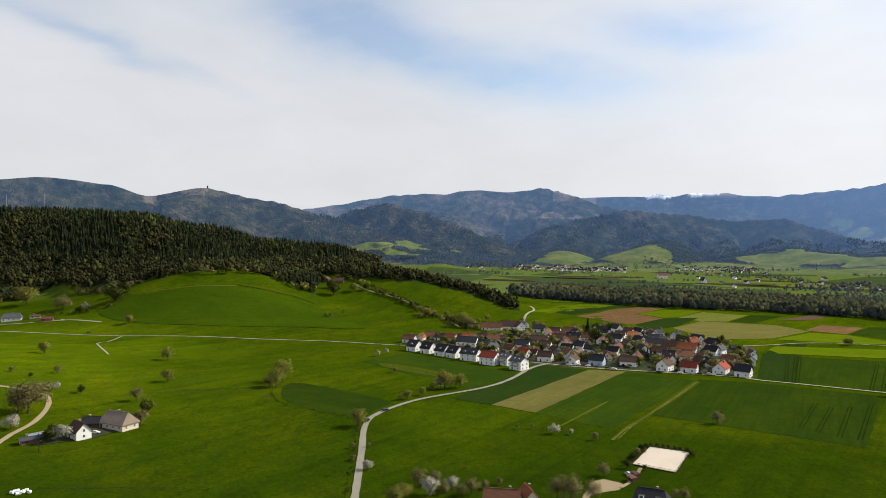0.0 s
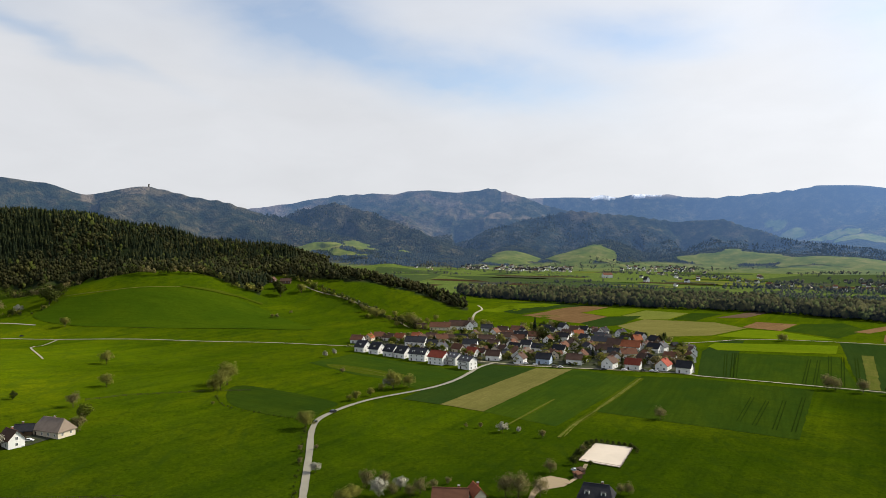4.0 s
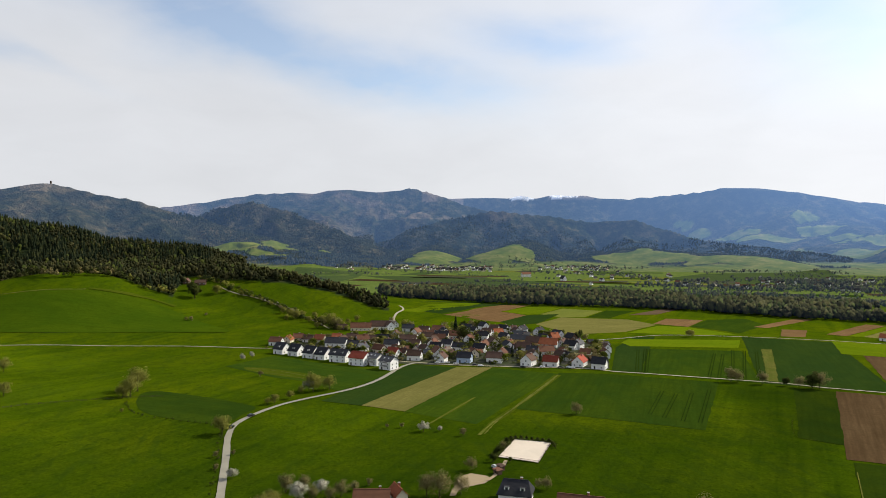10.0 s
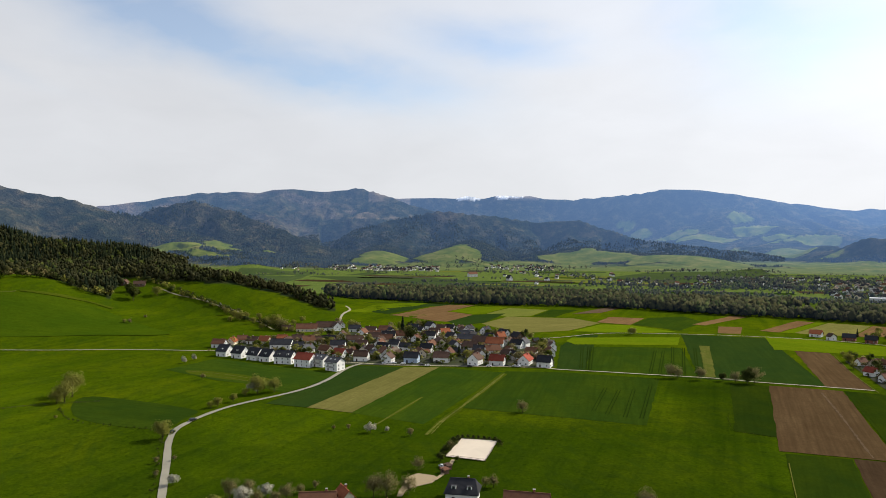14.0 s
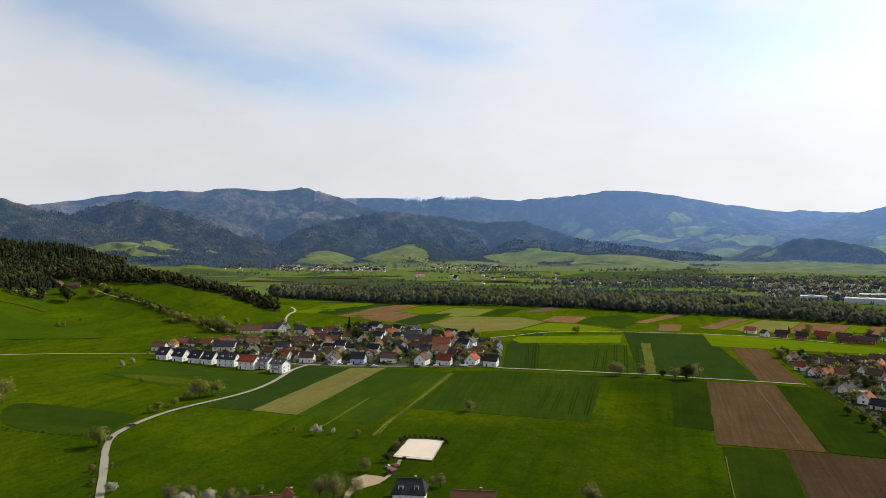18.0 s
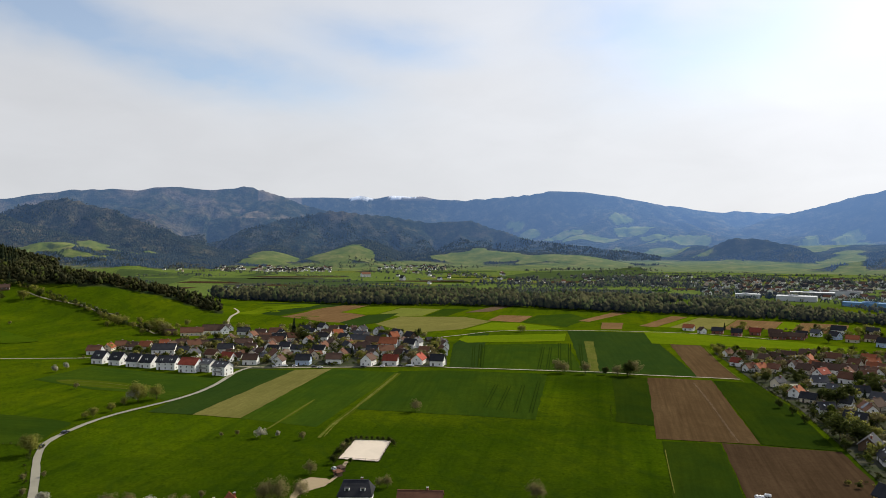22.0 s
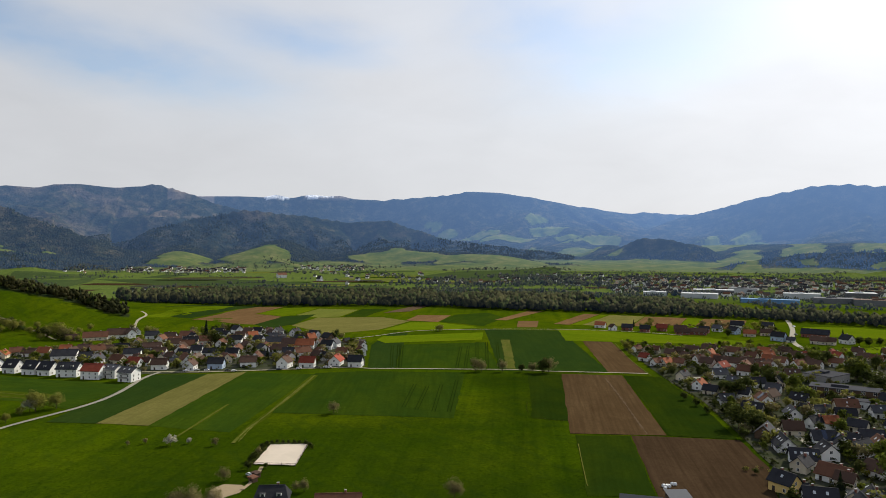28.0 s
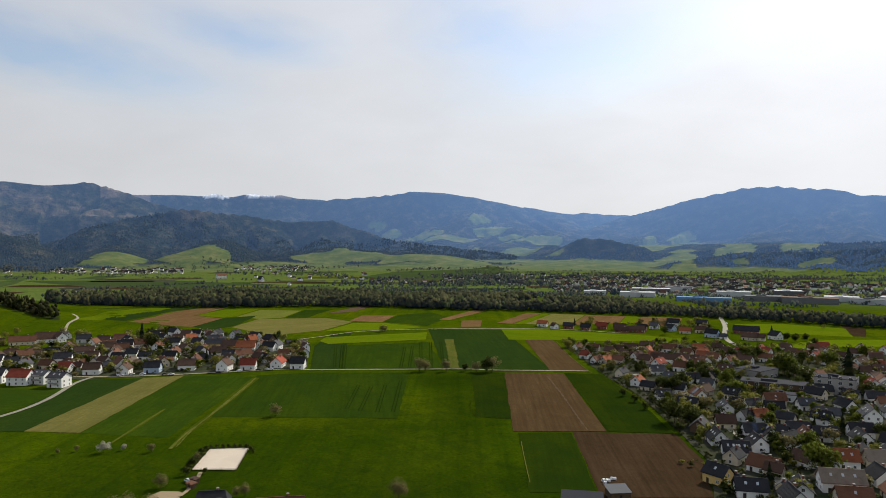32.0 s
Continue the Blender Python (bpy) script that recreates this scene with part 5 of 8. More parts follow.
def pole(x, y, h):
    p = thing("utility_pole", "wooden overhead-line pole in the meadow", "pole", pose(x, y, height(x, y)))
    v, f = tube([(0, 0, -0.3), (0, 0, h)], [0.15, 0.1], 8)
    part("post", polys("post", v, f, ["dark_wood"]), p)
    part("crossarm", boxes("crossarm", [(-0.8, -0.06, h - 0.6, 0.8, 0.06, h - 0.48, 0)], ["dark_wood"]), p)


# ---- trees ----
def leaf_cloud(count, spread, leaf, seed, clumps=14, hollow=0.55, lowest=0.0):
    """Small leaf sprays in clumps round an uneven crown; the crown's base is at z = 0 and it is 1 high."""
    r = np.random.RandomState(seed)
    c = r.normal(size=(clumps, 3))
    c /= np.linalg.norm(c, axis=1)[:, None]
    c *= (hollow + (1 - hollow) * r.rand(clumps, 1)) * np.array([spread, spread, 0.5]) * 0.74
    c[:, 2] += 0.5
    own = r.randint(0, clumps, count)
    size = 0.15 + 0.13 * r.rand(clumps)
    p = r.normal(size=(count, 3))
    p = p / np.linalg.norm(p, axis=1)[:, None] * (0.45 + 0.55 * r.rand(count, 1)) * size[own][:, None] * np.array([1.0, 1.0, 0.8]) + c[own]
    p[:, 2] = np.clip(p[:, 2], lowest, 1.05)
    a = r.normal(size=(count, 3))
    a /= np.linalg.norm(a, axis=1)[:, None]
    b = np.cross(a, r.normal(size=(count, 3)))
    b /= np.linalg.norm(b, axis=1)[:, None]
    s = leaf * (0.55 + 0.9 * r.rand(count, 1))
    v = np.stack([p - a * s, p - b * s * 0.7, p + a * s, p + b * s * 0.7], 1).reshape(-1, 3)
    return v, np.arange(count * 4).reshape(-1, 4)


def conifer_cloud(tiers, sides, seed, width=0.2):
    """Tiers of drooping, ragged boughs up a spire, 1 high."""
    r = np.random.RandomState(seed)
    verts, faces = [], []
    for k in range(tiers):
        z0, z1 = 0.08 + 0.84 * k / tiers, 0.08 + 0.84 * k / tiers + 1.5 / tiers
        rad = width * (1 - k / tiers) ** 0.85 + 0.02
        n = len(verts)
        verts.append((r.uniform(-0.01, 0.01), r.uniform(-0.01, 0.01), min(1.0, z1)))
        for j in range(sides):
            q, m = 2 * math.pi * (j + r.uniform(-0.3, 0.3)) / sides, rad * (1.0 if j % 2 else 0.6) * r.uniform(0.8, 1.2)
            verts.append((m * math.cos(q), m * math.sin(q), z0 - (0.03 if j % 2 else 0) + r.uniform(-0.02, 0.02)))
        faces += [(n, n + 1 + j, n + 1 + (j + 1) % sides, n) for j in range(sides)]
    return np.array(verts), np.array(faces)


def tri(faces):
    return faces[:, :3] if (faces[:, 0] == faces[:, 3]).all() else faces


def tube(points, radii, sides=6):
    verts, faces = [], []
    for (x, y, z), rad in zip(points, radii):
        for j in range(sides):
            q = 2 * math.pi * j / sides
            verts.append((x + rad * math.cos(q), y + rad * math.sin(q), z))
    for k in range(len(points) - 1):
        for j in range(sides):
            faces.append((k * sides + j, k * sides + (j + 1) % sides, (k + 1) * sides + (j + 1) % sides, (k + 1) * sides + j))
    return verts, faces


def trunk_mesh(seed, fork, reach):
    r = random.Random(seed)
    verts, faces = tube([(0, 0, -0.05), (0.005, 0, 0.1), (r.uniform(-0.02, 0.02), r.uniform(-0.02, 0.02), fork), (0, 0, 0.72)], [0.026, 0.019, 0.014, 0.005])
    for k in range(7):
        q, z = 2 * math.pi * (k + r.random()) / 7, fork * r.uniform(0.8, 1.35)
        e = reach * r.uniform(0.55, 1.0)
        v, f = tube([(0, 0, z), (e * 0.5 * math.cos(q), e * 0.5 * math.sin(q), z + 0.12), (e * math.cos(q), e * math.sin(q), z + r.uniform(0.2, 0.4))], [0.012, 0.008, 0.003], 4)
        faces += [tuple(i + len(verts) for i in t) for t in f]
        verts += v
    return polys("trunk", verts, faces, ["bark"])


TREES = {}
KINDS = {"spring": ("spring_leaves", "fresh green leafy", 1500, 0.46, 0.036), "bud": ("budding_twigs", "budding olive-brown", 2600, 0.50, 0.022), "bare": ("bare_twigs", "still bare brown", 2600, 0.50, 0.019),
         "blossom": ("blossom", "white blossoming", 2000, 0.52, 0.026), "dark": ("dark_leaves", "dark green leafy", 1500, 0.48, 0.036)}
for kind, (mat, said, count, spread, leaf) in KINDS.items():
    for s in range(3):
        trunk = trunk_mesh(len(TREES), 0.26, spread * 0.75)
        v, f = leaf_cloud(count, spread * (0.95 + 0.14 * s), leaf, 10 * s + len(TREES), (34 if kind in ("bud", "bare") else 20) + 4 * s, 0.35)
        v[:, 2] = 0.07 + v[:, 2] * 0.93
        TREES[kind, s] = (trunk, mesh("crown", v, f, [mat]))
for s in range(3):
    v, f = conifer_cloud(9, 12, 50 + s, 0.17 + 0.03 * s)
    vt, ft = tube([(0, 0, -0.05), (0, 0, 0.5), (0, 0, 0.9)], [0.02, 0.012, 0.003])
    TREES["conifer", s] = (polys("trunk", vt, ft, ["bark"]), mesh("crown", v, tri(f), ["conifer"]))
KINDS["conifer"] = ("conifer", "dark evergreen conifer", 0, 0, 0)


def soft(me, low=0.25):
    """Lets light fall on a crown as on one round body: its sprays take the crown's own outward direction."""
    n = len(me.vertices)
    co = np.empty(n * 3, np.float32)
    me.vertices.foreach_get("co", co)
    out = co.reshape(-1, 3) - np.array([0, 0, low], np.float32)
    out /= np.linalg.norm(out, axis=1)[:, None] + 1e-6
    me.polygons.foreach_set("use_smooth", np.ones(len(me.polygons), bool))
    me.normals_split_custom_set_from_vertices(out.tolist())


for (kind, s), (trunk, crown) in TREES.items():
    if kind != "conifer":
        soft(crown)


def tree(kind, x, y, h, place="standing in the meadow", group="", wide=1.0):
    rng = random.Random(round(x * 5 + y * 3))
    trunk, crown = TREES[kind, rng.randrange(3)]
    said = KINDS[kind][1]
    t = thing("tree" if h > 4.5 else "bush", f"{said} {'tree' if h > 4.5 else 'bush'} {place}", "tree" if h > 4.5 else "bush", pose(x, y, height(x, y), 0, 0, rng.uniform(0, 360)), group)
    t.scale = (h * wide, h * wide, h)
    part("trunk", trunk, t)
    part("crown", crown, t)
    return t


def scatter(name, label, category, protos, xs, ys, hs, mats, seed, sink=0.3, rounded=True):
    """Countless plants as one mesh: every proto is (verts, faces, material number)."""
    r = np.random.RandomState(seed)
    zs = land(xs, ys)
    pick = r.randint(0, len(protos), len(xs))
    spin = r.rand(len(xs)) * 2 * math.pi
    wide = 0.8 + 0.45 * r.rand(len(xs))
    allv, allf, alli, alln, base = [], [], [], [], 0
    for k, (pv, pf, mi) in enumerate(protos):
        m = np.where(pick == k)[0]
        if not len(m):
            continue
        c, s = np.cos(spin[m])[:, None], np.sin(spin[m])[:, None]
        px, py, pz = pv[:, 0][None], pv[:, 1][None], pv[:, 2][None]
        w = (hs[m] * wide[m])[:, None]
        v = np.stack([xs[m][:, None] + (px * c - py * s) * w, ys[m][:, None] + (px * s + py * c) * w, zs[m][:, None] - sink + pz * hs[m][:, None]], -1)
        pn = pv - np.array([0, 0, 0.3])
        pn = pn / (np.linalg.norm(pn, axis=1)[:, None] + 1e-6)
        qx, qy = pn[:, 0][None], pn[:, 1][None]
        alln.append(np.stack([qx * c - qy * s, qx * s + qy * c, np.broadcast_to(pn[:, 2][None], (len(m), len(pn)))], -1).reshape(-1, 3))
        f = pf[None] + (np.arange(len(m)) * len(pv))[:, None, None] + base
        if pf.shape[-1] == 3:
            f = np.concatenate([f, f[..., 2:]], -1)
        allv.append(v.reshape(-1, 3)); allf.append(f.reshape(-1, 4)); alli.append(np.full(f.shape[0] * f.shape[1], mi))
        base += v.shape[0] * v.shape[1]
    v, f, i = np.concatenate(allv), np.concatenate(allf), np.concatenate(alli)
    flat3 = f[:, 2] == f[:, 3]
    me = bpy.data.meshes.new(name)
    me.vertices.add(len(v))
    me.vertices.foreach_set("co", v.astype(np.float32).ravel())
    sizes = np.where(flat3, 3, 4)
    keep = np.ones_like(f, bool)
    keep[flat3, 3] = False
    me.loops.add(int(sizes.sum()))
    me.loops.foreach_set("vertex_index", f[keep].astype(np.int32))
    me.polygons.add(len(f))
    me.polygons.foreach_set("loop_start", np.concatenate([[0], np.cumsum(sizes)[:-1]]).astype(np.int32))
    me.polygons.foreach_set("material_index", i.astype(np.int32))
    me.polygons.foreach_set("use_smooth", np.ones(len(f), bool))
    for m in mats:
        me.materials.append(MATS[m])
    me.update(calc_edges=True)
    if rounded:
        me.normals_split_custom_set_from_vertices(np.concatenate(alln).tolist())
    return tagged(new(name, me), label, category, kind="stuff")


def sown(poly, spacing, seed, thin=0.0):
    """Random places inside an outline, about one to every spacing x spacing metres."""
    r = np.random.RandomState(seed)
    xs, ys = [p[0] for p in poly], [p[1] for p in poly]
    n = int((max(xs) - min(xs)) * (max(ys) - min(ys)) / spacing ** 2)
    x, y = r.uniform(min(xs), max(xs), n), r.uniform(min(ys), max(ys), n)
    ok = inside(x, y, poly)
    if thin:
        ok &= fbm(x, y, 45, 3, seed) > thin
    return x[ok], y[ok]


PHI = (1 + 5 ** 0.5) / 2
ICO_V = np.array([(-1, PHI, 0), (1, PHI, 0), (-1, -PHI, 0), (1, -PHI, 0), (0, -1, PHI), (0, 1, PHI), (0, -1, -PHI), (0, 1, -PHI), (PHI, 0, -1), (PHI, 0, 1), (-PHI, 0, -1), (-PHI, 0, 1)]) / 1.9
ICO_F = np.array([(0, 11, 5), (0, 5, 1), (0, 1, 7), (0, 7, 10), (0, 10, 11), (1, 5, 9), (5, 11, 4), (11, 10, 2), (10, 7, 6), (7, 1, 8),
                  (3, 9, 4), (3, 4, 2), (3, 2, 6), (3, 6, 8), (3, 8, 9), (4, 9, 5), (2, 4, 11), (6, 2, 10), (8, 6, 7), (9, 8, 1)])


def far_tree(clumps, spread, seed, sprays=0):
    """A tree seen from afar: lumps of twigs of uneven size, with loose sprays round them."""
    r = np.random.RandomState(seed)
    vs, fs = [], []
    for k in range(clumps):
        c = np.array([r.uniform(-1, 1) * spread * 0.62, r.uniform(-1, 1) * spread * 0.62, 0.22 + 0.62 * (k + r.rand()) / clumps])
        size = spread * r.uniform(0.26, 0.46) * np.array([1, 1, 1.3])
        v = ICO_V * (0.7 + 0.55 * r.rand(12, 1)) * size + c
        fs.append(np.concatenate([ICO_F, ICO_F[:, 2:]], 1) + 12 * k)
        vs.append(v)
    n = 12 * clumps
    if sprays:
        v, f = leaf_cloud(sprays, spread, 0.05, seed + 500, 8)
        vs.append(v * np.array([1, 1, 0.9]) + np.array([0, 0, 0.08]))
        fs.append(f + n)
    return np.concatenate(vs), np.concatenate(fs)


CON = [conifer_cloud(5, 8, 70 + k, 0.15 + 0.03 * k) for k in range(4)]
LEAFY = [far_tree(4, 0.36 + 0.04 * k, 80 + k, 26) for k in range(4)]
FARLEAF = [far_tree(3, 0.46 + 0.06 * k, 90 + k) for k in range(3)]


def hedgerow(path, gap, low, high, mats, label, seed, wide):
    """Bushes and small trees close together along a line."""
    rr = np.random.RandomState(seed)
    line = smoothed(path, gap)
    x = np.array([p.x for p in line]) + rr.uniform(-wide / 2, wide / 2, len(line))
    y = np.array([p.y for p in line]) + rr.uniform(-wide / 2, wide / 2, len(line))
    protos = [(v, f, k) for k, (v, f) in enumerate(leaf_cloud(150, 0.5 + 0.08 * k, 0.066, 300 + seed + k, 10) for k in range(3))]
    scatter("hedgerow", label, "hedge", protos, x, y, rr.uniform(low, high, len(line)), mats, seed, 0.1)

# white terraced houses at the village front
house(-25.7, 636.2, -38, 10.4, 11.4, 4.6, "dw", pitch=41, extra="m", place="below the village", group="white village houses")
house(-12.7, 623.3, -39, 10.4, 11.4, 4.6, "dw", pitch=41, extra="m", place="below the village", group="white village houses")
house(0.1, 609.6, -40, 10.4, 11.4, 4.6, "dw", pitch=41, extra="m", place="below the village", group="white village houses")
house(10.1, 599.9, -41, 10.4, 11.4, 4.6, "dw", pitch=41, extra="m", place="below the village", group="white village houses")
house(23.4, 584.8, -32, 15.2, 10.4, 6.0, "dw", pitch=38, extra="mm", place="below the village", group="white village houses")
house(23.0, 651.5, -22, 19.0, 11.4, 6.4, "dw", pitch=36, place="below the village", group="white village houses")
house(38.4, 566.6, -39, 14.2, 11.4, 6.2, "rw", pitch=36, place="below the village", group="white village houses")
house(50.5, 563.3, -45, 10.6, 9.9, 6.4, "gw", pitch=30, extra="ssvv", name="apartment_house", place="at the village corner")
house(59.1, 543.3, -46, 11.4, 9.9, 6.9, "gw", pitch=30, extra="ssvv", name="apartment_house", place="at the village corner")
# village
house(-32.8, 687.1, -27, 12.2, 8.4, 3.8, "uw")
house(-22.3, 702.5, -108, 10.6, 7.6, 3.4, "oc")
house(-12.6, 714.0, -9, 9.1, 7.6, 3.4, "uc")
house(-2.5, 702.0, -30, 10.6, 7.6, 3.5, "bw")
house(8.7, 696.7, -36, 10.6, 8.4, 3.8, "oc")
house(25.5, 707.9, -22, 9.1, 6.8, 3.8, "ow")
house(39.9, 703.7, -23, 9.9, 6.8, 3.8, "bc")
house(45.0, 632.5, -134, 9.1, 7.6, 4.2, "gw")
house(59.5, 622.5, -50, 10.6, 7.6, 3.9, "uc")
house(69.5, 600.6, -47, 10.6, 8.4, 3.8, "rw")
house(73.1, 646.5, -21, 12.9, 8.4, 4.6, "dw")
house(56.3, 685.5, -20, 10.6, 7.6, 3.8, "bw")
house(85.0, 579.7, -26, 11.4, 8.4, 4.6, "bw")
house(98.6, 614.1, -64, 9.1, 6.8, 4.2, "bw")
house(111.0, 622.3, -35, 10.6, 7.6, 4.6, "dw")
house(104.8, 565.9, -118, 10.6, 8.4, 4.4, "bw")
house(123.7, 561.4, -30, 11.4, 8.4, 4.6, "dl")
house(147.6, 607.2, -36, 10.6, 7.6, 4.6, "dw")
house(147.6, 556.0, -27, 12.2, 8.4, 4.6, "bw")
house(170.9, 538.2, -130, 11.4, 9.1, 5.0, "bw")
house(187.5, 531.6, -34, 11.4, 8.4, 4.4, "rw")
house(210.1, 528.0, -127, 13.7, 9.1, 4.2, "rw")
house(221.2, 514.6, -38, 10.6, 9.1, 4.6, "dw")
house(205.4, 558.5, -75, 9.9, 7.6, 4.2, "bw")
house(209.6, 554.9, -81, 9.1, 6.8, 4.2, "dw")
house(245.6, 560.7, -94, 9.1, 6.8, 4.6, "uw")
house(259.3, 588.4, -94, 8.4, 6.8, 4.6, "bw")
house(265.3, 606.7, -54, 9.1, 6.1, 4.2, "ew")
house(93.4, 680.9, -18, 15.2, 7.6, 3.8, "bw")
house(94.7, 646.1, -28, 10.6, 7.6, 4.2, "bw")
house(119.5, 717.5, -19, 10.6, 6.8, 3.8, "uw")
house(123.1, 677.4, -15, 12.2, 9.1, 3.8, "uc")
house(143.3, 698.5, -17, 16.7, 9.1, 4.0, "uw")
house(128.8, 649.1, -121, 12.2, 8.4, 3.8, "dw")
house(131.1, 621.7, -32, 9.9, 6.8, 4.0, "dw")
house(166.2, 634.1, -85, 12.2, 10.6, 4.2, "bc")
house(188.5, 672.0, -61, 10.6, 8.4, 4.6, "dw")
house(199.5, 656.3, -32, 16.7, 8.4, 4.4, "gy")
house(209.3, 688.6, -27, 13.7, 7.6, 4.2, "gw")
house(204.5, 629.6, -38, 12.2, 9.1, 5.5, "by")
house(216.5, 623.0, -31, 18.2, 10.6, 4.2, "ow")
house(237.2, 663.3, -170, 7.6, 9.1, 4.2, "ok")
house(242.1, 612.9, -132, 11.4, 8.4, 5.0, "gw")
house(252.1, 655.9, -71, 9.9, 8.4, 4.6, "dt")
house(247.1, 681.6, -65, 10.6, 8.4, 4.6, "dw")
house(237.3, 710.5, -143, 10.6, 7.6, 4.4, "dw")
house(224.2, 728.3, -142, 9.9, 7.6, 4.4, "dw")
house(214.1, 728.6, -166, 6.8, 6.8, 5.0, "bw")
house(205.3, 736.6, -46, 10.6, 7.6, 4.6, "dw")
house(187.7, 754.9, -69, 9.9, 8.4, 5.5, "dw")
house(170.1, 731.3, -53, 9.1, 6.8, 4.2, "dw")
house(169.4, 760.1, -33, 10.6, 6.8, 3.8, "dw")
house(141.9, 760.4, -111, 12.2, 6.8, 3.8, "bc")
house(112.4, 648.5, -120, 10.6, 7.6, 4.2, "uw")
house(191.8, 585.8, -28, 13.7, 9.1, 3.8, "dc")
house(189.0, 608.5, -32, 12.2, 9.1, 3.8, "bw")
house(181.4, 631.7, -136, 9.1, 6.8, 4.0, "uw")
house(152.7, 672.9, -123, 10.6, 7.6, 4.0, "uw")
house(68.7, 690.1, -16, 12.2, 7.6, 3.8, "dc")
house(74.4, 621.3, -37, 7.6, 6.1, 3.8, "bw")
house(78.2, 602.6, -37, 6.8, 6.1, 3.4, "bw")
house(93.0, 620.7, -119, 7.6, 6.1, 3.4, "dc")
house(226.2, 663.9, -59, 9.1, 6.8, 4.2, "dw")
house(232.1, 625.8, -130, 10.6, 7.6, 4.2, "bw")
house(231.7, 567.9, -42, 9.1, 6.8, 3.8, "uw")
house(166.2, 585.3, -31, 9.1, 6.8, 3.8, "dc")
house(169.8, 697.0, -34, 10.6, 6.8, 3.8, "bw")
house(116.6, 602.6, -141, 7.6, 6.1, 3.8, "ew")
house(176.0, 590.2, -57, 6.8, 3.8, 2.2, "gw", extra="xn", name="shed", group="village sheds")
house(175.8, 571.3, -57, 4.6, 4.6, 2.2, "gc", extra="xn", name="shed", group="village sheds")
house(143.8, 682.9, -92, 4.6, 3.8, 2.2, "dt", extra="xn", name="shed", group="village sheds")
house(105.4, 605.7, -50, 5.3, 3.8, 2.2, "bt", extra="xn", name="shed", group="village sheds")
house(184.3, 621.9, -57, 4.6, 3.8, 2.2, "bt", extra="xn", name="shed", group="village sheds")
house(195.3, 553.5, 11, 4.6, 3.8, 2.2, "uw", extra="xn", name="shed", group="village sheds")
house(246.0, 584.6, -63, 6.8, 3.8, 2.2, "dt", extra="xn", name="shed", group="village sheds")
house(229.8, 543.6, -103, 5.3, 3.8, 2.2, "uw", extra="xn", name="shed", group="village sheds")
house(91.8, 691.0, -18, 4.6, 4.6, 2.2, "uw", extra="xn", name="shed", group="village sheds")
house(172.0, 596.1, 14, 4.6, 4.6, 2.2, "uw", extra="xn", name="shed", group="village sheds")
house(159.9, 648.2, -24, 5.3, 4.6, 2.2, "dt", extra="xn", name="shed", group="village sheds")
house(100.4, 606.3, -19, 6.8, 4.6, 2.2, "gc", extra="xn", name="shed", group="village sheds")
house(171.2, 630.6, -25, 5.3, 3.8, 2.2, "gc", extra="xn", name="shed", group="village sheds")
house(195.4, 594.1, -98, 4.6, 3.8, 2.2, "dt", extra="xn", name="shed", group="village sheds")
house(129.4, 655.6, -21, 6.8, 4.6, 2.2, "gw", extra="xn", name="shed", group="village sheds")
house(168.4, 588.4, -96, 5.3, 4.6, 2.2, "bt", extra="xn", name="shed", group="village sheds")
house(265.2, 639.2, 7, 5.3, 4.6, 2.2, "dt", extra="xn", name="shed", group="village sheds")
house(108.0, 626.1, 20, 4.6, 4.6, 2.2, "uw", extra="xn", name="shed", group="village sheds")
house(95.5, 697.3, -48, 4.6, 4.6, 2.2, "gw", extra="xn", name="shed", group="village sheds")
house(218.3, 654.9, -58, 6.8, 4.6, 2.2, "bt", extra="xn", name="shed", group="village sheds")
house(211.9, 621.9, -59, 5.3, 4.6, 2.2, "gw", extra="xn", name="shed", group="village sheds")
house(58.6, 630.1, -45, 4.6, 4.6, 2.2, "uw", extra="xn", name="shed", group="village sheds")
house(76.6, 637.6, -47, 4.6, 4.6, 2.2, "bt", extra="xn", name="shed", group="village sheds")
house(153.8, 668.6, -93, 5.3, 4.6, 2.2, "dt", extra="xn", name="shed", group="village sheds")
house(235.1, 578.4, 8, 4.6, 4.6, 2.2, "gc", extra="xn", name="shed", group="village sheds")
house(160.1, 650.3, -94, 5.3, 3.8, 2.2, "bt", extra="xn", name="shed", group="village sheds")
house(220.4, 595.1, -60, 4.6, 4.6, 2.2, "uw", extra="xn", name="shed", group="village sheds")
house(71.9, 684.1, 24, 6.8, 4.6, 2.2, "bt", extra="xn", name="shed", group="village sheds")
house(191.9, 592.0, 12, 5.3, 4.6, 2.2, "oc", extra="xn", name="shed", group="village sheds")
house(234.2, 624.6, -61, 6.8, 4.6, 2.2, "uc", extra="xn", name="shed", group="village sheds")
house(191.3, 676.2, 14, 6.8, 4.6, 2.2, "uw", extra="xn", name="shed", group="village sheds")
house(143.6, 597.5, 16, 6.8, 4.6, 2.2, "uw", extra="xn", name="shed", group="village sheds")
house(179.8, 587.9, -97, 5.3, 4.6, 2.2, "dt", extra="xn", name="shed", group="village sheds")
house(228.7, 536.7, -63, 6.8, 3.8, 2.2, "ow", extra="xn", name="shed", group="village sheds")
house(96.3, 665.8, -88, 5.3, 4.6, 2.2, "bt", extra="xn", name="shed", group="village sheds")
house(85.0, 629.5, 22, 6.8, 4.6, 2.2, "uw", extra="xn", name="shed", group="village sheds")
house(220.6, 661.5, -58, 4.6, 4.6, 2.2, "ow", extra="xn", name="shed", group="village sheds")
house(96.3, 633.2, -49, 6.8, 3.8, 2.2, "gw", extra="xn", name="shed", group="village sheds")
house(82.2, 619.1, -88, 4.6, 4.6, 2.2, "dt", extra="xn", name="shed", group="village sheds")
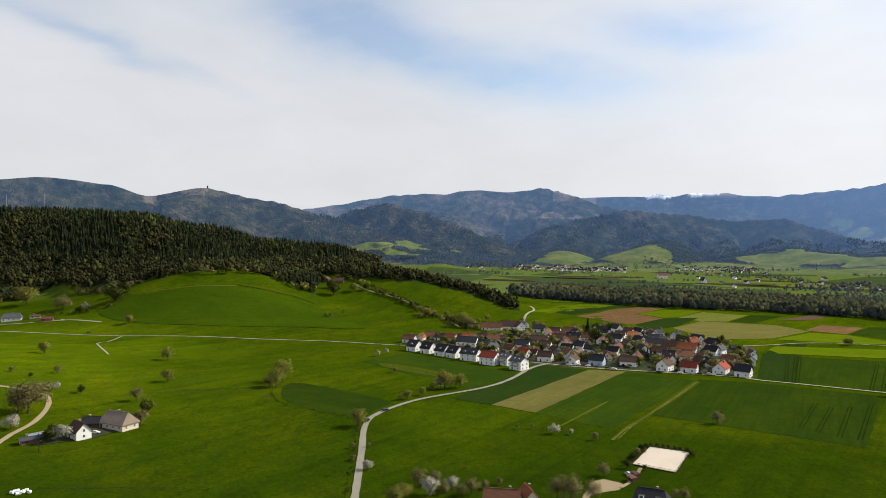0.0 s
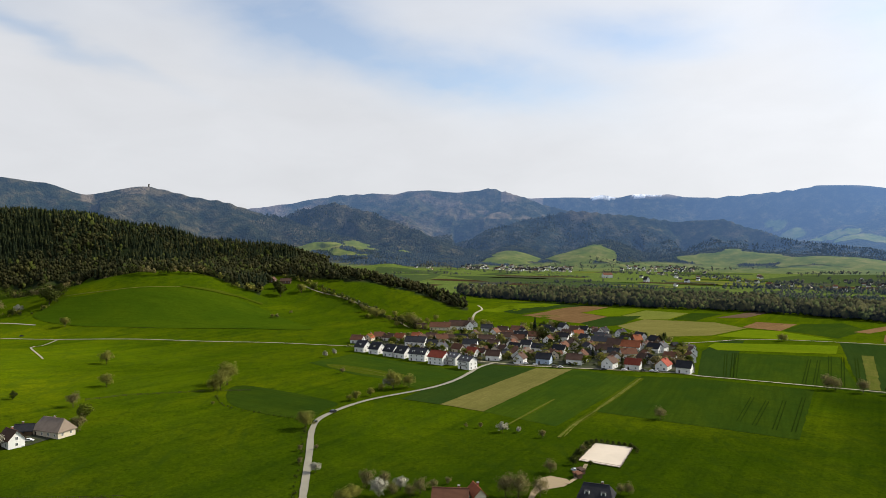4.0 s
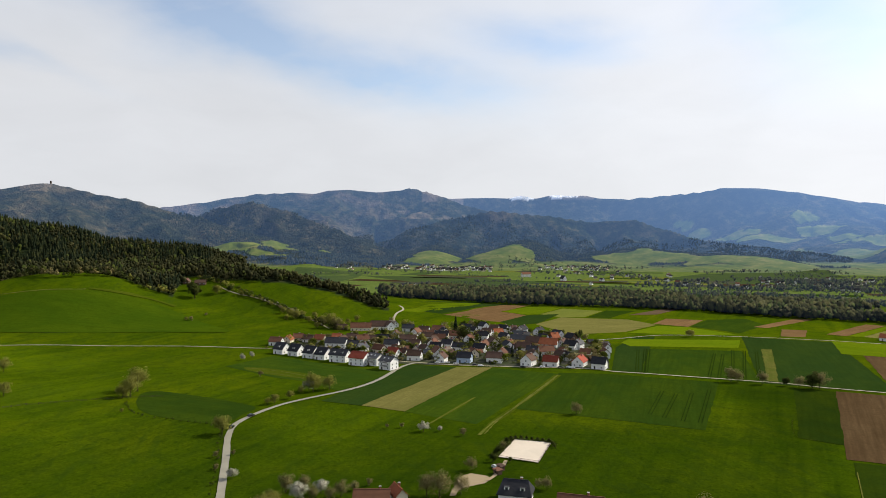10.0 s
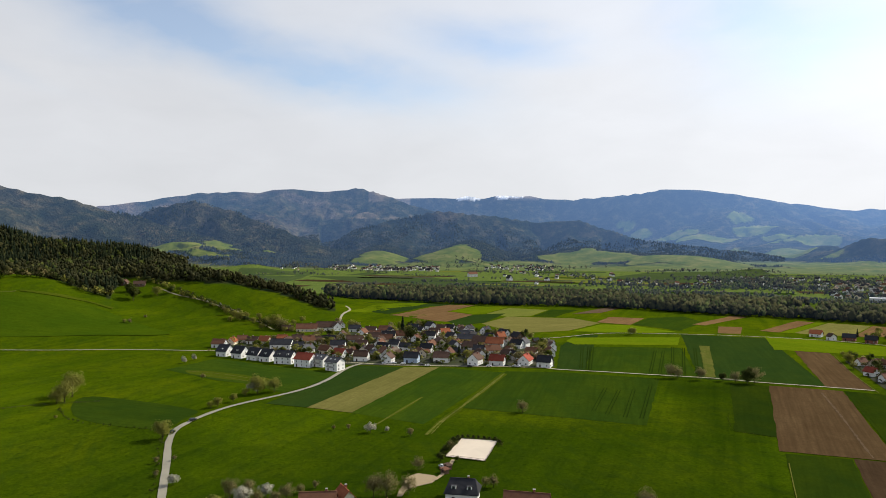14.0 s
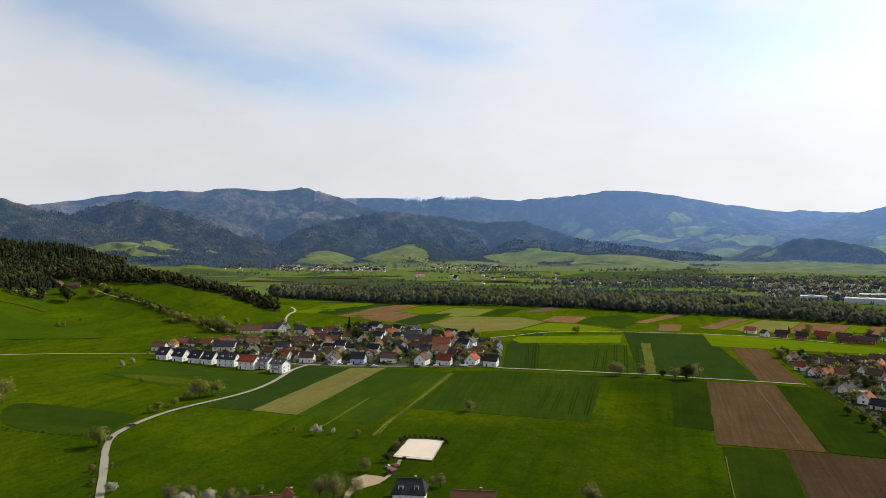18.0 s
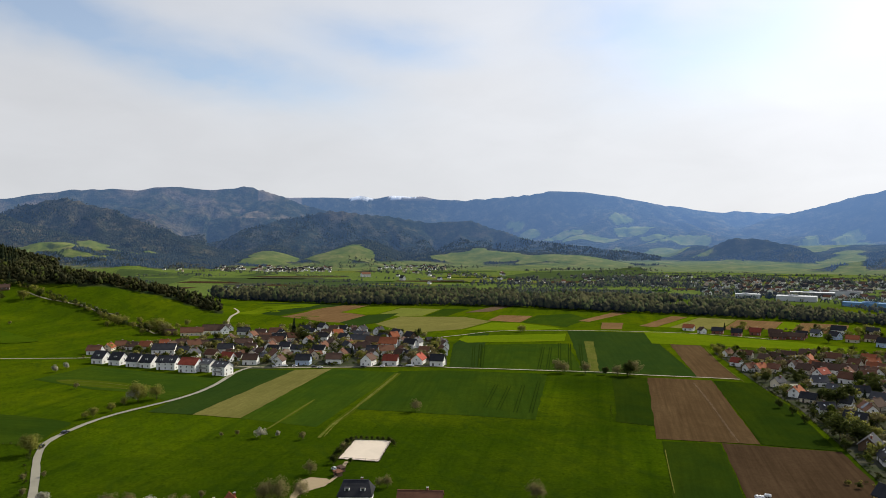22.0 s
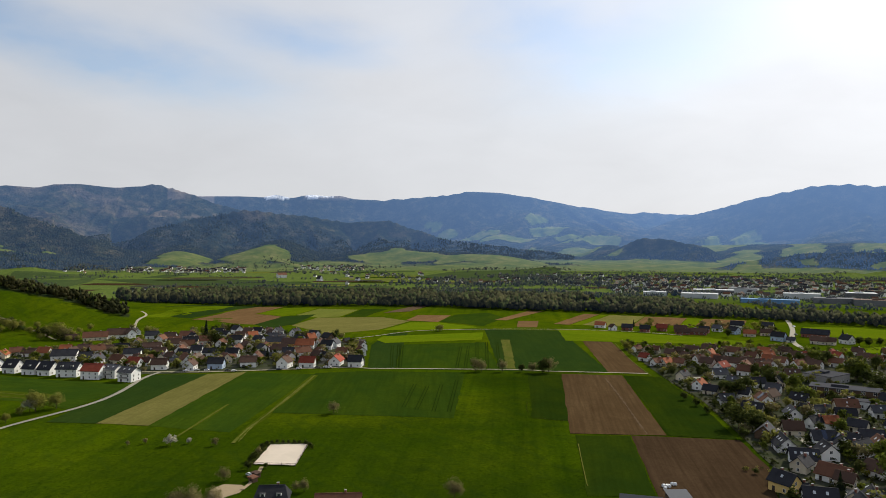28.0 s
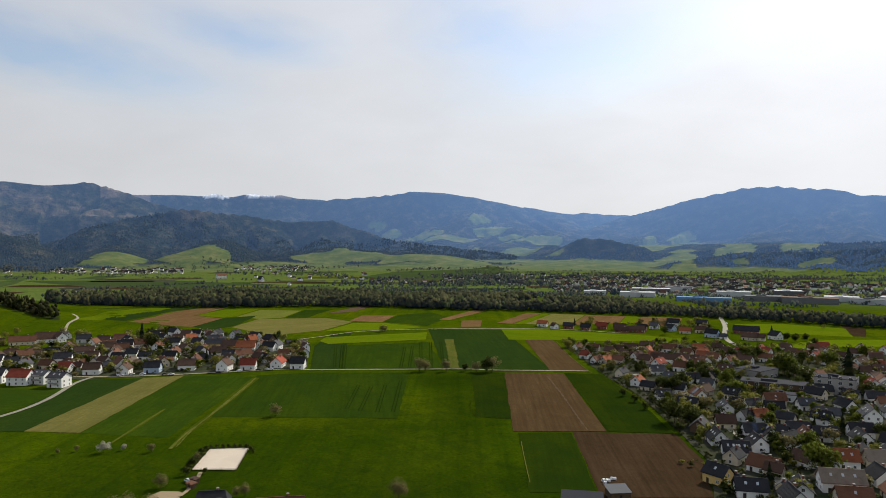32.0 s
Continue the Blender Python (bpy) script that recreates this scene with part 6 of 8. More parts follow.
house(100.0, 700.7, -18, 5.3, 4.6, 2.2, "gw", extra="xn", name="shed", group="village sheds")
house(185.3, 647.3, -96, 5.3, 3.8, 2.2, "uc", extra="xn", name="shed", group="village sheds")
house(229.5, 549.7, 7, 4.6, 4.6, 2.2, "bt", extra="xn", name="shed", group="village sheds")
house(70.5, 657.8, -46, 5.3, 4.6, 2.2, "uw", extra="xn", name="shed", group="village sheds")
house(135.2, 602.1, -53, 6.8, 4.6, 2.2, "gw", extra="xn", name="shed", group="village sheds")
house(86.4, 667.2, -17, 5.3, 3.8, 2.2, "dt", extra="xn", name="shed", group="village sheds")
house(120.1, 600.6, 19, 4.6, 4.6, 2.2, "bt", extra="xn", name="shed", group="village sheds")
house(105.1, 767.0, -18, 12.2, 7.6, 3.8, "dw", place="behind the village")
# farmstead behind the village
house(75.8, 787.2, -13, 25.5, 12.8, 4.2, "bw", pitch=40, hip=0.50, name="barn", place="on the farm behind the village", group="farmstead")
house(54.4, 782.8, -10, 22.1, 10.2, 3.7, "uc", place="on the farm behind the village", group="farmstead")
house(85.3, 782.6, -66, 10.2, 8.5, 5.6, "bw", place="on the farm behind the village", group="farmstead")
house(93.8, 806.0, -67, 10.2, 6.8, 3.7, "ew", place="on the farm behind the village", group="farmstead")
house(33.8, 792.0, -10, 11.9, 6.8, 2.8, "bt", name="barn", place="on the farm behind the village", group="farmstead")
# farms in the western meadows
house(-178.9, 343.6, -37, 9.4, 7.4, 4.1, "bw", pitch=45, extra="v", name="farmhouse", place="in the western meadows", group="western farms")
house(-168.8, 363.4, -25, 17.4, 10.1, 3.4, "ec", pitch=44, hip=0.45, name="farmhouse", place="in the western meadows", group="western farms")
house(-182.6, 363.2, 7, 8.0, 5.4, 2.4, "dt", name="barn", place="in the western meadows", group="western farms")
house(-195.5, 332.6, 42, 10.7, 4.0, 2.1, "gt", pitch=22, name="barn", place="in the western meadows", group="western farms")
house(-500.9, 813.0, 22, 20.1, 10.7, 3.4, "gw", hip=0.50, name="farmhouse", place="in the western meadows", group="western farms")
house(-452.3, 799.9, 19, 12.1, 6.7, 2.6, "uk", pitch=30, name="barn", place="in the western meadows", group="western farms")
house(-477.1, 819.3, 20, 10.7, 5.4, 2.2, "bc", pitch=30, name="barn", place="in the western meadows", group="western farms")
house(-167.5, 1007.4, -96, 12.2, 7.6, 3.4, "bt", place="on the wooded slope")
house(-147.6, 994.2, -2, 13.7, 7.6, 2.9, "bt", place="on the wooded slope")
# farm below the hovering point
house(22.1, 261.9, -10, 12.7, 8.0, 3.2, "ut", pitch=40, name="barn", place="in the near farm garden", group="near houses")
house(32.4, 265.0, -77, 8.0, 4.7, 3.8, "oc", pitch=45, place="in the near farm garden", group="near houses")
house(77.2, 258.8, -25, 12.1, 9.4, 3.8, "dw", pitch=40, hip=0.40, extra="mm", place="in the near farm garden", group="near houses")
house(97.4, 243.0, -27, 16.1, 7.4, 3.4, "ut", pitch=35, name="barn", place="in the near farm garden", group="near houses")
# town houses
house(466.5, 452.8, -176, 7.6, 5.7, 3.5, "uw", place="in the housing estate", group="estate houses")
house(438.6, 416.5, -86, 8.2, 6.3, 3.5, "rw", place="in the housing estate", group="estate houses")
house(476.4, 441.4, -67, 8.8, 6.3, 3.5, "uc", place="in the housing estate", group="estate houses")
house(434.8, 390.5, -178, 8.8, 6.9, 3.5, "oc", place="in the housing estate", group="estate houses")
house(428.6, 394.5, -182, 8.2, 6.3, 3.5, "uw", place="in the housing estate", group="estate houses")
house(472.3, 419.0, -88, 8.8, 6.9, 3.5, "by", place="in the housing estate", group="estate houses")
house(487.2, 423.0, -69, 8.8, 6.3, 3.5, "bc", place="in the housing estate", group="estate houses")
house(470.3, 401.6, -100, 8.8, 6.9, 3.5, "bw", place="in the housing estate", group="estate houses")
house(503.2, 422.4, -60, 10.1, 6.3, 3.9, "bl", place="in the housing estate", group="estate houses")
house(466.3, 384.3, -186, 8.8, 7.6, 3.9, "bw", place="in the housing estate", group="estate houses")
house(498.9, 400.0, -156, 10.7, 7.6, 3.9, "oc", place="in the housing estate", group="estate houses")
house(529.2, 425.1, -71, 8.8, 5.7, 3.5, "bc", place="in the housing estate", group="estate houses")
house(473.1, 369.0, -67, 10.1, 7.6, 4.3, "bw", place="in the housing estate", group="estate houses")
house(474.7, 359.1, -63, 15.1, 7.6, 4.6, "bw", place="in the housing estate", group="estate houses")
house(486.2, 354.7, -69, 10.1, 7.6, 4.3, "bw", place="in the housing estate", group="estate houses")
house(525.0, 397.2, -68, 11.3, 7.6, 3.9, "uw", place="in the housing estate", group="estate houses")
house(527.7, 388.5, -109, 7.6, 6.9, 3.9, "ec", place="in the housing estate", group="estate houses")
house(519.3, 374.3, -84, 8.8, 6.9, 3.5, "uc", place="in the housing estate", group="estate houses")
house(546.5, 382.0, -70, 10.1, 7.6, 3.9, "oc", place="in the housing estate", group="estate houses")
house(515.5, 356.0, -75, 9.4, 6.9, 3.9, "ow", place="in the housing estate", group="estate houses")
house(534.7, 370.4, -205, 8.8, 6.3, 3.9, "oc", place="in the housing estate", group="estate houses")
house(513.3, 344.9, -81, 10.1, 7.6, 3.9, "uw", place="in the housing estate", group="estate houses")
house(568.3, 377.3, -76, 9.4, 6.9, 3.5, "bc", place="in the housing estate", group="estate houses")
house(556.4, 359.4, -77, 9.4, 6.3, 3.5, "bc", place="in the housing estate", group="estate houses")
house(514.0, 330.0, -187, 9.4, 6.9, 3.9, "uw", place="in the housing estate", group="estate houses")
house(524.6, 322.7, -88, 10.1, 6.9, 3.9, "bw", place="in the housing estate", group="estate houses")
house(574.3, 346.9, -79, 9.4, 6.3, 3.5, "bc", place="in the housing estate", group="estate houses")
house(591.2, 349.6, -169, 8.8, 6.3, 3.5, "rc", place="in the housing estate", group="estate houses")
house(547.9, 319.0, -85, 10.1, 6.9, 3.9, "uw", place="in the housing estate", group="estate houses")
house(583.9, 339.9, -100, 8.2, 5.7, 3.5, "rw", place="in the housing estate", group="estate houses")
house(561.2, 351.6, -78, 8.8, 6.3, 3.5, "rc", place="in the housing estate", group="estate houses")
house(493.3, 349.0, -205, 7.6, 6.3, 3.9, "bw", place="in the housing estate", group="estate houses")
house(401.3, 345.1, -169, 8.8, 6.3, 3.9, "gc", place="in the housing estate", group="estate houses")
house(442.9, 384.5, -74, 8.8, 6.3, 3.5, "uc", place="in the housing estate", group="estate houses")
house(466.1, 390.0, -85, 7.6, 5.7, 3.5, "bc", place="in the housing estate", group="estate houses")
house(485.4, 383.3, -87, 7.6, 5.7, 3.5, "oc", place="in the housing estate", group="estate houses")
house(471.1, 444.6, -167, 7.6, 5.7, 3.5, "bc", place="in the housing estate", group="estate houses")
house(526.7, 405.8, -82, 7.6, 5.7, 3.5, "bc", place="in the housing estate", group="estate houses")
house(598.4, 325.6, -91, 8.8, 6.3, 3.5, "bc", place="in the housing estate", group="estate houses")
house(594.7, 313.7, -82, 8.8, 6.3, 3.5, "uc", place="in the housing estate", group="estate houses")
house(598.6, 304.2, -188, 8.8, 6.3, 3.5, "uw", place="in the housing estate", group="estate houses")
house(574.5, 288.3, -103, 8.2, 6.3, 3.5, "uw", place="in the housing estate", group="estate houses")
house(386.6, 318.5, -161, 8.8, 6.9, 3.7, "ow", extra="v", place="in the housing estate", group="estate houses")
house(380.0, 304.0, -71, 8.8, 6.3, 3.2, "dc", place="in the housing estate", group="estate houses")
house(363.5, 279.7, -27, 8.8, 6.9, 3.7, "dw", extra="ss", place="in the housing estate", group="estate houses")
house(381.9, 267.1, -125, 12.0, 6.9, 4.1, "uw", extra="ppp", place="in the housing estate", group="estate houses")
house(320.8, 223.3, -155, 11.3, 8.2, 3.2, "gt", place="in the housing estate", group="estate houses")
house(308.4, 204.7, -131, 11.3, 8.8, 3.2, "dw", extra="sss", place="in the housing estate", group="estate houses")
house(297.1, 187.9, -46, 11.3, 8.2, 3.2, "dw", extra="ssss", place="in the housing estate", group="estate houses")
house(258.3, 171.1, -91, 9.4, 7.6, 4.3, "dy", extra="s", place="in the housing estate", group="estate houses")
house(364.9, 237.4, -132, 9.4, 7.6, 3.9, "gw", extra="ss", place="in the housing estate", group="estate houses")
house(358.5, 220.5, -188, 8.2, 6.3, 3.9, "dw", place="in the housing estate", group="estate houses")
house(364.8, 216.1, -209, 7.6, 6.3, 3.9, "ow", place="in the housing estate", group="estate houses")
house(330.5, 199.2, -39, 10.1, 7.6, 4.3, "dw", extra="pp", place="in the housing estate", group="estate houses")
house(332.4, 192.0, -130, 8.8, 7.6, 3.9, "dw", extra="pp", place="in the housing estate", group="estate houses")
house(286.6, 167.2, -85, 12.6, 8.2, 3.2, "uw", place="in the housing estate", group="estate houses")
house(284.7, 161.8, -80, 6.9, 5.7, 3.2, "bc", place="in the housing estate", group="estate houses")
house(354.7, 189.4, -47, 10.1, 6.9, 3.9, "dw", place="in the housing estate", group="estate houses")
house(355.6, 176.4, -39, 11.3, 6.9, 3.9, "dw", extra="ss", place="in the housing estate", group="estate houses")
house(412.2, 215.8, -37, 8.8, 6.9, 3.7, "gw", extra="s", place="in the housing estate", group="estate houses")
house(386.3, 233.9, -204, 8.8, 6.3, 3.5, "dw", place="in the housing estate", group="estate houses")
house(391.2, 223.0, -50, 10.1, 6.3, 3.5, "dc", place="in the housing estate", group="estate houses")
house(427.6, 200.3, -115, 10.1, 7.6, 3.9, "dw", place="in the housing estate", group="estate houses")
house(408.8, 178.3, -144, 12.6, 8.8, 5.7, "gw", extra="ssmm", place="in the housing estate", group="estate houses")
house(376.9, 169.3, -41, 11.3, 7.6, 3.9, "dw", place="in the housing estate", group="estate houses")
house(395.4, 194.6, -54, 11.3, 6.9, 4.6, "gw", place="in the housing estate", group="estate houses")
house(307.7, 161.6, -102, 8.8, 6.9, 3.5, "bw", place="in the housing estate", group="estate houses")
house(321.5, 150.4, -45, 9.4, 8.2, 4.3, "ow", extra="ss", place="in the housing estate", group="estate houses")
house(333.3, 142.2, -47, 10.1, 8.2, 3.9, "ec", place="in the housing estate", group="estate houses")
house(290.0, 137.4, -47, 15.8, 8.8, 4.6, "ew", extra="sss", place="in the housing estate", group="estate houses")
house(255.2, 154.9, -47, 11.3, 7.6, 3.5, "dw", extra="ss", place="in the housing estate", group="estate houses")
house(270.8, 143.3, -144, 11.3, 7.6, 3.4, "dw", extra="s", place="in the housing estate", group="estate houses")
house(310.9, 131.5, -132, 10.1, 8.2, 3.9, "dw", place="in the housing estate", group="estate houses")
house(271.4, 150.8, -161, 6.3, 4.4, 2.1, "gc", place="in the housing estate", group="estate houses")
house(262.5, 167.3, -67, 5.0, 3.8, 2.1, "gw", place="in the housing estate", group="estate houses")
house(515.2, 217.4, -147, 11.3, 8.2, 5.3, "uw", place="in the housing estate", group="estate houses")
house(549.5, 240.9, -56, 11.3, 7.6, 4.3, "bw", place="in the housing estate", group="estate houses")
house(593.8, 302.4, -173, 10.1, 6.9, 3.5, "rw", place="in the housing estate", group="estate houses")
house(610.4, 291.0, -85, 10.1, 6.9, 3.5, "bc", place="in the housing estate", group="estate houses")
house(638.4, 289.6, -86, 10.1, 6.9, 3.5, "bw", place="in the housing estate", group="estate houses")
house(634.5, 273.6, -57, 10.1, 6.9, 3.5, "uc", place="in the housing estate", group="estate houses")
house(673.6, 303.0, -166, 8.8, 6.3, 3.5, "bc", place="in the housing estate", group="estate houses")
house(371.7, 205.1, -81, 8.8, 6.3, 3.5, "dc", place="in the housing estate", group="estate houses")
house(386.9, 242.9, -78, 6.3, 5.0, 2.8, "dc", place="in the housing estate", group="estate houses")
house(459.7, 211.8, -85, 8.8, 6.9, 3.5, "dw", place="in the housing estate", group="estate houses")
house(463.8, 199.8, -47, 10.1, 7.6, 3.9, "dw", place="in the housing estate", group="estate houses")
house(339.1, 152.9, -176, 8.8, 6.9, 3.5, "dc", place="in the housing estate", group="estate houses")
house(346.6, 194.3, -81, 7.6, 5.7, 2.8, "dw", place="in the housing estate", group="estate houses")
house(324.1, 163.4, -93, 7.6, 5.7, 3.2, "bw", place="in the housing estate", group="estate houses")
house(519.5, 353.4, -76, 6.3, 5.0, 3.2, "bc", place="in the housing estate", group="estate houses")
house(619.3, 267.2, -47, 9.4, 7.6, 4.1, "bc", place="in the housing estate", group="estate houses")
house(435.2, 179.5, -143, 10.7, 7.6, 3.3, "dw", extra="ss", place="in the housing estate", group="estate houses")
house(425.2, 301.9, -35, 8.2, 6.9, 3.7, "dw", place="in the housing estate", group="estate houses")
house(338.1, 219.9, -42, 9.4, 7.6, 3.3, "bc", place="in the housing estate", group="estate houses")
house(533.5, 230.6, -7, 9.4, 7.6, 3.3, "bw", place="in the housing estate", group="estate houses")
house(615.7, 306.9, -134, 8.2, 6.9, 4.1, "bw", place="in the housing estate", group="estate houses")
house(387.3, 155.1, -53, 9.4, 7.6, 3.7, "gw", place="in the housing estate", group="estate houses")
house(398.8, 274.3, 5, 9.4, 7.6, 3.3, "bc", place="in the housing estate", group="estate houses")
house(566.2, 229.2, -53, 10.7, 7.6, 3.3, "bw", place="in the housing estate", group="estate houses")
house(673.8, 280.7, -7, 12.0, 7.6, 4.1, "uw", place="in the housing estate", group="estate houses")
house(455.4, 334.1, -74, 9.4, 7.6, 4.1, "uw", place="in the housing estate", group="estate houses")
house(313.3, 186.8, -129, 9.4, 7.6, 4.1, "dw", extra="ss", place="in the housing estate", group="estate houses")
house(532.5, 339.3, -42, 10.7, 7.6, 3.3, "bw", place="in the housing estate", group="estate houses")
house(609.8, 248.2, -143, 9.4, 7.6, 3.3, "bw", extra="s", place="in the housing estate", group="estate houses")
house(631.0, 323.9, -48, 8.2, 6.9, 4.1, "uw", place="in the housing estate", group="estate houses")
house(362.6, 162.3, -136, 10.7, 7.6, 4.1, "dw", extra="ss", place="in the housing estate", group="estate houses")
house(416.4, 284.1, -76, 8.2, 6.9, 3.7, "gw", place="in the housing estate", group="estate houses")
house(387.6, 287.7, -73, 12.0, 7.6, 3.7, "dw", place="in the housing estate", group="estate houses")
house(454.7, 308.6, -126, 9.4, 7.6, 3.3, "uc", extra="ss", place="in the housing estate", group="estate houses")
house(295.9, 119.5, -138, 12.0, 7.6, 3.3, "uc", place="in the housing estate", group="estate houses")
house(461.6, 230.4, -48, 10.7, 7.6, 3.3, "dc", extra="s", place="in the housing estate", group="estate houses")
house(277.0, 126.6, -45, 12.0, 7.6, 3.7, "uc", extra="s", place="in the housing estate", group="estate houses")
house(479.9, 218.4, -86, 10.7, 7.6, 3.7, "uw", place="in the housing estate", group="estate houses")
house(445.0, 226.1, -93, 10.7, 7.6, 4.1, "dc", place="in the housing estate", group="estate houses")
house(571.1, 241.5, -47, 12.0, 7.6, 3.3, "bc", extra="s", place="in the housing estate", group="estate houses")
house(475.9, 236.9, -134, 8.2, 6.9, 3.3, "dw", place="in the housing estate", group="estate houses")
house(454.7, 190.0, -47, 8.2, 6.9, 3.7, "uc", place="in the housing estate", group="estate houses")
house(507.1, 256.1, -3, 8.2, 6.9, 4.1, "uc", place="in the housing estate", group="estate houses")
house(350.3, 142.7, -138, 10.7, 7.6, 3.7, "dw", place="in the housing estate", group="estate houses")
house(485.1, 192.4, -228, 10.7, 7.6, 3.3, "gw", extra="s", place="in the housing estate", group="estate houses")
house(358.4, 257.5, -74, 10.7, 7.6, 3.3, "dc", extra="ss", place="in the housing estate", group="estate houses")
house(286.9, 182.3, -168, 8.2, 6.9, 3.7, "dc", place="in the housing estate", group="estate houses")
house(562.9, 260.0, -5, 8.2, 6.9, 3.3, "uw", place="in the housing estate", group="estate houses")
house(521.3, 418.7, -71, 12.0, 7.6, 3.7, "bc", place="in the housing estate", group="estate houses")
house(584.1, 250.2, -52, 8.2, 6.9, 4.1, "rw", place="in the housing estate", group="estate houses")
house(458.5, 356.7, 8, 10.7, 7.6, 3.3, "rw", extra="s", place="in the housing estate", group="estate houses")
house(477.2, 334.8, -35, 10.7, 7.6, 3.7, "uc", extra="s", place="in the housing estate", group="estate houses")
house(499.9, 207.6, -142, 10.7, 7.6, 4.1, "gw", extra="ss", place="in the housing estate", group="estate houses")
house(344.2, 179.2, -132, 9.4, 7.6, 4.1, "uw", extra="ss", place="in the housing estate", group="estate houses")
house(429.1, 335.7, -32, 9.4, 7.6, 3.7, "gw", extra="s", place="in the housing estate", group="estate houses")
house(547.5, 347.2, -218, 8.2, 6.9, 3.7, "bc", extra="s", place="in the housing estate", group="estate houses")
house(688.3, 283.9, -178, 10.7, 7.6, 3.3, "bw", extra="s", place="in the housing estate", group="estate houses")
house(414.3, 312.7, -83, 8.2, 6.9, 3.7, "gw", extra="s", place="in the housing estate", group="estate houses")
house(442.4, 297.1, 4, 9.4, 7.6, 4.1, "dc", extra="ss", place="in the housing estate", group="estate houses")
house(492.2, 338.6, -125, 9.4, 7.6, 4.1, "uw", place="in the housing estate", group="estate houses")
house(592.2, 266.2, -6, 12.0, 7.6, 3.3, "bw", extra="s", place="in the housing estate", group="estate houses")
house(651.4, 325.3, -43, 9.4, 7.6, 3.3, "rc", place="in the housing estate", group="estate houses")
house(470.3, 306.7, -42, 9.4, 7.6, 4.1, "bw", extra="ss", place="in the housing estate", group="estate houses")
house(617.8, 341.6, -81, 8.2, 6.9, 3.7, "bw", place="in the housing estate", group="estate houses")
house(367.0, 149.2, -88, 10.7, 7.6, 4.1, "dw", extra="ss", place="in the housing estate", group="estate houses")
house(403.0, 257.5, -77, 9.4, 7.6, 3.7, "dw", extra="ss", place="in the housing estate", group="estate houses")
house(407.6, 232.2, -40, 12.0, 7.6, 4.1, "uc", extra="s", place="in the housing estate", group="estate houses")
house(331.7, 181.9, -1, 12.0, 7.6, 3.7, "dw", place="in the housing estate", group="estate houses")
house(472.4, 347.5, -164, 10.7, 7.6, 4.1, "uw", place="in the housing estate", group="estate houses")
house(461.0, 372.0, -81, 10.7, 7.6, 3.7, "bc", place="in the housing estate", group="estate houses")
house(386.8, 193.5, -83, 9.4, 7.6, 4.1, "dw", extra="ss", place="in the housing estate", group="estate houses")
house(258.9, 139.6, -132, 12.0, 7.6, 3.7, "dw", place="in the housing estate", group="estate houses")
house(505.3, 219.6, -137, 9.4, 7.6, 4.1, "rw", extra="ss", place="in the housing estate", group="estate houses")
# more houses in the village lanes
house(210.6, 671.5, 43, 11.4, 8.4, 3.9, "dc")
house(199.5, 578.8, -179, 12.9, 8.4, 4.9, "uw")
house(129.3, 694.2, -21, 12.9, 8.4, 4.9, "dc")
house(115.5, 695.5, -29, 11.4, 8.4, 3.9, "bw")
house(234.4, 609.5, -51, 11.4, 8.4, 4.4, "dw")
house(116.2, 667.5, 50, 9.1, 7.6, 3.9, "bw")
house(106.7, 591.8, -85, 12.9, 8.4, 4.9, "uw")
house(135.8, 584.4, -88, 11.4, 8.4, 3.9, "uc")
house(48.2, 680.5, -164, 11.4, 8.4, 4.9, "uw")
house(170.3, 684.4, -24, 9.1, 7.6, 4.9, "dw")
house(175.0, 613.6, -86, 11.4, 8.4, 4.9, "dw")
house(134.9, 742.5, -30, 12.9, 8.4, 4.4, "uw")
house(108.2, 727.7, 52, 9.1, 7.6, 4.4, "uw")
house(137.4, 724.4, -81, 11.4, 8.4, 4.4, "dw")
house(213.8, 716.5, -87, 11.4, 8.4, 3.9, "bw")
house(155.1, 624.1, -124, 12.9, 8.4, 4.4, "uw")
house(84.8, 716.2, -107, 12.9, 8.4, 3.9, "bw")
house(182.0, 560.7, -88, 9.9, 7.6, 4.9, "bw")
house(119.3, 744.1, -29, 11.4, 8.4, 3.9, "bw")
house(195.2, 735.3, -45, 9.9, 7.6, 4.9, "bc")
house(123.9, 635.8, -31, 9.1, 7.6, 4.9, "dw")
house(37.2, 648.8, -13, 9.9, 7.6, 4.4, "dw")
house(158.3, 573.3, -115, 12.9, 8.4, 4.9, "uw")
house(181.8, 715.9, -34, 9.9, 7.6, 3.9, "bw")
house(29.4, 683.9, 58, 9.9, 7.6, 4.4, "bw")
house(190.7, 704.3, -0, 9.1, 7.6, 4.9, "ow")
# school and blocks
hall(447.6, 255.2, -64, 40, 15, 6.0, "hall_grey", "brown_boards", "long flat-roofed school building with brown walls among trees", name="school_building", bands=2)
hall(483.4, 289.3, -89, 20, 24, 6.0, "hall_grey", "concrete", "grey flat-roofed school hall", name="school_building", bands=1)
hall(424.4, 237.1, -63, 17, 9, 4.5, "hall_grey", "hall_white", "low flat-roofed school wing with white window bays", name="school_building", bands=1)
hall(471.4, 226.5, -72, 24, 13, 11.0, "hall_grey", "concrete", "grey concrete block of four storeys with window bands", name="office_block", bands=4)
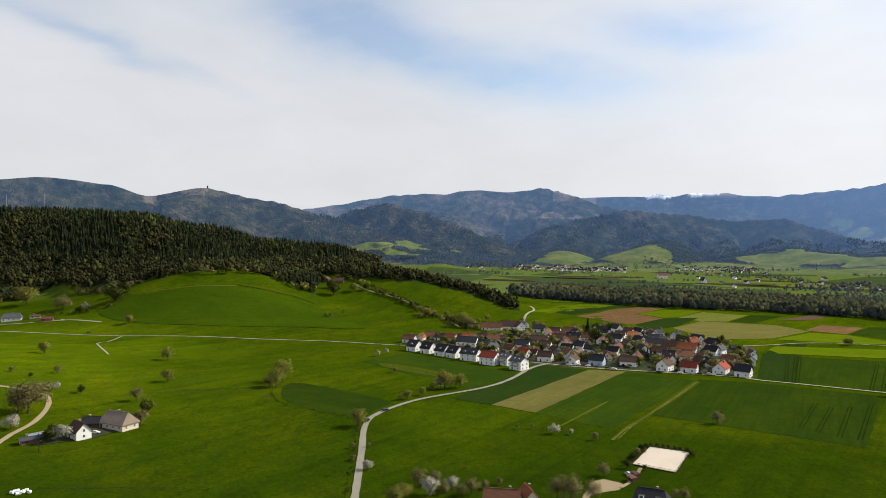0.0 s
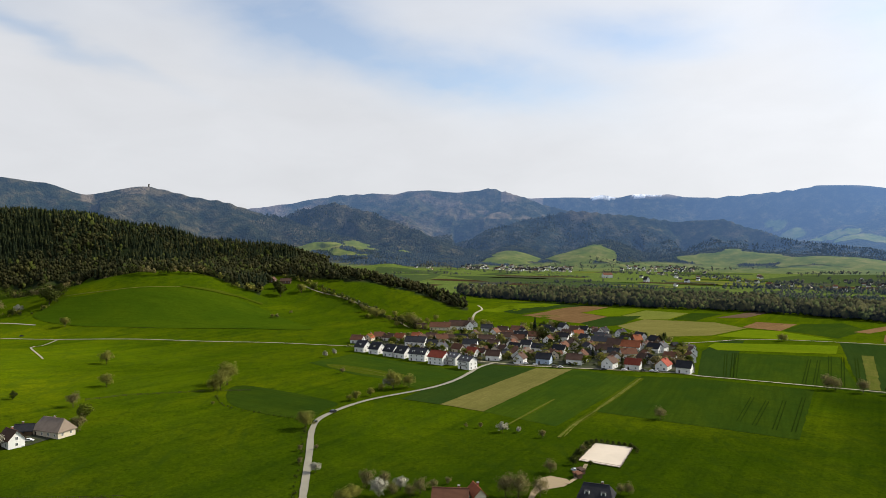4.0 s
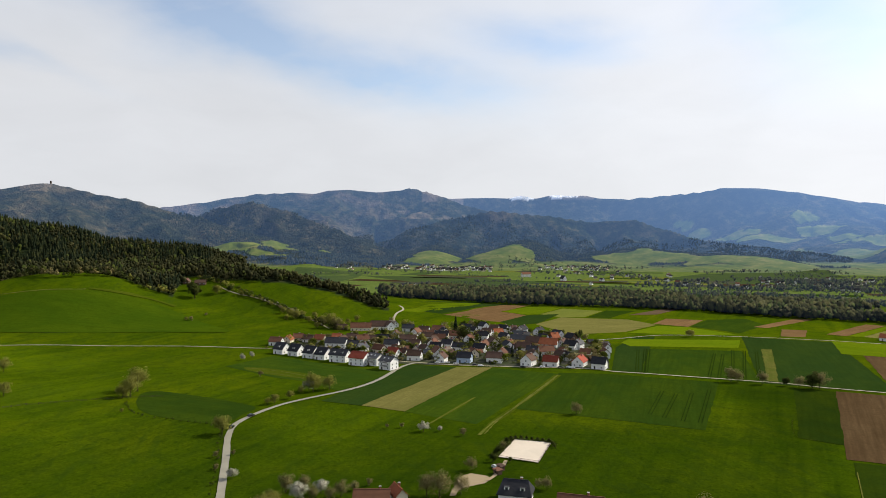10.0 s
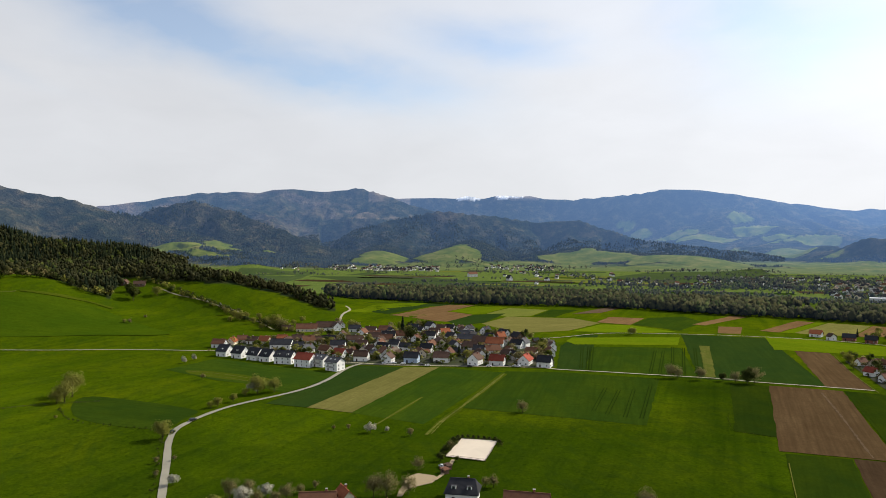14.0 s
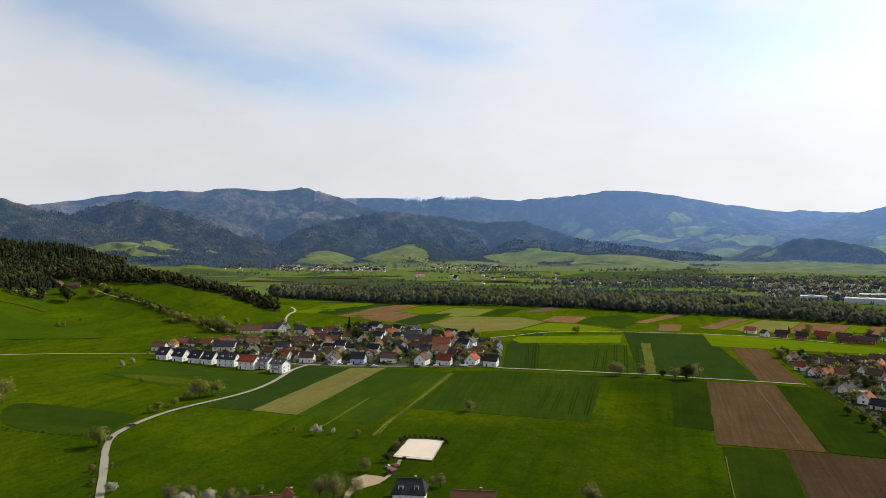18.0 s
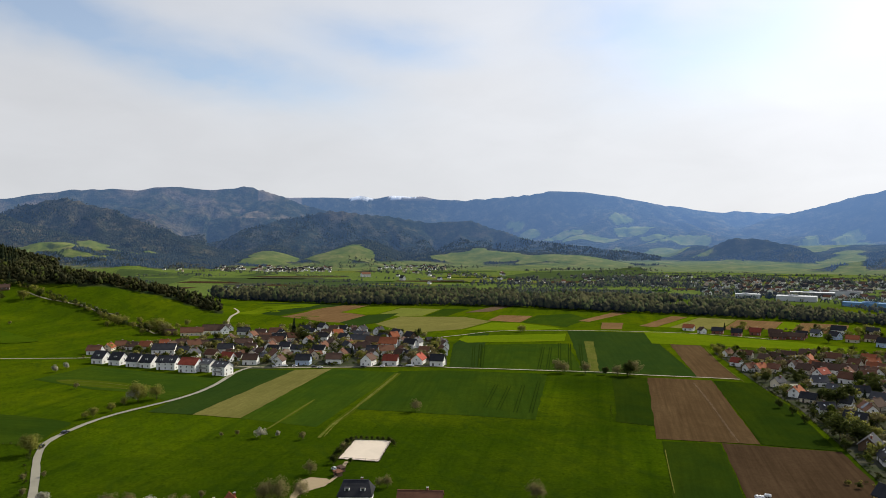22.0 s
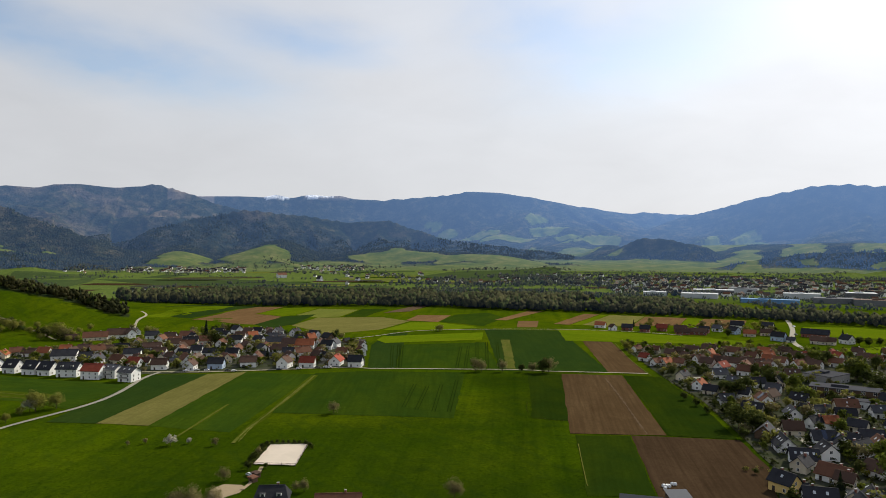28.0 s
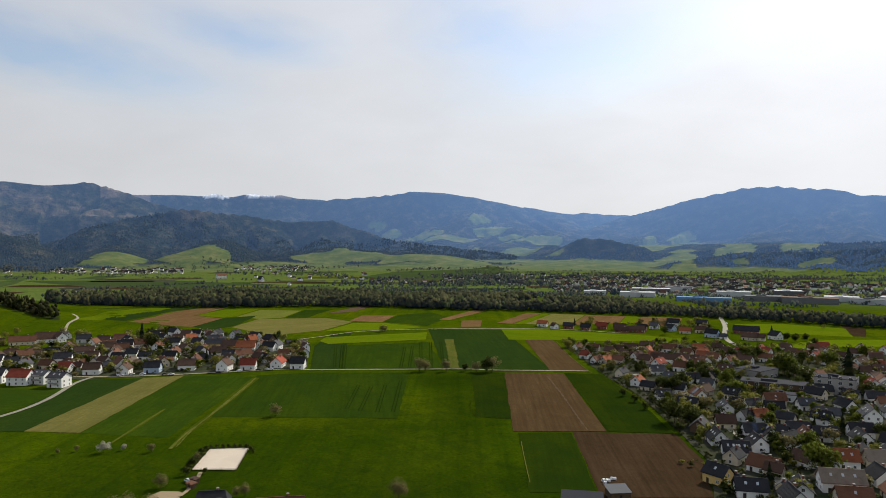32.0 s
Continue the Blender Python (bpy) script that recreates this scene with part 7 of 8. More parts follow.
# hamlet by the main road
house(562.9, 602.5, -63, 11.2, 7.0, 3.5, "ow", place="by the main road", group="hamlet houses")
house(559.1, 578.7, -104, 7.7, 6.3, 3.5, "bw", place="by the main road", group="hamlet houses")
house(572.5, 569.8, -55, 11.2, 7.0, 3.5, "dk", place="by the main road", group="hamlet houses")
house(579.6, 550.5, -56, 9.8, 7.7, 3.5, "dk", place="by the main road", group="hamlet houses")
house(600.4, 545.4, -53, 10.5, 7.7, 3.9, "rk", place="by the main road", group="hamlet houses")
house(610.6, 528.6, -54, 12.6, 7.7, 3.7, "bk", place="by the main road", group="hamlet houses")
house(597.2, 513.8, -54, 14.0, 6.3, 2.7, "bk", place="by the main road", group="hamlet houses")
house(609.7, 505.7, -55, 19.6, 7.0, 3.3, "bk", place="by the main road", group="hamlet houses")
house(626.6, 510.2, -66, 9.8, 7.0, 3.9, "dk", place="by the main road", group="hamlet houses")
house(649.5, 511.4, -82, 9.1, 7.0, 3.9, "gw", place="by the main road", group="hamlet houses")
house(684.7, 512.6, -61, 13.3, 9.1, 5.1, "dw", place="by the main road", group="hamlet houses")
house(648.3, 489.1, -93, 9.8, 8.4, 3.9, "dl", place="by the main road", group="hamlet houses")
house(644.8, 467.6, -64, 11.2, 7.0, 3.5, "oc", place="by the main road", group="hamlet houses")
house(708.2, 490.8, -70, 11.2, 8.4, 4.7, "dc", place="by the main road", group="hamlet houses")
house(665.1, 462.3, -65, 11.2, 7.0, 3.5, "bc", place="by the main road", group="hamlet houses")
house(642.0, 432.8, -81, 12.6, 8.4, 4.7, "dl", place="by the main road", group="hamlet houses")
house(696.8, 428.8, -66, 25.2, 9.8, 3.9, "dk", place="by the main road", group="hamlet houses")
house(654.8, 399.3, -74, 14.0, 7.7, 3.5, "bc", place="by the main road", group="hamlet houses")
house(681.5, 387.3, -105, 11.2, 9.1, 4.3, "dw", place="by the main road", group="hamlet houses")
house(643.7, 420.9, -67, 7.0, 5.6, 2.3, "gw", place="by the main road", group="hamlet houses")
house(659.5, 391.2, -69, 9.8, 7.0, 3.5, "bc", place="by the main road", group="hamlet houses")
# riding ground
riding_ground([(84.4, 311.1), (99.9, 337.1), (116.2, 328.5), (100.0, 299.7)])
# sheds, cars and small things
shed(78.4, 289.8, -70, 3.5, 2.2, 1.7, "rust_tiles", "small brown wooden stable shed beside the riding ground", "shed")
shed(81.1, 294.7, -70, 3.5, 2.0, 1.7, "brown_tiles", "small wooden hut with a brown roof by the yard", "shed")
shed(211.6, 183.8, -29, 8.0, 7.0, 2.8, "pale_sheet", "wooden field shed with a pale metal roof beside a ploughed field", "field_shed")
shed(193.0, 184.8, -46, 15.0, 9.0, 3.0, "hall_grey", "long dark low barn at the field corner", "barn")
shed(-195.3, 338.9, 50, 10.0, 4.0, 2.2, "sheet_metal", "low wooden hut with a grey metal roof beside the farm", "shed")
car(-33.7, 408.3, 40, "car_paint_dark", "dark car on the country road")
car(-41.5, 384.7, 81, "car_paint_dark", "dark car parked at the roadside")
car(114.6, 552.3, -12, "car_paint_white", "white car parked along the village lane")
car(127.9, 543.3, -13, "car_paint_dark", "dark car parked along the village lane")
car(100.4, 557.5, -10, "car_paint_white", "white car parked along the village lane")
car(131.8, 539.3, -14, "car_paint_white", "white car parked along the village lane")
car(162.9, 526.9, -17, "car_paint_dark", "dark car parked along the village lane")
car(197.7, 518.6, -21, "car_paint_white", "white car parked along the village lane")
car(199.6, 516.8, -21, "car_paint_white", "white car parked along the village lane")
car(191.4, 520.5, -20, "car_paint_dark", "dark car parked along the village lane")
car(107.9, 557.5, -11, "car_paint_white", "white car parked along the village lane")
car(177.8, 524.1, -19, "car_paint_white", "white car parked along the village lane")
car(264.2, 163.7, -28, "car_paint_white", "white car parked in a town street")
car(261.6, 164.7, -28, "car_paint_dark", "dark car parked in a town street")
car(349.1, 257.1, -24, "car_paint_white", "white car parked in a town street")
car(397.7, 223.1, -31, "car_paint_dark", "dark car parked in a town street")
car(350.7, 230.9, -27, "car_paint_white", "white car parked in a town street")
car(303.2, 174.1, -30, "car_paint_dark", "dark car parked in a town street")
car(289.7, 154.6, -32, "car_paint_white", "white car parked in a town street")
car(493.9, 225.8, -35, "car_paint_dark", "dark car parked in a town street")
car(-174.9, 351.4, 6, "car_paint_white", "white car parked in the farmyard")
car(-368.8, 728.5, 22, "car_paint_dark", "dark car on the farm lane")
car(-432.3, 795.7, 24, "car_paint_white", "white van in the farmyard")
car(79.3, 296.8, -65, "car_paint_white", "white trailer parked by the riding ground")
car(756.5, 491.2, -117, "car_paint_white", "white car on the main road")
car(692.6, 447.5, -117, "car_paint_dark", "dark car on the main road")
bale(-167.2, 270.6, 0)
bale(-166.8, 271.8, 37)
bale(-166.1, 272.5, 74)
bale(-163.9, 270.7, 111)
bale(-163.5, 272.0, 148)
bale(-163.1, 273.3, 185)
bale(-164.5, 269.5, 222)
bale(-160.9, 271.5, 259)
bale(220.4, 199.1, 0)
bale(221.2, 198.2, 31)
bale(221.9, 197.4, 62)
bale(224.9, 198.5, 93)
bale(225.7, 197.7, 124)
bale(218.6, 196.5, 155)
fence([(-159.6, 275.3), (-148.4, 276.2), (-135.6, 276.5), (-119.1, 276.3), (-102.9, 276.9)], "wire pasture fence on wooden posts")
fence([(-183.8, 435.4), (-165.4, 450.5), (-118.1, 465.3), (-92.3, 467.9)], "wire pasture fence on wooden posts")
mast(-770.5, 1356.4, 61)
mast(-824.4, 1324.4, 49)
summit_tower(-1064.2, 3171.2)
pole(-185.2, 319.8, 9.0)
# single trees and bushes
tree("bud", -310.1, 544.2, 11.2)
tree("bud", -222.1, 563.8, 12.0)
tree("bud", -186.7, 473.7, 10.9)
tree("bare", -283.6, 459.9, 4.6)
tree("dark", -266.0, 451.4, 3.5)
tree("bare", -259.8, 471.5, 6.4)
tree("bud", -345.7, 770.2, 12.8)
tree("dark", -399.0, 849.3, 20.1, wide=1.30)
tree("bare", -463.0, 851.0, 17.4, wide=1.60)
tree("bud", -531.2, 893.1, 26.3, wide=1.30)
tree("dark", -397.9, 878.8, 14.0)
tree("bud", -113.0, 472.2, 13.8)
tree("bud", -112.2, 487.7, 17.1)
tree("bud", -116.1, 466.9, 10.3)
tree("blossom", -426.6, 836.3, 10.1)
tree("dark", -427.3, 823.9, 9.4)
tree("bud", -107.0, 427.8, 2.9)
tree("bare", -183.8, 418.9, 9.8, "beside the western farm")
tree("spring", -165.4, 390.1, 11.1, "beside the western farm")
tree("bare", -159.6, 368.9, 9.6, "beside the western farm")
tree("blossom", -184.3, 337.9, 9.3, "beside the western farm")
tree("dark", -188.7, 333.5, 8.3, "beside the western farm")
tree("blossom", -237.1, 426.9, 6.0, "beside the western farm")
tree("dark", -221.4, 426.9, 5.7, "beside the western farm")
tree("bare", -224.0, 377.3, 18.9, "beside the western farm", wide=1.30)
tree("bare", -228.6, 375.6, 14.7, "beside the western farm")
tree("blossom", -216.4, 349.4, 8.9, "beside the western farm")
tree("bare", -230.4, 400.9, 14.3, "beside the western farm")
tree("spring", -193.7, 347.2, 5.7, "beside the western farm")
tree("bud", -45.2, 374.0, 12.0)
tree("blossom", -32.8, 303.3, 5.4)
tree("bud", 1.1, 471.2, 13.9)
tree("blossom", -1.9, 473.1, 9.0)
tree("bud", 11.6, 474.1, 10.8)
tree("bud", -6.8, 466.5, 5.6)
tree("bud", -13.3, 450.3, 6.0)
tree("bud", -22.3, 440.0, 7.4)
tree("bud", -26.2, 437.5, 5.0)
tree("blossom", -56.2, 604.5, 6.3)
tree("blossom", -49.6, 617.2, 5.8)
tree("bare", -36.9, 529.4, 5.0)
tree("bare", 39.5, 370.9, 2.9)
tree("blossom", 57.5, 360.7, 6.0)
tree("blossom", 65.7, 359.6, 3.5)
tree("bare", 47.3, 370.3, 3.2)
tree("bare", -134.5, 836.7, 6.6)
tree("bud", -139.7, 836.3, 6.0)
tree("bare", -123.4, 871.7, 4.3)
tree("dark", -146.6, 937.3, 20.0)
tree("dark", -154.9, 964.3, 13.7)
tree("bare", -35.9, 336.7, 3.0)
tree("bare", -43.3, 335.1, 3.3)
tree("bare", -40.9, 316.2, 3.1)
tree("bare", -10.1, 283.0, 8.1, "in the near farm garden")
tree("bare", -3.0, 285.1, 6.8, "in the near farm garden")
tree("blossom", -5.2, 273.4, 8.4, "in the near farm garden")
tree("blossom", 3.6, 279.7, 6.6, "in the near farm garden")
tree("bare", 11.2, 275.1, 7.1, "in the near farm garden")
tree("bud", -14.8, 269.9, 7.0, "in the near farm garden")
tree("bud", -20.5, 269.3, 4.6, "in the near farm garden")
tree("bare", 44.2, 269.5, 9.7, "in the near farm garden")
tree("bare", 49.0, 267.9, 10.8, "in the near farm garden")
tree("bare", 23.1, 285.2, 3.4, "in the near farm garden")
tree("bare", 0.1, 275.1, 5.4, "in the near farm garden")
tree("bud", -17.8, 263.2, 7.9, "in the near farm garden")
tree("bare", 7.0, 272.5, 5.4, "in the near farm garden")
tree("bare", 16.8, 280.7, 4.2, "in the near farm garden")
tree("bud", -25.9, 881.8, 12.7, "in the hedgerow beside the lane")
tree("bud", -34.0, 898.3, 9.4, "in the hedgerow beside the lane")
tree("bud", -18.3, 874.7, 13.5, "in the hedgerow beside the lane")
tree("bud", -3.3, 844.4, 9.4, "in the hedgerow beside the lane")
tree("bud", 4.0, 877.9, 9.1, "in the hedgerow beside the lane")
tree("bud", 20.8, 808.2, 19.1, "in the hedgerow beside the lane")
tree("bare", 28.0, 798.4, 15.3, "in the hedgerow beside the lane")
tree("bud", 42.6, 835.2, 7.6, "in the hedgerow beside the lane")
tree("bud", 34.1, 799.1, 10.9, "in the hedgerow beside the lane")
tree("bud", -121.5, 958.5, 15.4, "in the hedgerow beside the lane")
tree("dark", -106.2, 966.4, 10.3, "in the hedgerow beside the lane")
tree("blossom", -59.2, 936.2, 4.0, "in the hedgerow beside the lane")
tree("blossom", -43.1, 929.3, 4.0, "in the hedgerow beside the lane")
tree("bud", -11.0, 884.9, 9.2, "in the hedgerow beside the lane")
tree("bud", 12.6, 837.5, 10.6, "in the hedgerow beside the lane")
tree("bare", 15.9, 822.8, 8.7, "in the hedgerow beside the lane")
tree("bare", -38.4, 911.9, 6.4, "in the hedgerow beside the lane")
tree("bud", -50.6, 924.4, 5.9, "in the hedgerow beside the lane")
tree("bud", 54.6, 855.9, 8.9, "in the hedgerow beside the lane")
tree("dark", -79.9, 946.4, 5.4, "in the hedgerow beside the lane")
tree("bud", -88.7, 954.3, 5.4, "in the hedgerow beside the lane")
tree("bud", -29.2, 867.9, 7.7, "in the hedgerow beside the lane")
tree("bud", 7.0, 802.8, 8.7, "in the hedgerow beside the lane")
tree("bare", 147.8, 778.2, 8.6, "among the village gardens")
tree("conifer", 152.9, 739.5, 19.3, "among the village gardens")
tree("dark", 148.4, 679.1, 16.0, "among the village gardens", wide=1.20)
tree("conifer", 169.3, 579.2, 11.7, "among the village gardens")
tree("conifer", 170.2, 592.7, 9.2, "among the village gardens")
tree("dark", 164.7, 587.1, 10.2, "among the village gardens")
tree("conifer", 186.2, 554.4, 8.7, "among the village gardens")
tree("bare", 108.9, 779.4, 11.3, "among the village gardens")
tree("bud", 105.2, 800.5, 10.1, "among the village gardens")
tree("bare", 95.0, 841.6, 8.1, "among the village gardens")
tree("bud", 250.1, 588.9, 9.5, "among the village gardens", wide=1.20)
tree("bud", 240.1, 579.1, 8.4, "among the village gardens")
tree("conifer", 266.9, 671.0, 10.2, "among the village gardens")
tree("bare", 184.8, 803.1, 5.7, "among the village gardens")
tree("dark", 66.0, 685.7, 7.7, "among the village gardens")
tree("bud", 67.2, 750.1, 7.7, "among the village gardens")
tree("bare", 72.1, 570.3, 5.6, "among the village gardens")
tree("bud", 213.0, 554.1, 5.8, "among the village gardens")
tree("bud", 39.1, 658.4, 7.4, "among the village gardens")
tree("bare", 100.9, 688.6, 7.8, "among the village gardens")
tree("bud", 98.8, 593.0, 5.4, "among the village gardens")
tree("bare", 111.4, 575.8, 4.4, "among the village gardens")
tree("bud", 133.3, 570.3, 4.8, "among the village gardens")
tree("dark", 199.0, 569.9, 4.5, "among the village gardens")
tree("bud", 196.6, 520.5, 3.3, "among the village gardens")
tree("bare", 40.0, 605.0, 5.4, "among the village gardens")
tree("bud", 38.4, 779.5, 7.3, "among the village gardens")
tree("bud", 30.7, 779.0, 7.3, "among the village gardens")
tree("dark", 262.3, 707.2, 5.6, "among the village gardens")
tree("bud", 185.2, 693.4, 6.9, "among the village gardens")
tree("bare", 163.9, 654.7, 6.0, "among the village gardens")
tree("bud", 85.5, 658.5, 6.4, "among the village gardens")
tree("bud", 6.0, 658.3, 3.9, "among the village gardens")
tree("bare", -11.6, 658.0, 3.9, "among the village gardens")
tree("bud", -40.7, 664.6, 3.5, "among the village gardens")
tree("dark", 125.1, 581.4, 4.4, "among the village gardens")
tree("bud", 164.6, 544.2, 3.8, "among the village gardens")
tree("dark", 177.1, 529.7, 3.8, "among the village gardens")
tree("bare", 149.7, 380.7, 7.9, "by the riding ground")
tree("dark", 270.6, 678.2, 9.6, "by the riding ground", wide=0.60)
tree("bud", 388.2, 667.5, 8.7, "by the riding ground")
tree("bare", 181.9, 789.7, 8.2, "by the riding ground")
tree("dark", 80.7, 306.1, 4.3, "by the riding ground")
tree("dark", 86.5, 316.4, 4.5, "by the riding ground")
tree("bare", 90.3, 324.3, 4.3, "by the riding ground")
tree("dark", 94.6, 332.1, 3.7, "by the riding ground")
tree("dark", 97.7, 335.5, 3.0, "by the riding ground")
tree("dark", 87.7, 303.3, 2.8, "by the riding ground")
tree("dark", 100.7, 338.4, 2.4, "by the riding ground")
tree("dark", 103.3, 337.4, 2.4, "by the riding ground")
tree("dark", 105.7, 336.0, 2.4, "by the riding ground")
tree("dark", 108.1, 334.5, 2.4, "by the riding ground")
tree("dark", 110.5, 333.1, 2.4, "by the riding ground")
tree("dark", 112.7, 331.2, 2.4, "by the riding ground")
tree("dark", 114.7, 328.9, 2.7, "by the riding ground")
tree("dark", 115.2, 324.3, 2.7, "by the riding ground")
tree("bare", 68.1, 296.4, 6.3, "by the riding ground")
tree("bare", 76.2, 349.5, 4.5, "by the riding ground")
tree("bare", 57.8, 269.1, 8.2, "by the riding ground")
tree("bare", 92.8, 267.6, 5.6, "by the riding ground")
tree("bare", 89.9, 269.1, 4.5, "by the riding ground")
tree("bare", 291.7, 448.5, 11.1, "in the row along the farm lane")
tree("bare", 295.4, 445.9, 9.1, "in the row along the farm lane")
tree("bare", 308.4, 436.8, 10.1, "in the row along the farm lane")
tree("dark", 320.5, 428.4, 6.6, "in the row along the farm lane")
tree("bare", 325.9, 421.6, 9.1, "in the row along the farm lane")
tree("dark", 332.0, 417.4, 12.6, "in the row along the farm lane")
tree("bare", 337.2, 416.7, 12.7, "in the row along the farm lane")
tree("bud", 384.6, 665.8, 8.7)
tree("bare", 140.1, 230.1, 8.6, wide=1.20)
tree("bud", 491.1, 495.9, 4.6)
tree("bud", 467.4, 466.1, 9.3)
tree("dark", 476.2, 471.1, 9.5)
tree("dark", 323.2, 240.8, 13.2, "in the town gardens", wide=1.20)
tree("dark", 324.9, 233.6, 11.9, "in the town gardens", wide=1.10)
tree("bud", 339.3, 233.4, 8.3, "in the town gardens")
tree("spring", 439.6, 285.0, 11.4, "in the town gardens")
tree("spring", 406.8, 256.4, 13.3, "in the town gardens")
tree("conifer", 405.1, 285.6, 10.4, "in the town gardens")
tree("dark", 436.8, 299.5, 12.6, "in the town gardens")
tree("dark", 384.5, 288.9, 13.7, "in the town gardens", wide=1.20)
tree("dark", 403.4, 294.8, 13.1, "in the town gardens")
tree("dark", 386.4, 298.6, 10.5, "in the town gardens")
tree("spring", 506.8, 291.4, 12.7, "in the town gardens")
tree("dark", 510.7, 284.3, 16.6, "in the town gardens")
tree("spring", 508.3, 276.2, 15.1, "in the town gardens")
tree("dark", 483.5, 254.3, 12.9, "in the town gardens")
tree("spring", 554.3, 273.1, 17.5, "in the town gardens")
tree("conifer", 538.9, 250.6, 21.9, "in the town gardens", wide=1.40)
tree("spring", 635.4, 283.4, 13.1, "in the town gardens")
tree("dark", 583.5, 252.7, 10.8, "in the town gardens")
tree("spring", 324.9, 168.6, 13.8, "in the town gardens")
tree("spring", 300.9, 150.4, 16.4, "in the town gardens")
tree("dark", 311.2, 167.5, 5.1, "in the town gardens")
tree("conifer", 269.2, 155.2, 11.0, "in the town gardens")
tree("conifer", 374.1, 176.6, 12.3, "in the town gardens")
tree("conifer", 362.2, 184.9, 10.2, "in the town gardens")
tree("dark", 321.9, 181.9, 8.9, "in the town gardens")
tree("dark", 529.7, 322.2, 11.7, "in the town gardens")
tree("spring", 552.4, 341.5, 12.3, "in the town gardens")
tree("dark", 454.2, 313.9, 11.8, "in the town gardens")
tree("dark", 457.1, 326.2, 10.6, "in the town gardens")
tree("dark", 472.0, 206.8, 12.2, "in the town gardens", wide=1.20)
tree("dark", 478.1, 202.6, 9.9, "in the town gardens")
tree("dark", 379.4, 159.9, 9.9, "in the town gardens", wide=1.20)
tree("dark", 353.9, 159.6, 7.5, "in the town gardens")
tree("dark", 331.0, 153.6, 8.8, "in the town gardens")
tree("dark", 407.3, 361.0, 7.7, "in the town gardens")
tree("dark", 351.4, 301.4, 5.7, "in the town gardens")
tree("dark", 344.5, 286.1, 5.6, "in the town gardens")
tree("dark", 334.4, 270.0, 5.3, "in the town gardens")
tree("spring", 360.6, 207.2, 8.4, "in the town gardens")
tree("dark", 303.8, 167.5, 6.7, "in the town gardens")
tree("dark", 547.8, 326.7, 13.5, "in the town gardens")
tree("dark", 530.6, 338.7, 11.9, "in the town gardens")
tree("dark", 460.1, 339.0, 9.7, "in the town gardens")
tree("spring", 443.7, 294.6, 10.1, "in the town gardens")
tree("bud", 389.5, 256.6, 6.7, "in the town gardens")
tree("dark", 308.6, 227.2, 6.3, "in the town gardens")
tree("dark", 352.6, 214.3, 5.9, "in the town gardens")
tree("bud", 387.7, 230.1, 6.5, "in the town gardens")
tree("dark", 403.7, 193.9, 6.4, "in the town gardens")
tree("dark", 377.9, 211.9, 7.0, "in the town gardens")
tree("spring", 508.1, 227.5, 10.5, "in the town gardens")
tree("dark", 462.9, 247.4, 10.0, "in the town gardens")
tree("dark", 452.3, 233.0, 8.7, "in the town gardens")
tree("dark", 419.9, 245.3, 8.3, "in the town gardens")
tree("bud", 342.5, 163.0, 7.3, "in the town gardens")
tree("dark", 326.3, 204.7, 5.6, "in the town gardens")
tree("dark", 261.3, 179.0, 3.4, "in the town gardens")
tree("dark", 266.3, 189.8, 2.9, "in the town gardens")
tree("bud", 266.5, 194.6, 2.6, "in the town gardens")
tree("dark", 287.2, 160.9, 6.4, "in the town gardens")
tree("dark", 363.4, 178.8, 5.8, "in the town gardens")
tree("bud", 351.3, 151.2, 6.3, "in the town gardens")
tree("dark", 308.1, 141.7, 4.9, "in the town gardens")
tree("bud", 294.6, 190.8, 3.4, "in the town gardens")
tree("bud", 641.6, 600.0, 9.2, "in the gardens of the estate")
tree("conifer", 599.9, 587.1, 9.3, "in the gardens of the estate")
tree("dark", 620.6, 475.4, 9.5, "in the gardens of the estate")
tree("bud", 701.6, 502.7, 9.5, "in the gardens of the estate")
tree("bud", 718.6, 504.1, 12.1, "in the gardens of the estate")
tree("conifer", 713.9, 410.2, 10.0, "in the gardens of the estate")
tree("dark", 678.2, 373.7, 9.4, "in the gardens of the estate")
tree("dark", 677.9, 364.5, 9.4, "in the gardens of the estate")
tree("dark", 692.9, 363.4, 8.4, "in the gardens of the estate")
tree("bud", 807.6, 403.1, 5.5, "in the gardens of the estate")
tree("dark", 670.2, 342.8, 8.1, "in the gardens of the estate")
tree("bud", 549.1, 308.1, 9.1, "in the gardens of the estate")
tree("spring", 514.7, 296.0, 8.6, "in the gardens of the estate")
tree("spring", 505.6, 280.2, 12.5, "in the gardens of the estate")
tree("dark", 502.7, 271.7, 10.3, "in the gardens of the estate")
tree("dark", 564.1, 297.6, 11.5, "in the gardens of the estate")
tree("spring", 543.0, 332.0, 6.9, "in the gardens of the estate")
tree("bud", 467.9, 467.1, 7.1, "in the gardens of the estate")
tree("bud", 447.7, 441.4, 6.8, "in the gardens of the estate")
tree("dark", 461.7, 338.8, 8.3, "in the gardens of the estate")
tree("dark", 463.4, 331.8, 7.4, "in the gardens of the estate")
tree("dark", 435.8, 339.9, 4.0, "in the gardens of the estate")
tree("bud", 451.9, 339.8, 4.1, "in the gardens of the estate")
tree("dark", 487.6, 320.7, 7.6, "in the gardens of the estate")
tree("dark", 430.6, 354.8, 7.2, "in the gardens of the estate")
tree("dark", 431.1, 348.7, 6.0, "in the gardens of the estate")
tree("spring", 458.5, 292.5, 8.6, "in the gardens of the estate")
tree("dark", 435.4, 298.8, 7.6, "in the gardens of the estate")
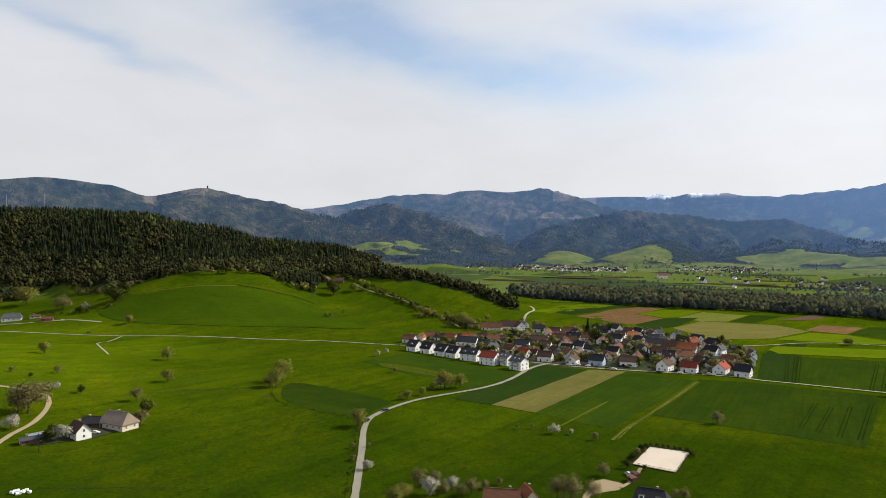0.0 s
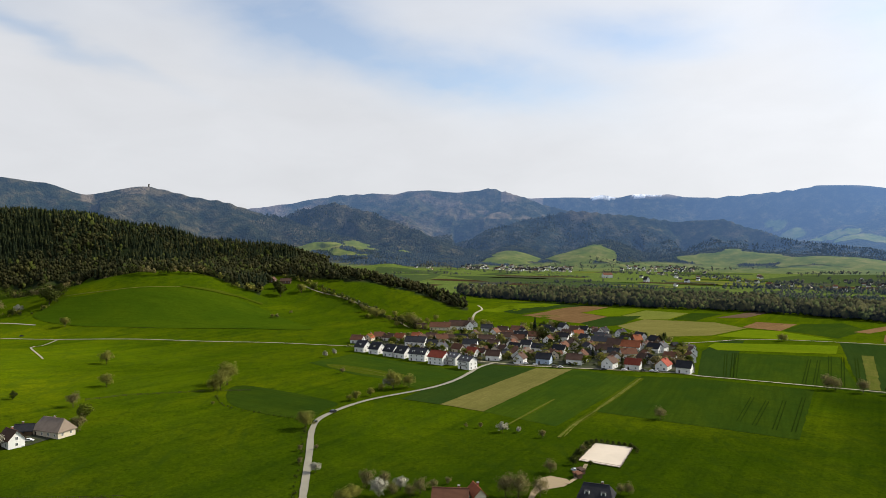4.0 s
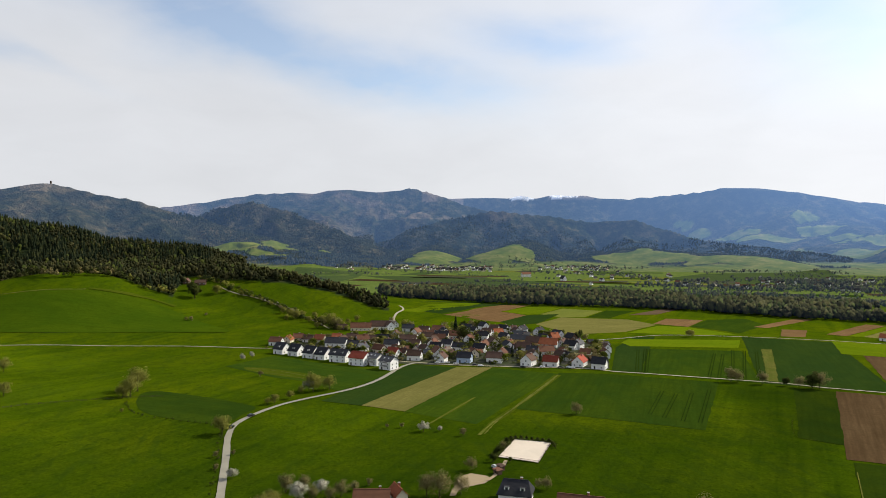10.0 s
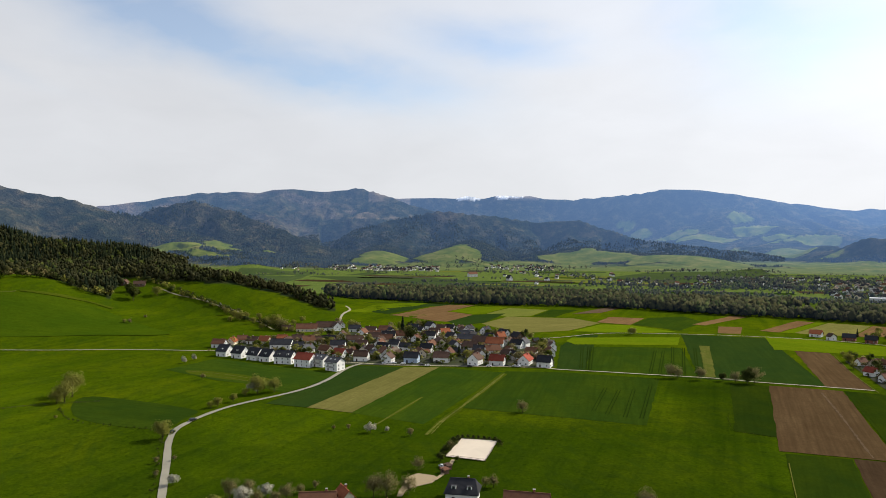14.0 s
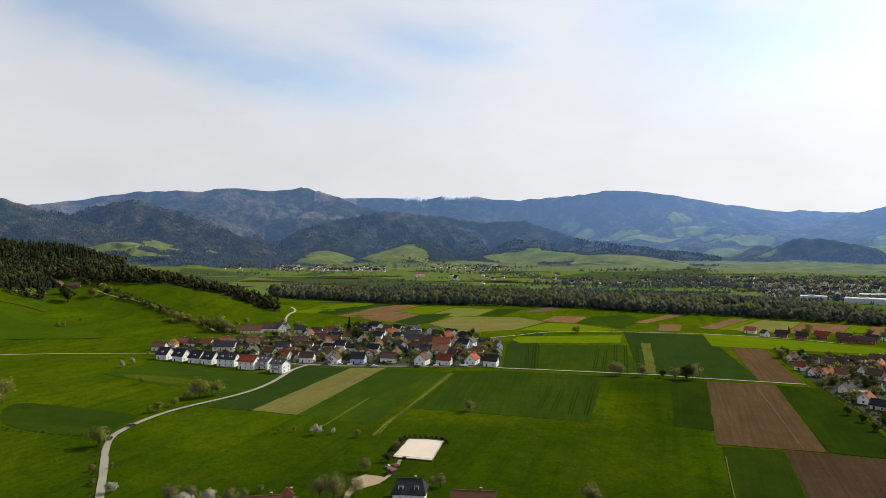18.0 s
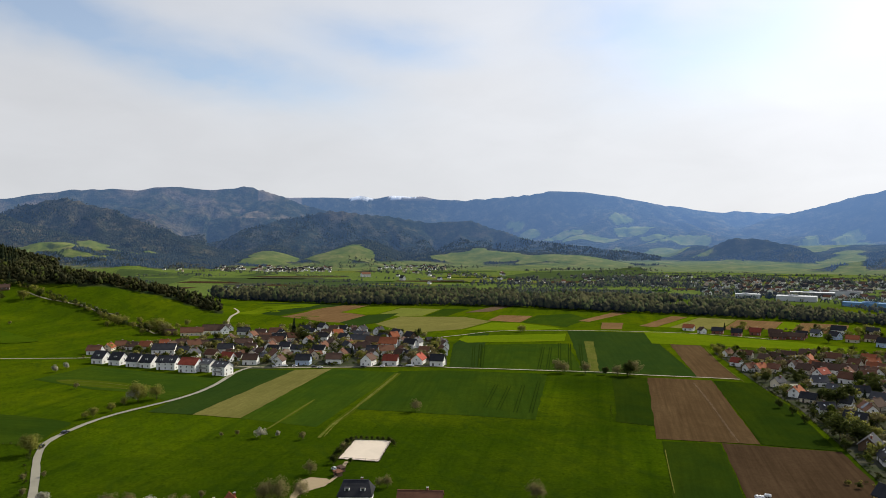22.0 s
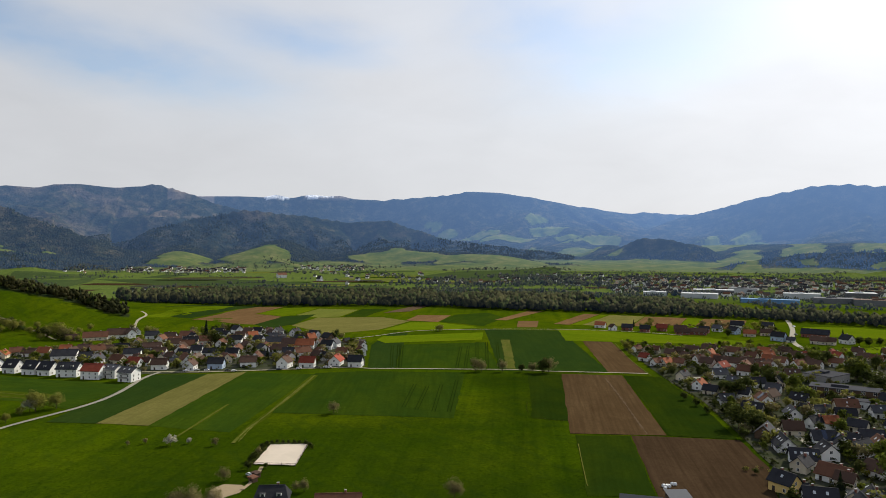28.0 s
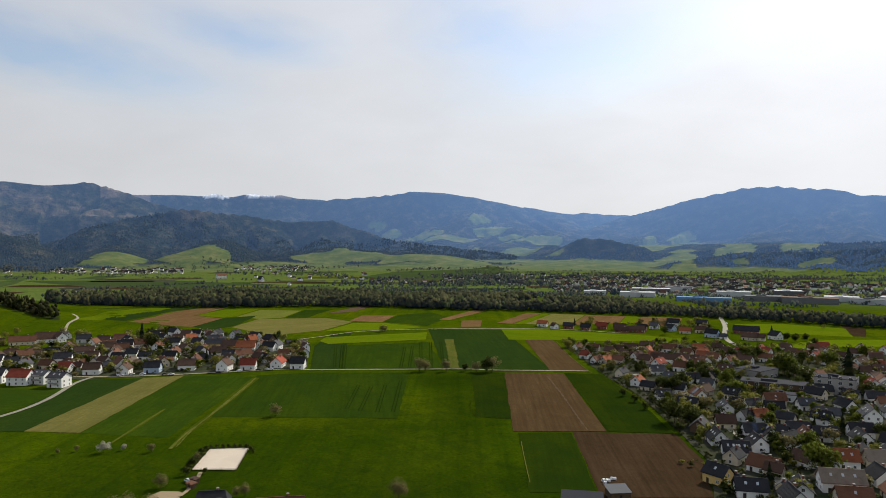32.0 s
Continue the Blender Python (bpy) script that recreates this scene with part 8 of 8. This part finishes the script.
# hedgerows
hedgerow([(-154.1, 1026.6), (-114.7, 987.0), (-79.8, 951.4), (-47.8, 925.6), (-17.2, 890.5), (10.7, 830.2), (30.5, 788.3)], 2.6, 3.5, 8.5, ["river_twigs", "river_leaves", "budding_twigs"], "dense brown hedgerow along the slanting lane", 3, 7.0)
hedgerow([(-113.0, 465.8), (-108.7, 445.1), (-96.7, 420.9), (-78.9, 408.3), (-59.2, 398.0), (-47.5, 386.2)], 4.0, 0.8, 2.0, ["river_leaves", "dark_leaves", "river_twigs"], "low rough growth along the meadow ditch", 5, 1.2)
hedgerow([(-46.5, 377.9), (-42.8, 338.6), (-41.0, 312.8), (-39.8, 290.7), (-38.7, 271.5)], 6.0, 0.8, 2.6, ["river_leaves", "dark_leaves", "river_twigs"], "low rough growth beside the country road", 6, 1.5)
hedgerow([(-554.4, 1083.6), (-410.7, 894.2), (-397.8, 866.1), (-399.4, 832.8), (-414.7, 823.1), (-459.1, 831.3)], 5.0, 3.0, 7.0, ["river_twigs", "river_leaves", "budding_twigs"], "bushes and trees round the far farm", 7, 9.0)
hedgerow([(-648.4, 1024.4), (-640.2, 1051.6), (-622.2, 1064.7), (-559.0, 1059.1), (-433.0, 918.7), (-392.8, 911.4)], 6.0, 7.0, 15.0, ["bare_twigs", "dark_leaves", "river_twigs"], "budding trees at the foot of the wood", 8, 8.0)
hedgerow([(101.1, 336.6), (108.1, 333.0), (116.2, 327.7), (115.0, 320.0)], 1.6, 1.0, 2.0, ["dark_leaves", "river_twigs", "river_leaves"], "dark clipped hedge beside the riding ground", 9, 1.0)
hedgerow([(81.5, 308.7), (87.6, 320.0), (98.4, 336.6)], 1.6, 1.5, 3.4, ["dark_leaves", "river_twigs", "river_leaves"], "dark bushes beside the riding ground", 10, 3.0)
hedgerow([(-410.3, 1050.6), (-320.1, 914.2), (-271.4, 924.0), (-235.7, 961.0)], 6.0, 7.0, 14.0, ["river_twigs", "dark_leaves", "bare_twigs"], "budding trees along the edge of the wood", 11, 8.0)
hedgerow([(-234.1, 954.5), (-197.0, 924.5), (-173.4, 938.1)], 6.0, 7.0, 12.0, ["river_twigs", "budding_twigs", "river_leaves"], "budding trees along the edge of the wood", 12, 6.0)
hedgerow([(433.1, 402.5), (391.4, 349.9), (369.6, 313.1), (343.0, 273.3), (316.4, 237.1), (307.9, 225.6)], 2.6, 0.8, 2.2, ["dark_leaves", "river_leaves", "river_twigs"], "dark garden hedge at the edge of town", 13, 2.0)
hedgerow([(265.8, 194.7), (272.7, 193.8), (274.7, 188.5), (252.5, 170.6)], 2.4, 0.8, 2.0, ["dark_leaves", "river_leaves", "budding_twigs"], "low garden hedge beside the ploughed field", 14, 2.0)
hedgerow([(618.4, 366.5), (644.7, 356.6), (665.8, 346.2), (666.3, 320.5), (677.8, 296.4)], 4.0, 2.0, 6.0, ["dark_leaves", "river_leaves", "river_twigs"], "hedge and bushes beside the town", 15, 6.0)
hedgerow([(608.5, 386.3), (572.9, 339.5), (550.4, 304.4)], 6.0, 4.0, 7.0, ["budding_twigs", "river_leaves", "spring_leaves"], "avenue of budding trees along the main road", 16, 6.0)
hedgerow([(262.4, 346.1), (243.7, 318.6), (247.8, 307.5), (254.6, 298.8)], 0.9, 0.2, 0.6, ["dark_leaves", "river_leaves", "dark_leaves"], "dark grassy edge of a field", 24, 1.2)
hedgerow([(-169.8, 267.3), (-159.8, 272.4), (-131.2, 277.5), (-86.8, 279.1)], 7.0, 0.4, 1.0, ["river_leaves", "dark_leaves", "river_twigs"], "tufts along the pasture fence", 17, 1.5)

# ---- woods ----
x, y = sown(SPUR_WOOD, 6.0, 3)
w_az, w_d, w_z = np.degrees(np.arctan2(x, y)), np.hypot(x, y), land(x, y)
rng = np.random.RandomState(4)
luck = rng.rand(len(x))
# spruce inside, broadleaf towards the foot, the tip of the spur and in patches; fresh green along the brow
leafy = 0.9 * (fbm(x, y, 110, 3, 12) - 0.5) + 0.16 * (w_z < 62) + 0.25 * (w_az > -7.5) + 0.12 * (w_az < -25) * (w_z < 80) + 0.30 * (luck - 0.5)
dark = leafy < 0.13
brow = np.clip(1 - np.abs(w_az + 22.5) / 5, 0, 1) * (w_z > 112) + 0.5 * np.clip(1 - np.abs(w_az + 12) / 3, 0, 1)
fresh = (rng.rand(len(x)) < 0.008 + 0.30 * brow * (fbm(x, y, 60, 2, 19) > 0.5)) & (w_az < -3) | (~dark & (rng.rand(len(x)) < 0.05))
dark &= ~fresh
scatter("spruce_wood", "dense dark spruce wood over the wooded spur", "forest", [(v, tri(f), 0) for v, f in CON], x[dark], y[dark], rng.uniform(11, 20, dark.sum()), ["conifer"], 1, rounded=False)
scatter("broadleaf_wood", "budding brown and green broadleaf trees at the wood's edge", "forest", [(v, f, k % 3) for k, (v, f) in enumerate(LEAFY)], x[~dark & ~fresh], y[~dark & ~fresh],
        rng.uniform(9, 16, (~dark & ~fresh).sum()), ["wood_leaves", "wood_leaves", "river_brush"], 2, rounded=False)
scatter("spring_wood", "single fresh yellow-green trees among the dark wood", "forest", [(v, f, 0) for v, f in LEAFY], x[fresh], y[fresh], rng.uniform(10, 17, fresh.sum()), ["dark_leaves"], 3)
EDGE = [(5.5, 1180, 1330), (9, 1160, 1360), (14, 1113, 1350), (18, 1085, 1320), (23, 1075, 1305), (30, 1055, 1275), (36, 1005, 1245), (41, 995, 1225), (46, 980, 1165), (51, 966, 1090), (54.5, 966, 1020), (56, 962, 1000),
        (60, 954, 1005), (67, 937, 1010), (78, 930, 1015)]
river = [bearing(a, d) for a, d, _ in EDGE] + [bearing(a, d) for a, _, d in EDGE[::-1]]
x, y = sown(river, 6.2, 8)
# glades behind the first trees
deep = np.hypot(x, y) - np.interp(np.degrees(np.arctan2(x, y)), [e[0] for e in EDGE], [e[1] for e in EDGE])
ok = (deep < 55) | (vnoise(x / 2.2, y, 38, 61) > 0.34)
x, y, deep = x[ok], y[ok], deep[ok]
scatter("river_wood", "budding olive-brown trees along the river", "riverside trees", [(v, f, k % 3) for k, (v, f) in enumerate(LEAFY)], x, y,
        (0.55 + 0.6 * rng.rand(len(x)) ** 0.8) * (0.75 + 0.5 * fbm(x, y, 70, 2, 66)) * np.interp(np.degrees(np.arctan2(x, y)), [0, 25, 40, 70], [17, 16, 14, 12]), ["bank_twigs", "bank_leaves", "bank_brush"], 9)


# ---- beyond the river ----
rng = random.Random(21)


def settle(count, az0, az1, d0, d1, place, category):
    """Plain little houses in loose rows, far off, as one piece of distance."""
    verts, faces, index = [], [], []
    names = ["white_plaster", "cream_plaster", "brown_tiles", "dark_tiles", "rust_tiles", "grey_tiles"]
    for k in range(count):
        a, d = rng.uniform(az0, az1), rng.uniform(d0, d1)
        x, y = bearing(a, d)
        z = height(x, y)
        if z > 10 and d > 2150 or z > 26:
            continue
        L, W, E = rng.choice(((7.5, 6.0, 3.2), (8.5, 7.0, 3.8), (11.0, 8.0, 4.6)))
        t = radians(rng.choice((-a - 20, -a + 70, -a + 10, -a - 50)))
        c, s, R, o = math.cos(t), math.sin(t), E + W * 0.42, 0.6
        n, wall, top = len(verts), rng.choice((0, 0, 1)), rng.choice((2, 3, 3, 3, 4, 3))
        p = [(-L / 2, -W / 2, -1), (L / 2, -W / 2, -1), (L / 2, W / 2, -1), (-L / 2, W / 2, -1), (-L / 2, -W / 2, E), (L / 2, -W / 2, E), (L / 2, W / 2, E), (-L / 2, W / 2, E), (-L / 2, 0, R), (L / 2, 0, R)]
        p += [(i * (L / 2 + o), j * (W / 2 + o), E - 0.4 + h) for h in (0.05, 0.35) for i, j in ((-1, -1), (1, -1), (1, 1), (-1, 1))]
        p += [(i * (L / 2 + o), 0, R + h) for h in (0.05, 0.35) for i in (-1, 1)]
        verts += [(x + u * c - w * s, y + u * s + w * c, z + q) for u, w, q in p]
        f = [(0, 1, 5, 4), (2, 3, 7, 6), (1, 2, 6, 9, 5), (3, 0, 4, 8, 7), (14, 15, 21, 20), (16, 17, 20, 21), (10, 18, 19, 11), (12, 19, 18, 13), (10, 11, 15, 14), (12, 13, 17, 16), (11, 19, 21, 15), (19, 12, 16, 21), (13, 18, 20, 17), (18, 10, 14, 20)]
        faces += [tuple(i + n for i in q) for q in f]
        index += [wall] * 4 + [top] * 10
    tagged(new("distant_houses", polys("distant_houses", verts, faces, names, index)), f"small white houses with dark and rust roofs {place}", category, kind="stuff")


settle(40, -3.4, 3.4, 2300, 2470, "in the far village", "houses")
settle(130, 5.0, 14.6, 2250, 2560, "in the far village", "houses")
settle(46, 18, 24, 2330, 2700, "in the far village", "houses")
settle(9, 6.3, 8.6, 1380, 1560, "by the river", "houses")
settle(14, 20, 30, 1950, 2330, "in the far village", "houses")
settle(14, 22, 34, 1600, 1900, "by the river meadows", "houses")
settle(70, 34, 46, 1560, 2050, "in the valley town", "houses")
settle(300, 44, 58, 1330, 1950, "in the valley town", "houses")
settle(230, 56, 72, 1360, 1850, "in the valley town", "houses")
house(*bearing(17.4, 1930), 10, 26.0, 12.0, 8.0, "uw", extra="x", place="in the valley fields", name="farmhouse")
house(*bearing(20.4, 1760), -70, 12.0, 11.0, 6.0, "dw", pitch=52, extra="x", place="in the valley fields")
for a, d, L, W, E, roof, wall, said in [(55.4, 1235, 85, 20, 6, "hall_blue", "hall_blue", "long blue industrial hall"), (50.5, 1300, 60, 30, 8, "hall_white", "hall_white", "white flat industrial hall"),
                                        (47.2, 1330, 40, 24, 7, "hall_white", "hall_white", "small white industrial hall"), (51.5, 1390, 70, 26, 9, "hall_white", "pale_sheet", "white-roofed industrial hall"),
                                        (53.6, 1440, 50, 30, 10, "pale_sheet", "hall_white", "grey-roofed factory hall"), (59.6, 1280, 60, 28, 8, "pale_sheet", "pale_sheet", "grey industrial hall"),
                                        (62.6, 1260, 80, 26, 9, "brown_tiles", "pale_sheet", "dark-roofed industrial hall"), (64.6, 1320, 50, 30, 8, "hall_white", "hall_white", "white industrial hall"),
                                        (66.5, 1290, 60, 30, 8, "pale_sheet", "hall_white", "pale industrial hall"), (57.5, 1350, 56, 26, 9, "hall_white", "hall_white", "white factory hall"),
                                        (61.2, 1400, 46, 30, 10, "hall_white", "pale_sheet", "pale factory hall"), (68.5, 1340, 70, 30, 9, "hall_white", "hall_white", "long white hall")]:
    hall(*bearing(a, d), -a + rng.uniform(-8, 8), L, W, E, roof, wall, said + " in the valley town", name="industrial_hall", group="industrial halls")

r = np.random.RandomState(31)
def strewn(count, az0, az1, d0, d1, bunch, keep, seed):
    """Trees in hedges and groups over the valley floor."""
    a, d = r.uniform(az0, az1, count), r.uniform(d0, d1, count)
    x, y = d * np.sin(np.radians(a)), d * np.cos(np.radians(a))
    along = x * math.cos(0.5) - y * math.sin(0.5)
    across = x * math.sin(0.5) + y * math.cos(0.5)
    ok = (vnoise(along / 5, across, bunch, seed) > keep) & (land(x, y) < 9)
    return x[ok], y[ok]


sets = [strewn(7000, -2, 46, 1380, 2340, 60, 0.90, 3), strewn(1500, -2, 40, 2200, 2420, 34, 0.80, 4), strewn(7000, 36, 74, 1260, 2340, 40, 0.5, 5), strewn(1400, 28, 48, 1250, 1500, 60, 0.66, 6)]
x, y = np.concatenate([q[0] for q in sets]), np.concatenate([q[1] for q in sets])
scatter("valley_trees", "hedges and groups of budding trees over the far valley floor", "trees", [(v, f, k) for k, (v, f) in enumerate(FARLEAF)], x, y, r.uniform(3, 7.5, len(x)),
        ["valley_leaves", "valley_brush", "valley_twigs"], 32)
# tree belts beyond the river: a line, how many, how wide, least and greatest height
for k, (line, count, wide, low, high) in enumerate([
        ([(345, 1564), (435, 1463), (559, 1401), (711, 1388)], 150, 14, 3, 7),
        ([(721, 1406), (804, 1399), (825, 1287), (920, 1270), (1020, 1254)], 230, 60, 5, 11),
        ([(730, 1099), (808, 1062), (835, 978), (868, 895)], 160, 26, 5, 11),
        ([(693, 2153), (754, 1979), (824, 1892), (890, 1735)], 110, 50, 4, 9),
        ([(621, 2553), (740, 2488), (909, 2559), (1015, 2432), (1073, 2266)], 200, 110, 4, 9),
        ([(1177, 1973), (1321, 1989), (1504, 1976), (1561, 1828)], 110, 40, 4, 9),
        ([(1064, 1547), (1106, 1453), (1084, 1290), (1076, 1145)], 190, 50, 4, 10),
        ([(1126, 1318), (1253, 1292), (1399, 1256), (1497, 1191), (1549, 1093)], 320, 110, 4, 10),
        ([(1019, 1051), (1004, 915), (1023, 838)], 140, 30, 5, 11),
        ([(999, 737), (939, 624), (1006, 602), (1064, 540)], 130, 14, 4, 9),
        ([(-64, 1177), (-3, 2034), (90, 2017), (220, 2034)], 90, 26, 4, 8),
        ([(178, 1528), (279, 1607), (392, 1627), (498, 1651)], 140, 16, 3, 7),
        ([(109, 2441), (217, 2354), (335, 2133), (483, 2080)], 160, 60, 4, 9),
        ([(933, 2232), (853, 1730), (866, 1519), (999, 1561)], 160, 60, 4, 10),
        ([(1149, 1663), (1104, 1466), (1182, 1447), (1283, 1472)], 160, 60, 4, 10),
        ([(412, 1988), (529, 1864), (656, 1640)], 80, 12, 3, 6)]):
    at = r.rand(count) * (len(line) - 1)
    lx, ly = [np.interp(at, range(len(line)), [p[i] for p in line]) for i in (0, 1)]
    bunch = 0.35 + 1.3 * vnoise(at * 9, at * 0, 1.0, 210 + k)
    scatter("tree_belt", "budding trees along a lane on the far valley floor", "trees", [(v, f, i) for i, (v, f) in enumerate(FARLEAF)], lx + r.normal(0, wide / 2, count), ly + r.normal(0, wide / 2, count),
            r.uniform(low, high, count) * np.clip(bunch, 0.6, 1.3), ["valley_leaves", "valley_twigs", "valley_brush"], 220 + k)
a, d = r.uniform(-34, 74, 100000), r.uniform(2290, 3600, 100000)
x, y = d * np.sin(np.radians(a)), d * np.cos(np.radians(a))
z = land(x, y)
ok = (woodland(x, y, z) > 0.6) & ((d > 2340) | (a > 53.5) & (z > 4)) & ((d < 3100) | (a < 41)) & ((a > -11) | (d < 2950))
x, y = x[ok], y[ok]
tiny = [conifer_cloud(2, 5, 120 + k, 0.40 + 0.1 * k) for k in range(3)]
tall = (3.5 + 13 * np.clip(fbm(x, y, 55, 3, 47) - 0.25, 0, 1)) * r.uniform(0.7, 1.25, len(x))
# towards the sun the trees take the copy with more haze glow
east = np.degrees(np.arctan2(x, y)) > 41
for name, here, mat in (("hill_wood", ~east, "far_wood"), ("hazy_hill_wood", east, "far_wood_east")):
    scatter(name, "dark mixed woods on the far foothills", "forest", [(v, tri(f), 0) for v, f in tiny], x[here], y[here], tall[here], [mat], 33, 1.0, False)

# shrubs and hedges between the houses
VILLAGE = [(-31, 644), (-25, 706), (70, 742), (171, 795), (216, 796), (259, 704), (272, 616), (229, 520), (160, 540), (94, 565), (70, 592), (32, 606)]
TOWN = [(476, 479), (598, 416), (602, 365), (628, 331), (679, 284), (285, 119), (232, 156), (278, 188), (309, 228), (362, 297), (387, 343), (414, 385)]
HAMLET = [(556, 605), (637, 548), (651, 433), (716, 480), (708, 539)]
SHRUB = [leaf_cloud(60, 0.55 + 0.1 * k, 0.12, 160 + k, 7) for k in range(4)]
BROAD = [leaf_cloud(280, 0.42 + 0.04 * k, 0.064, 170 + k, 13) for k in range(4)]
for name, area, gap, place in (("village_shrubs", VILLAGE, 7.0, "village"), ("town_shrubs", TOWN, 5.5, "town"), ("hamlet_shrubs", HAMLET, 8.0, "hamlet")):
    x, y = sown(area, gap, len(name), 0.36)
    scatter(name, f"garden shrubs and hedges between the {place} houses", "shrubs", [(v, f, k) for k, (v, f) in enumerate(SHRUB)], x, y, r.uniform(1.2, 3.6, len(x)),
            ["dark_leaves", "river_twigs", "river_leaves", "dark_leaves"], len(name))
for name, area, gap, place in (("village_trees", VILLAGE, 12.0, "village"), ("town_trees", TOWN, 13.0, "town"), ("hamlet_trees", HAMLET, 13.0, "hamlet")):
    x, y = sown(area, gap, 77, 0.30)
    scatter(name, f"budding and leafy trees between the {place} houses", "trees", [(v, f, k) for k, (v, f) in enumerate(BROAD)],
            x, y, r.uniform(4.0, 9.5, len(x)), ["dark_leaves", "budding_twigs", "spring_leaves", "bare_twigs"], 78)
# strips of farmland over the far valley floor
rng = random.Random(8)
for k in range(64):
    a, d = rng.uniform(1, 68), rng.uniform(1360, 2280)
    x, y = bearing(a, d)
    if height(x, y) > 3:
        continue
    L, W, q = rng.uniform(90, 260), rng.uniform(35, 80), radians(rng.choice((-32, -28, -35, 55)))
    c, s = math.cos(q), math.sin(q)
    corners = [(x + u * L / 2 * c - w * W / 2 * s, y + u * L / 2 * s + w * W / 2 * c) for u, w in ((-1, -1), (1, -1), (1, 1), (-1, 1))]
    kind = rng.choice(("young_wheat", "dark_wheat", "pale_field", "far_meadow", "dark_soil", "pale_field", "young_wheat", "garden_ground"))
    patch("valley_field", kind, corners, math.degrees(q), "strip of farmland on the far valley floor", smooth_edge=False)
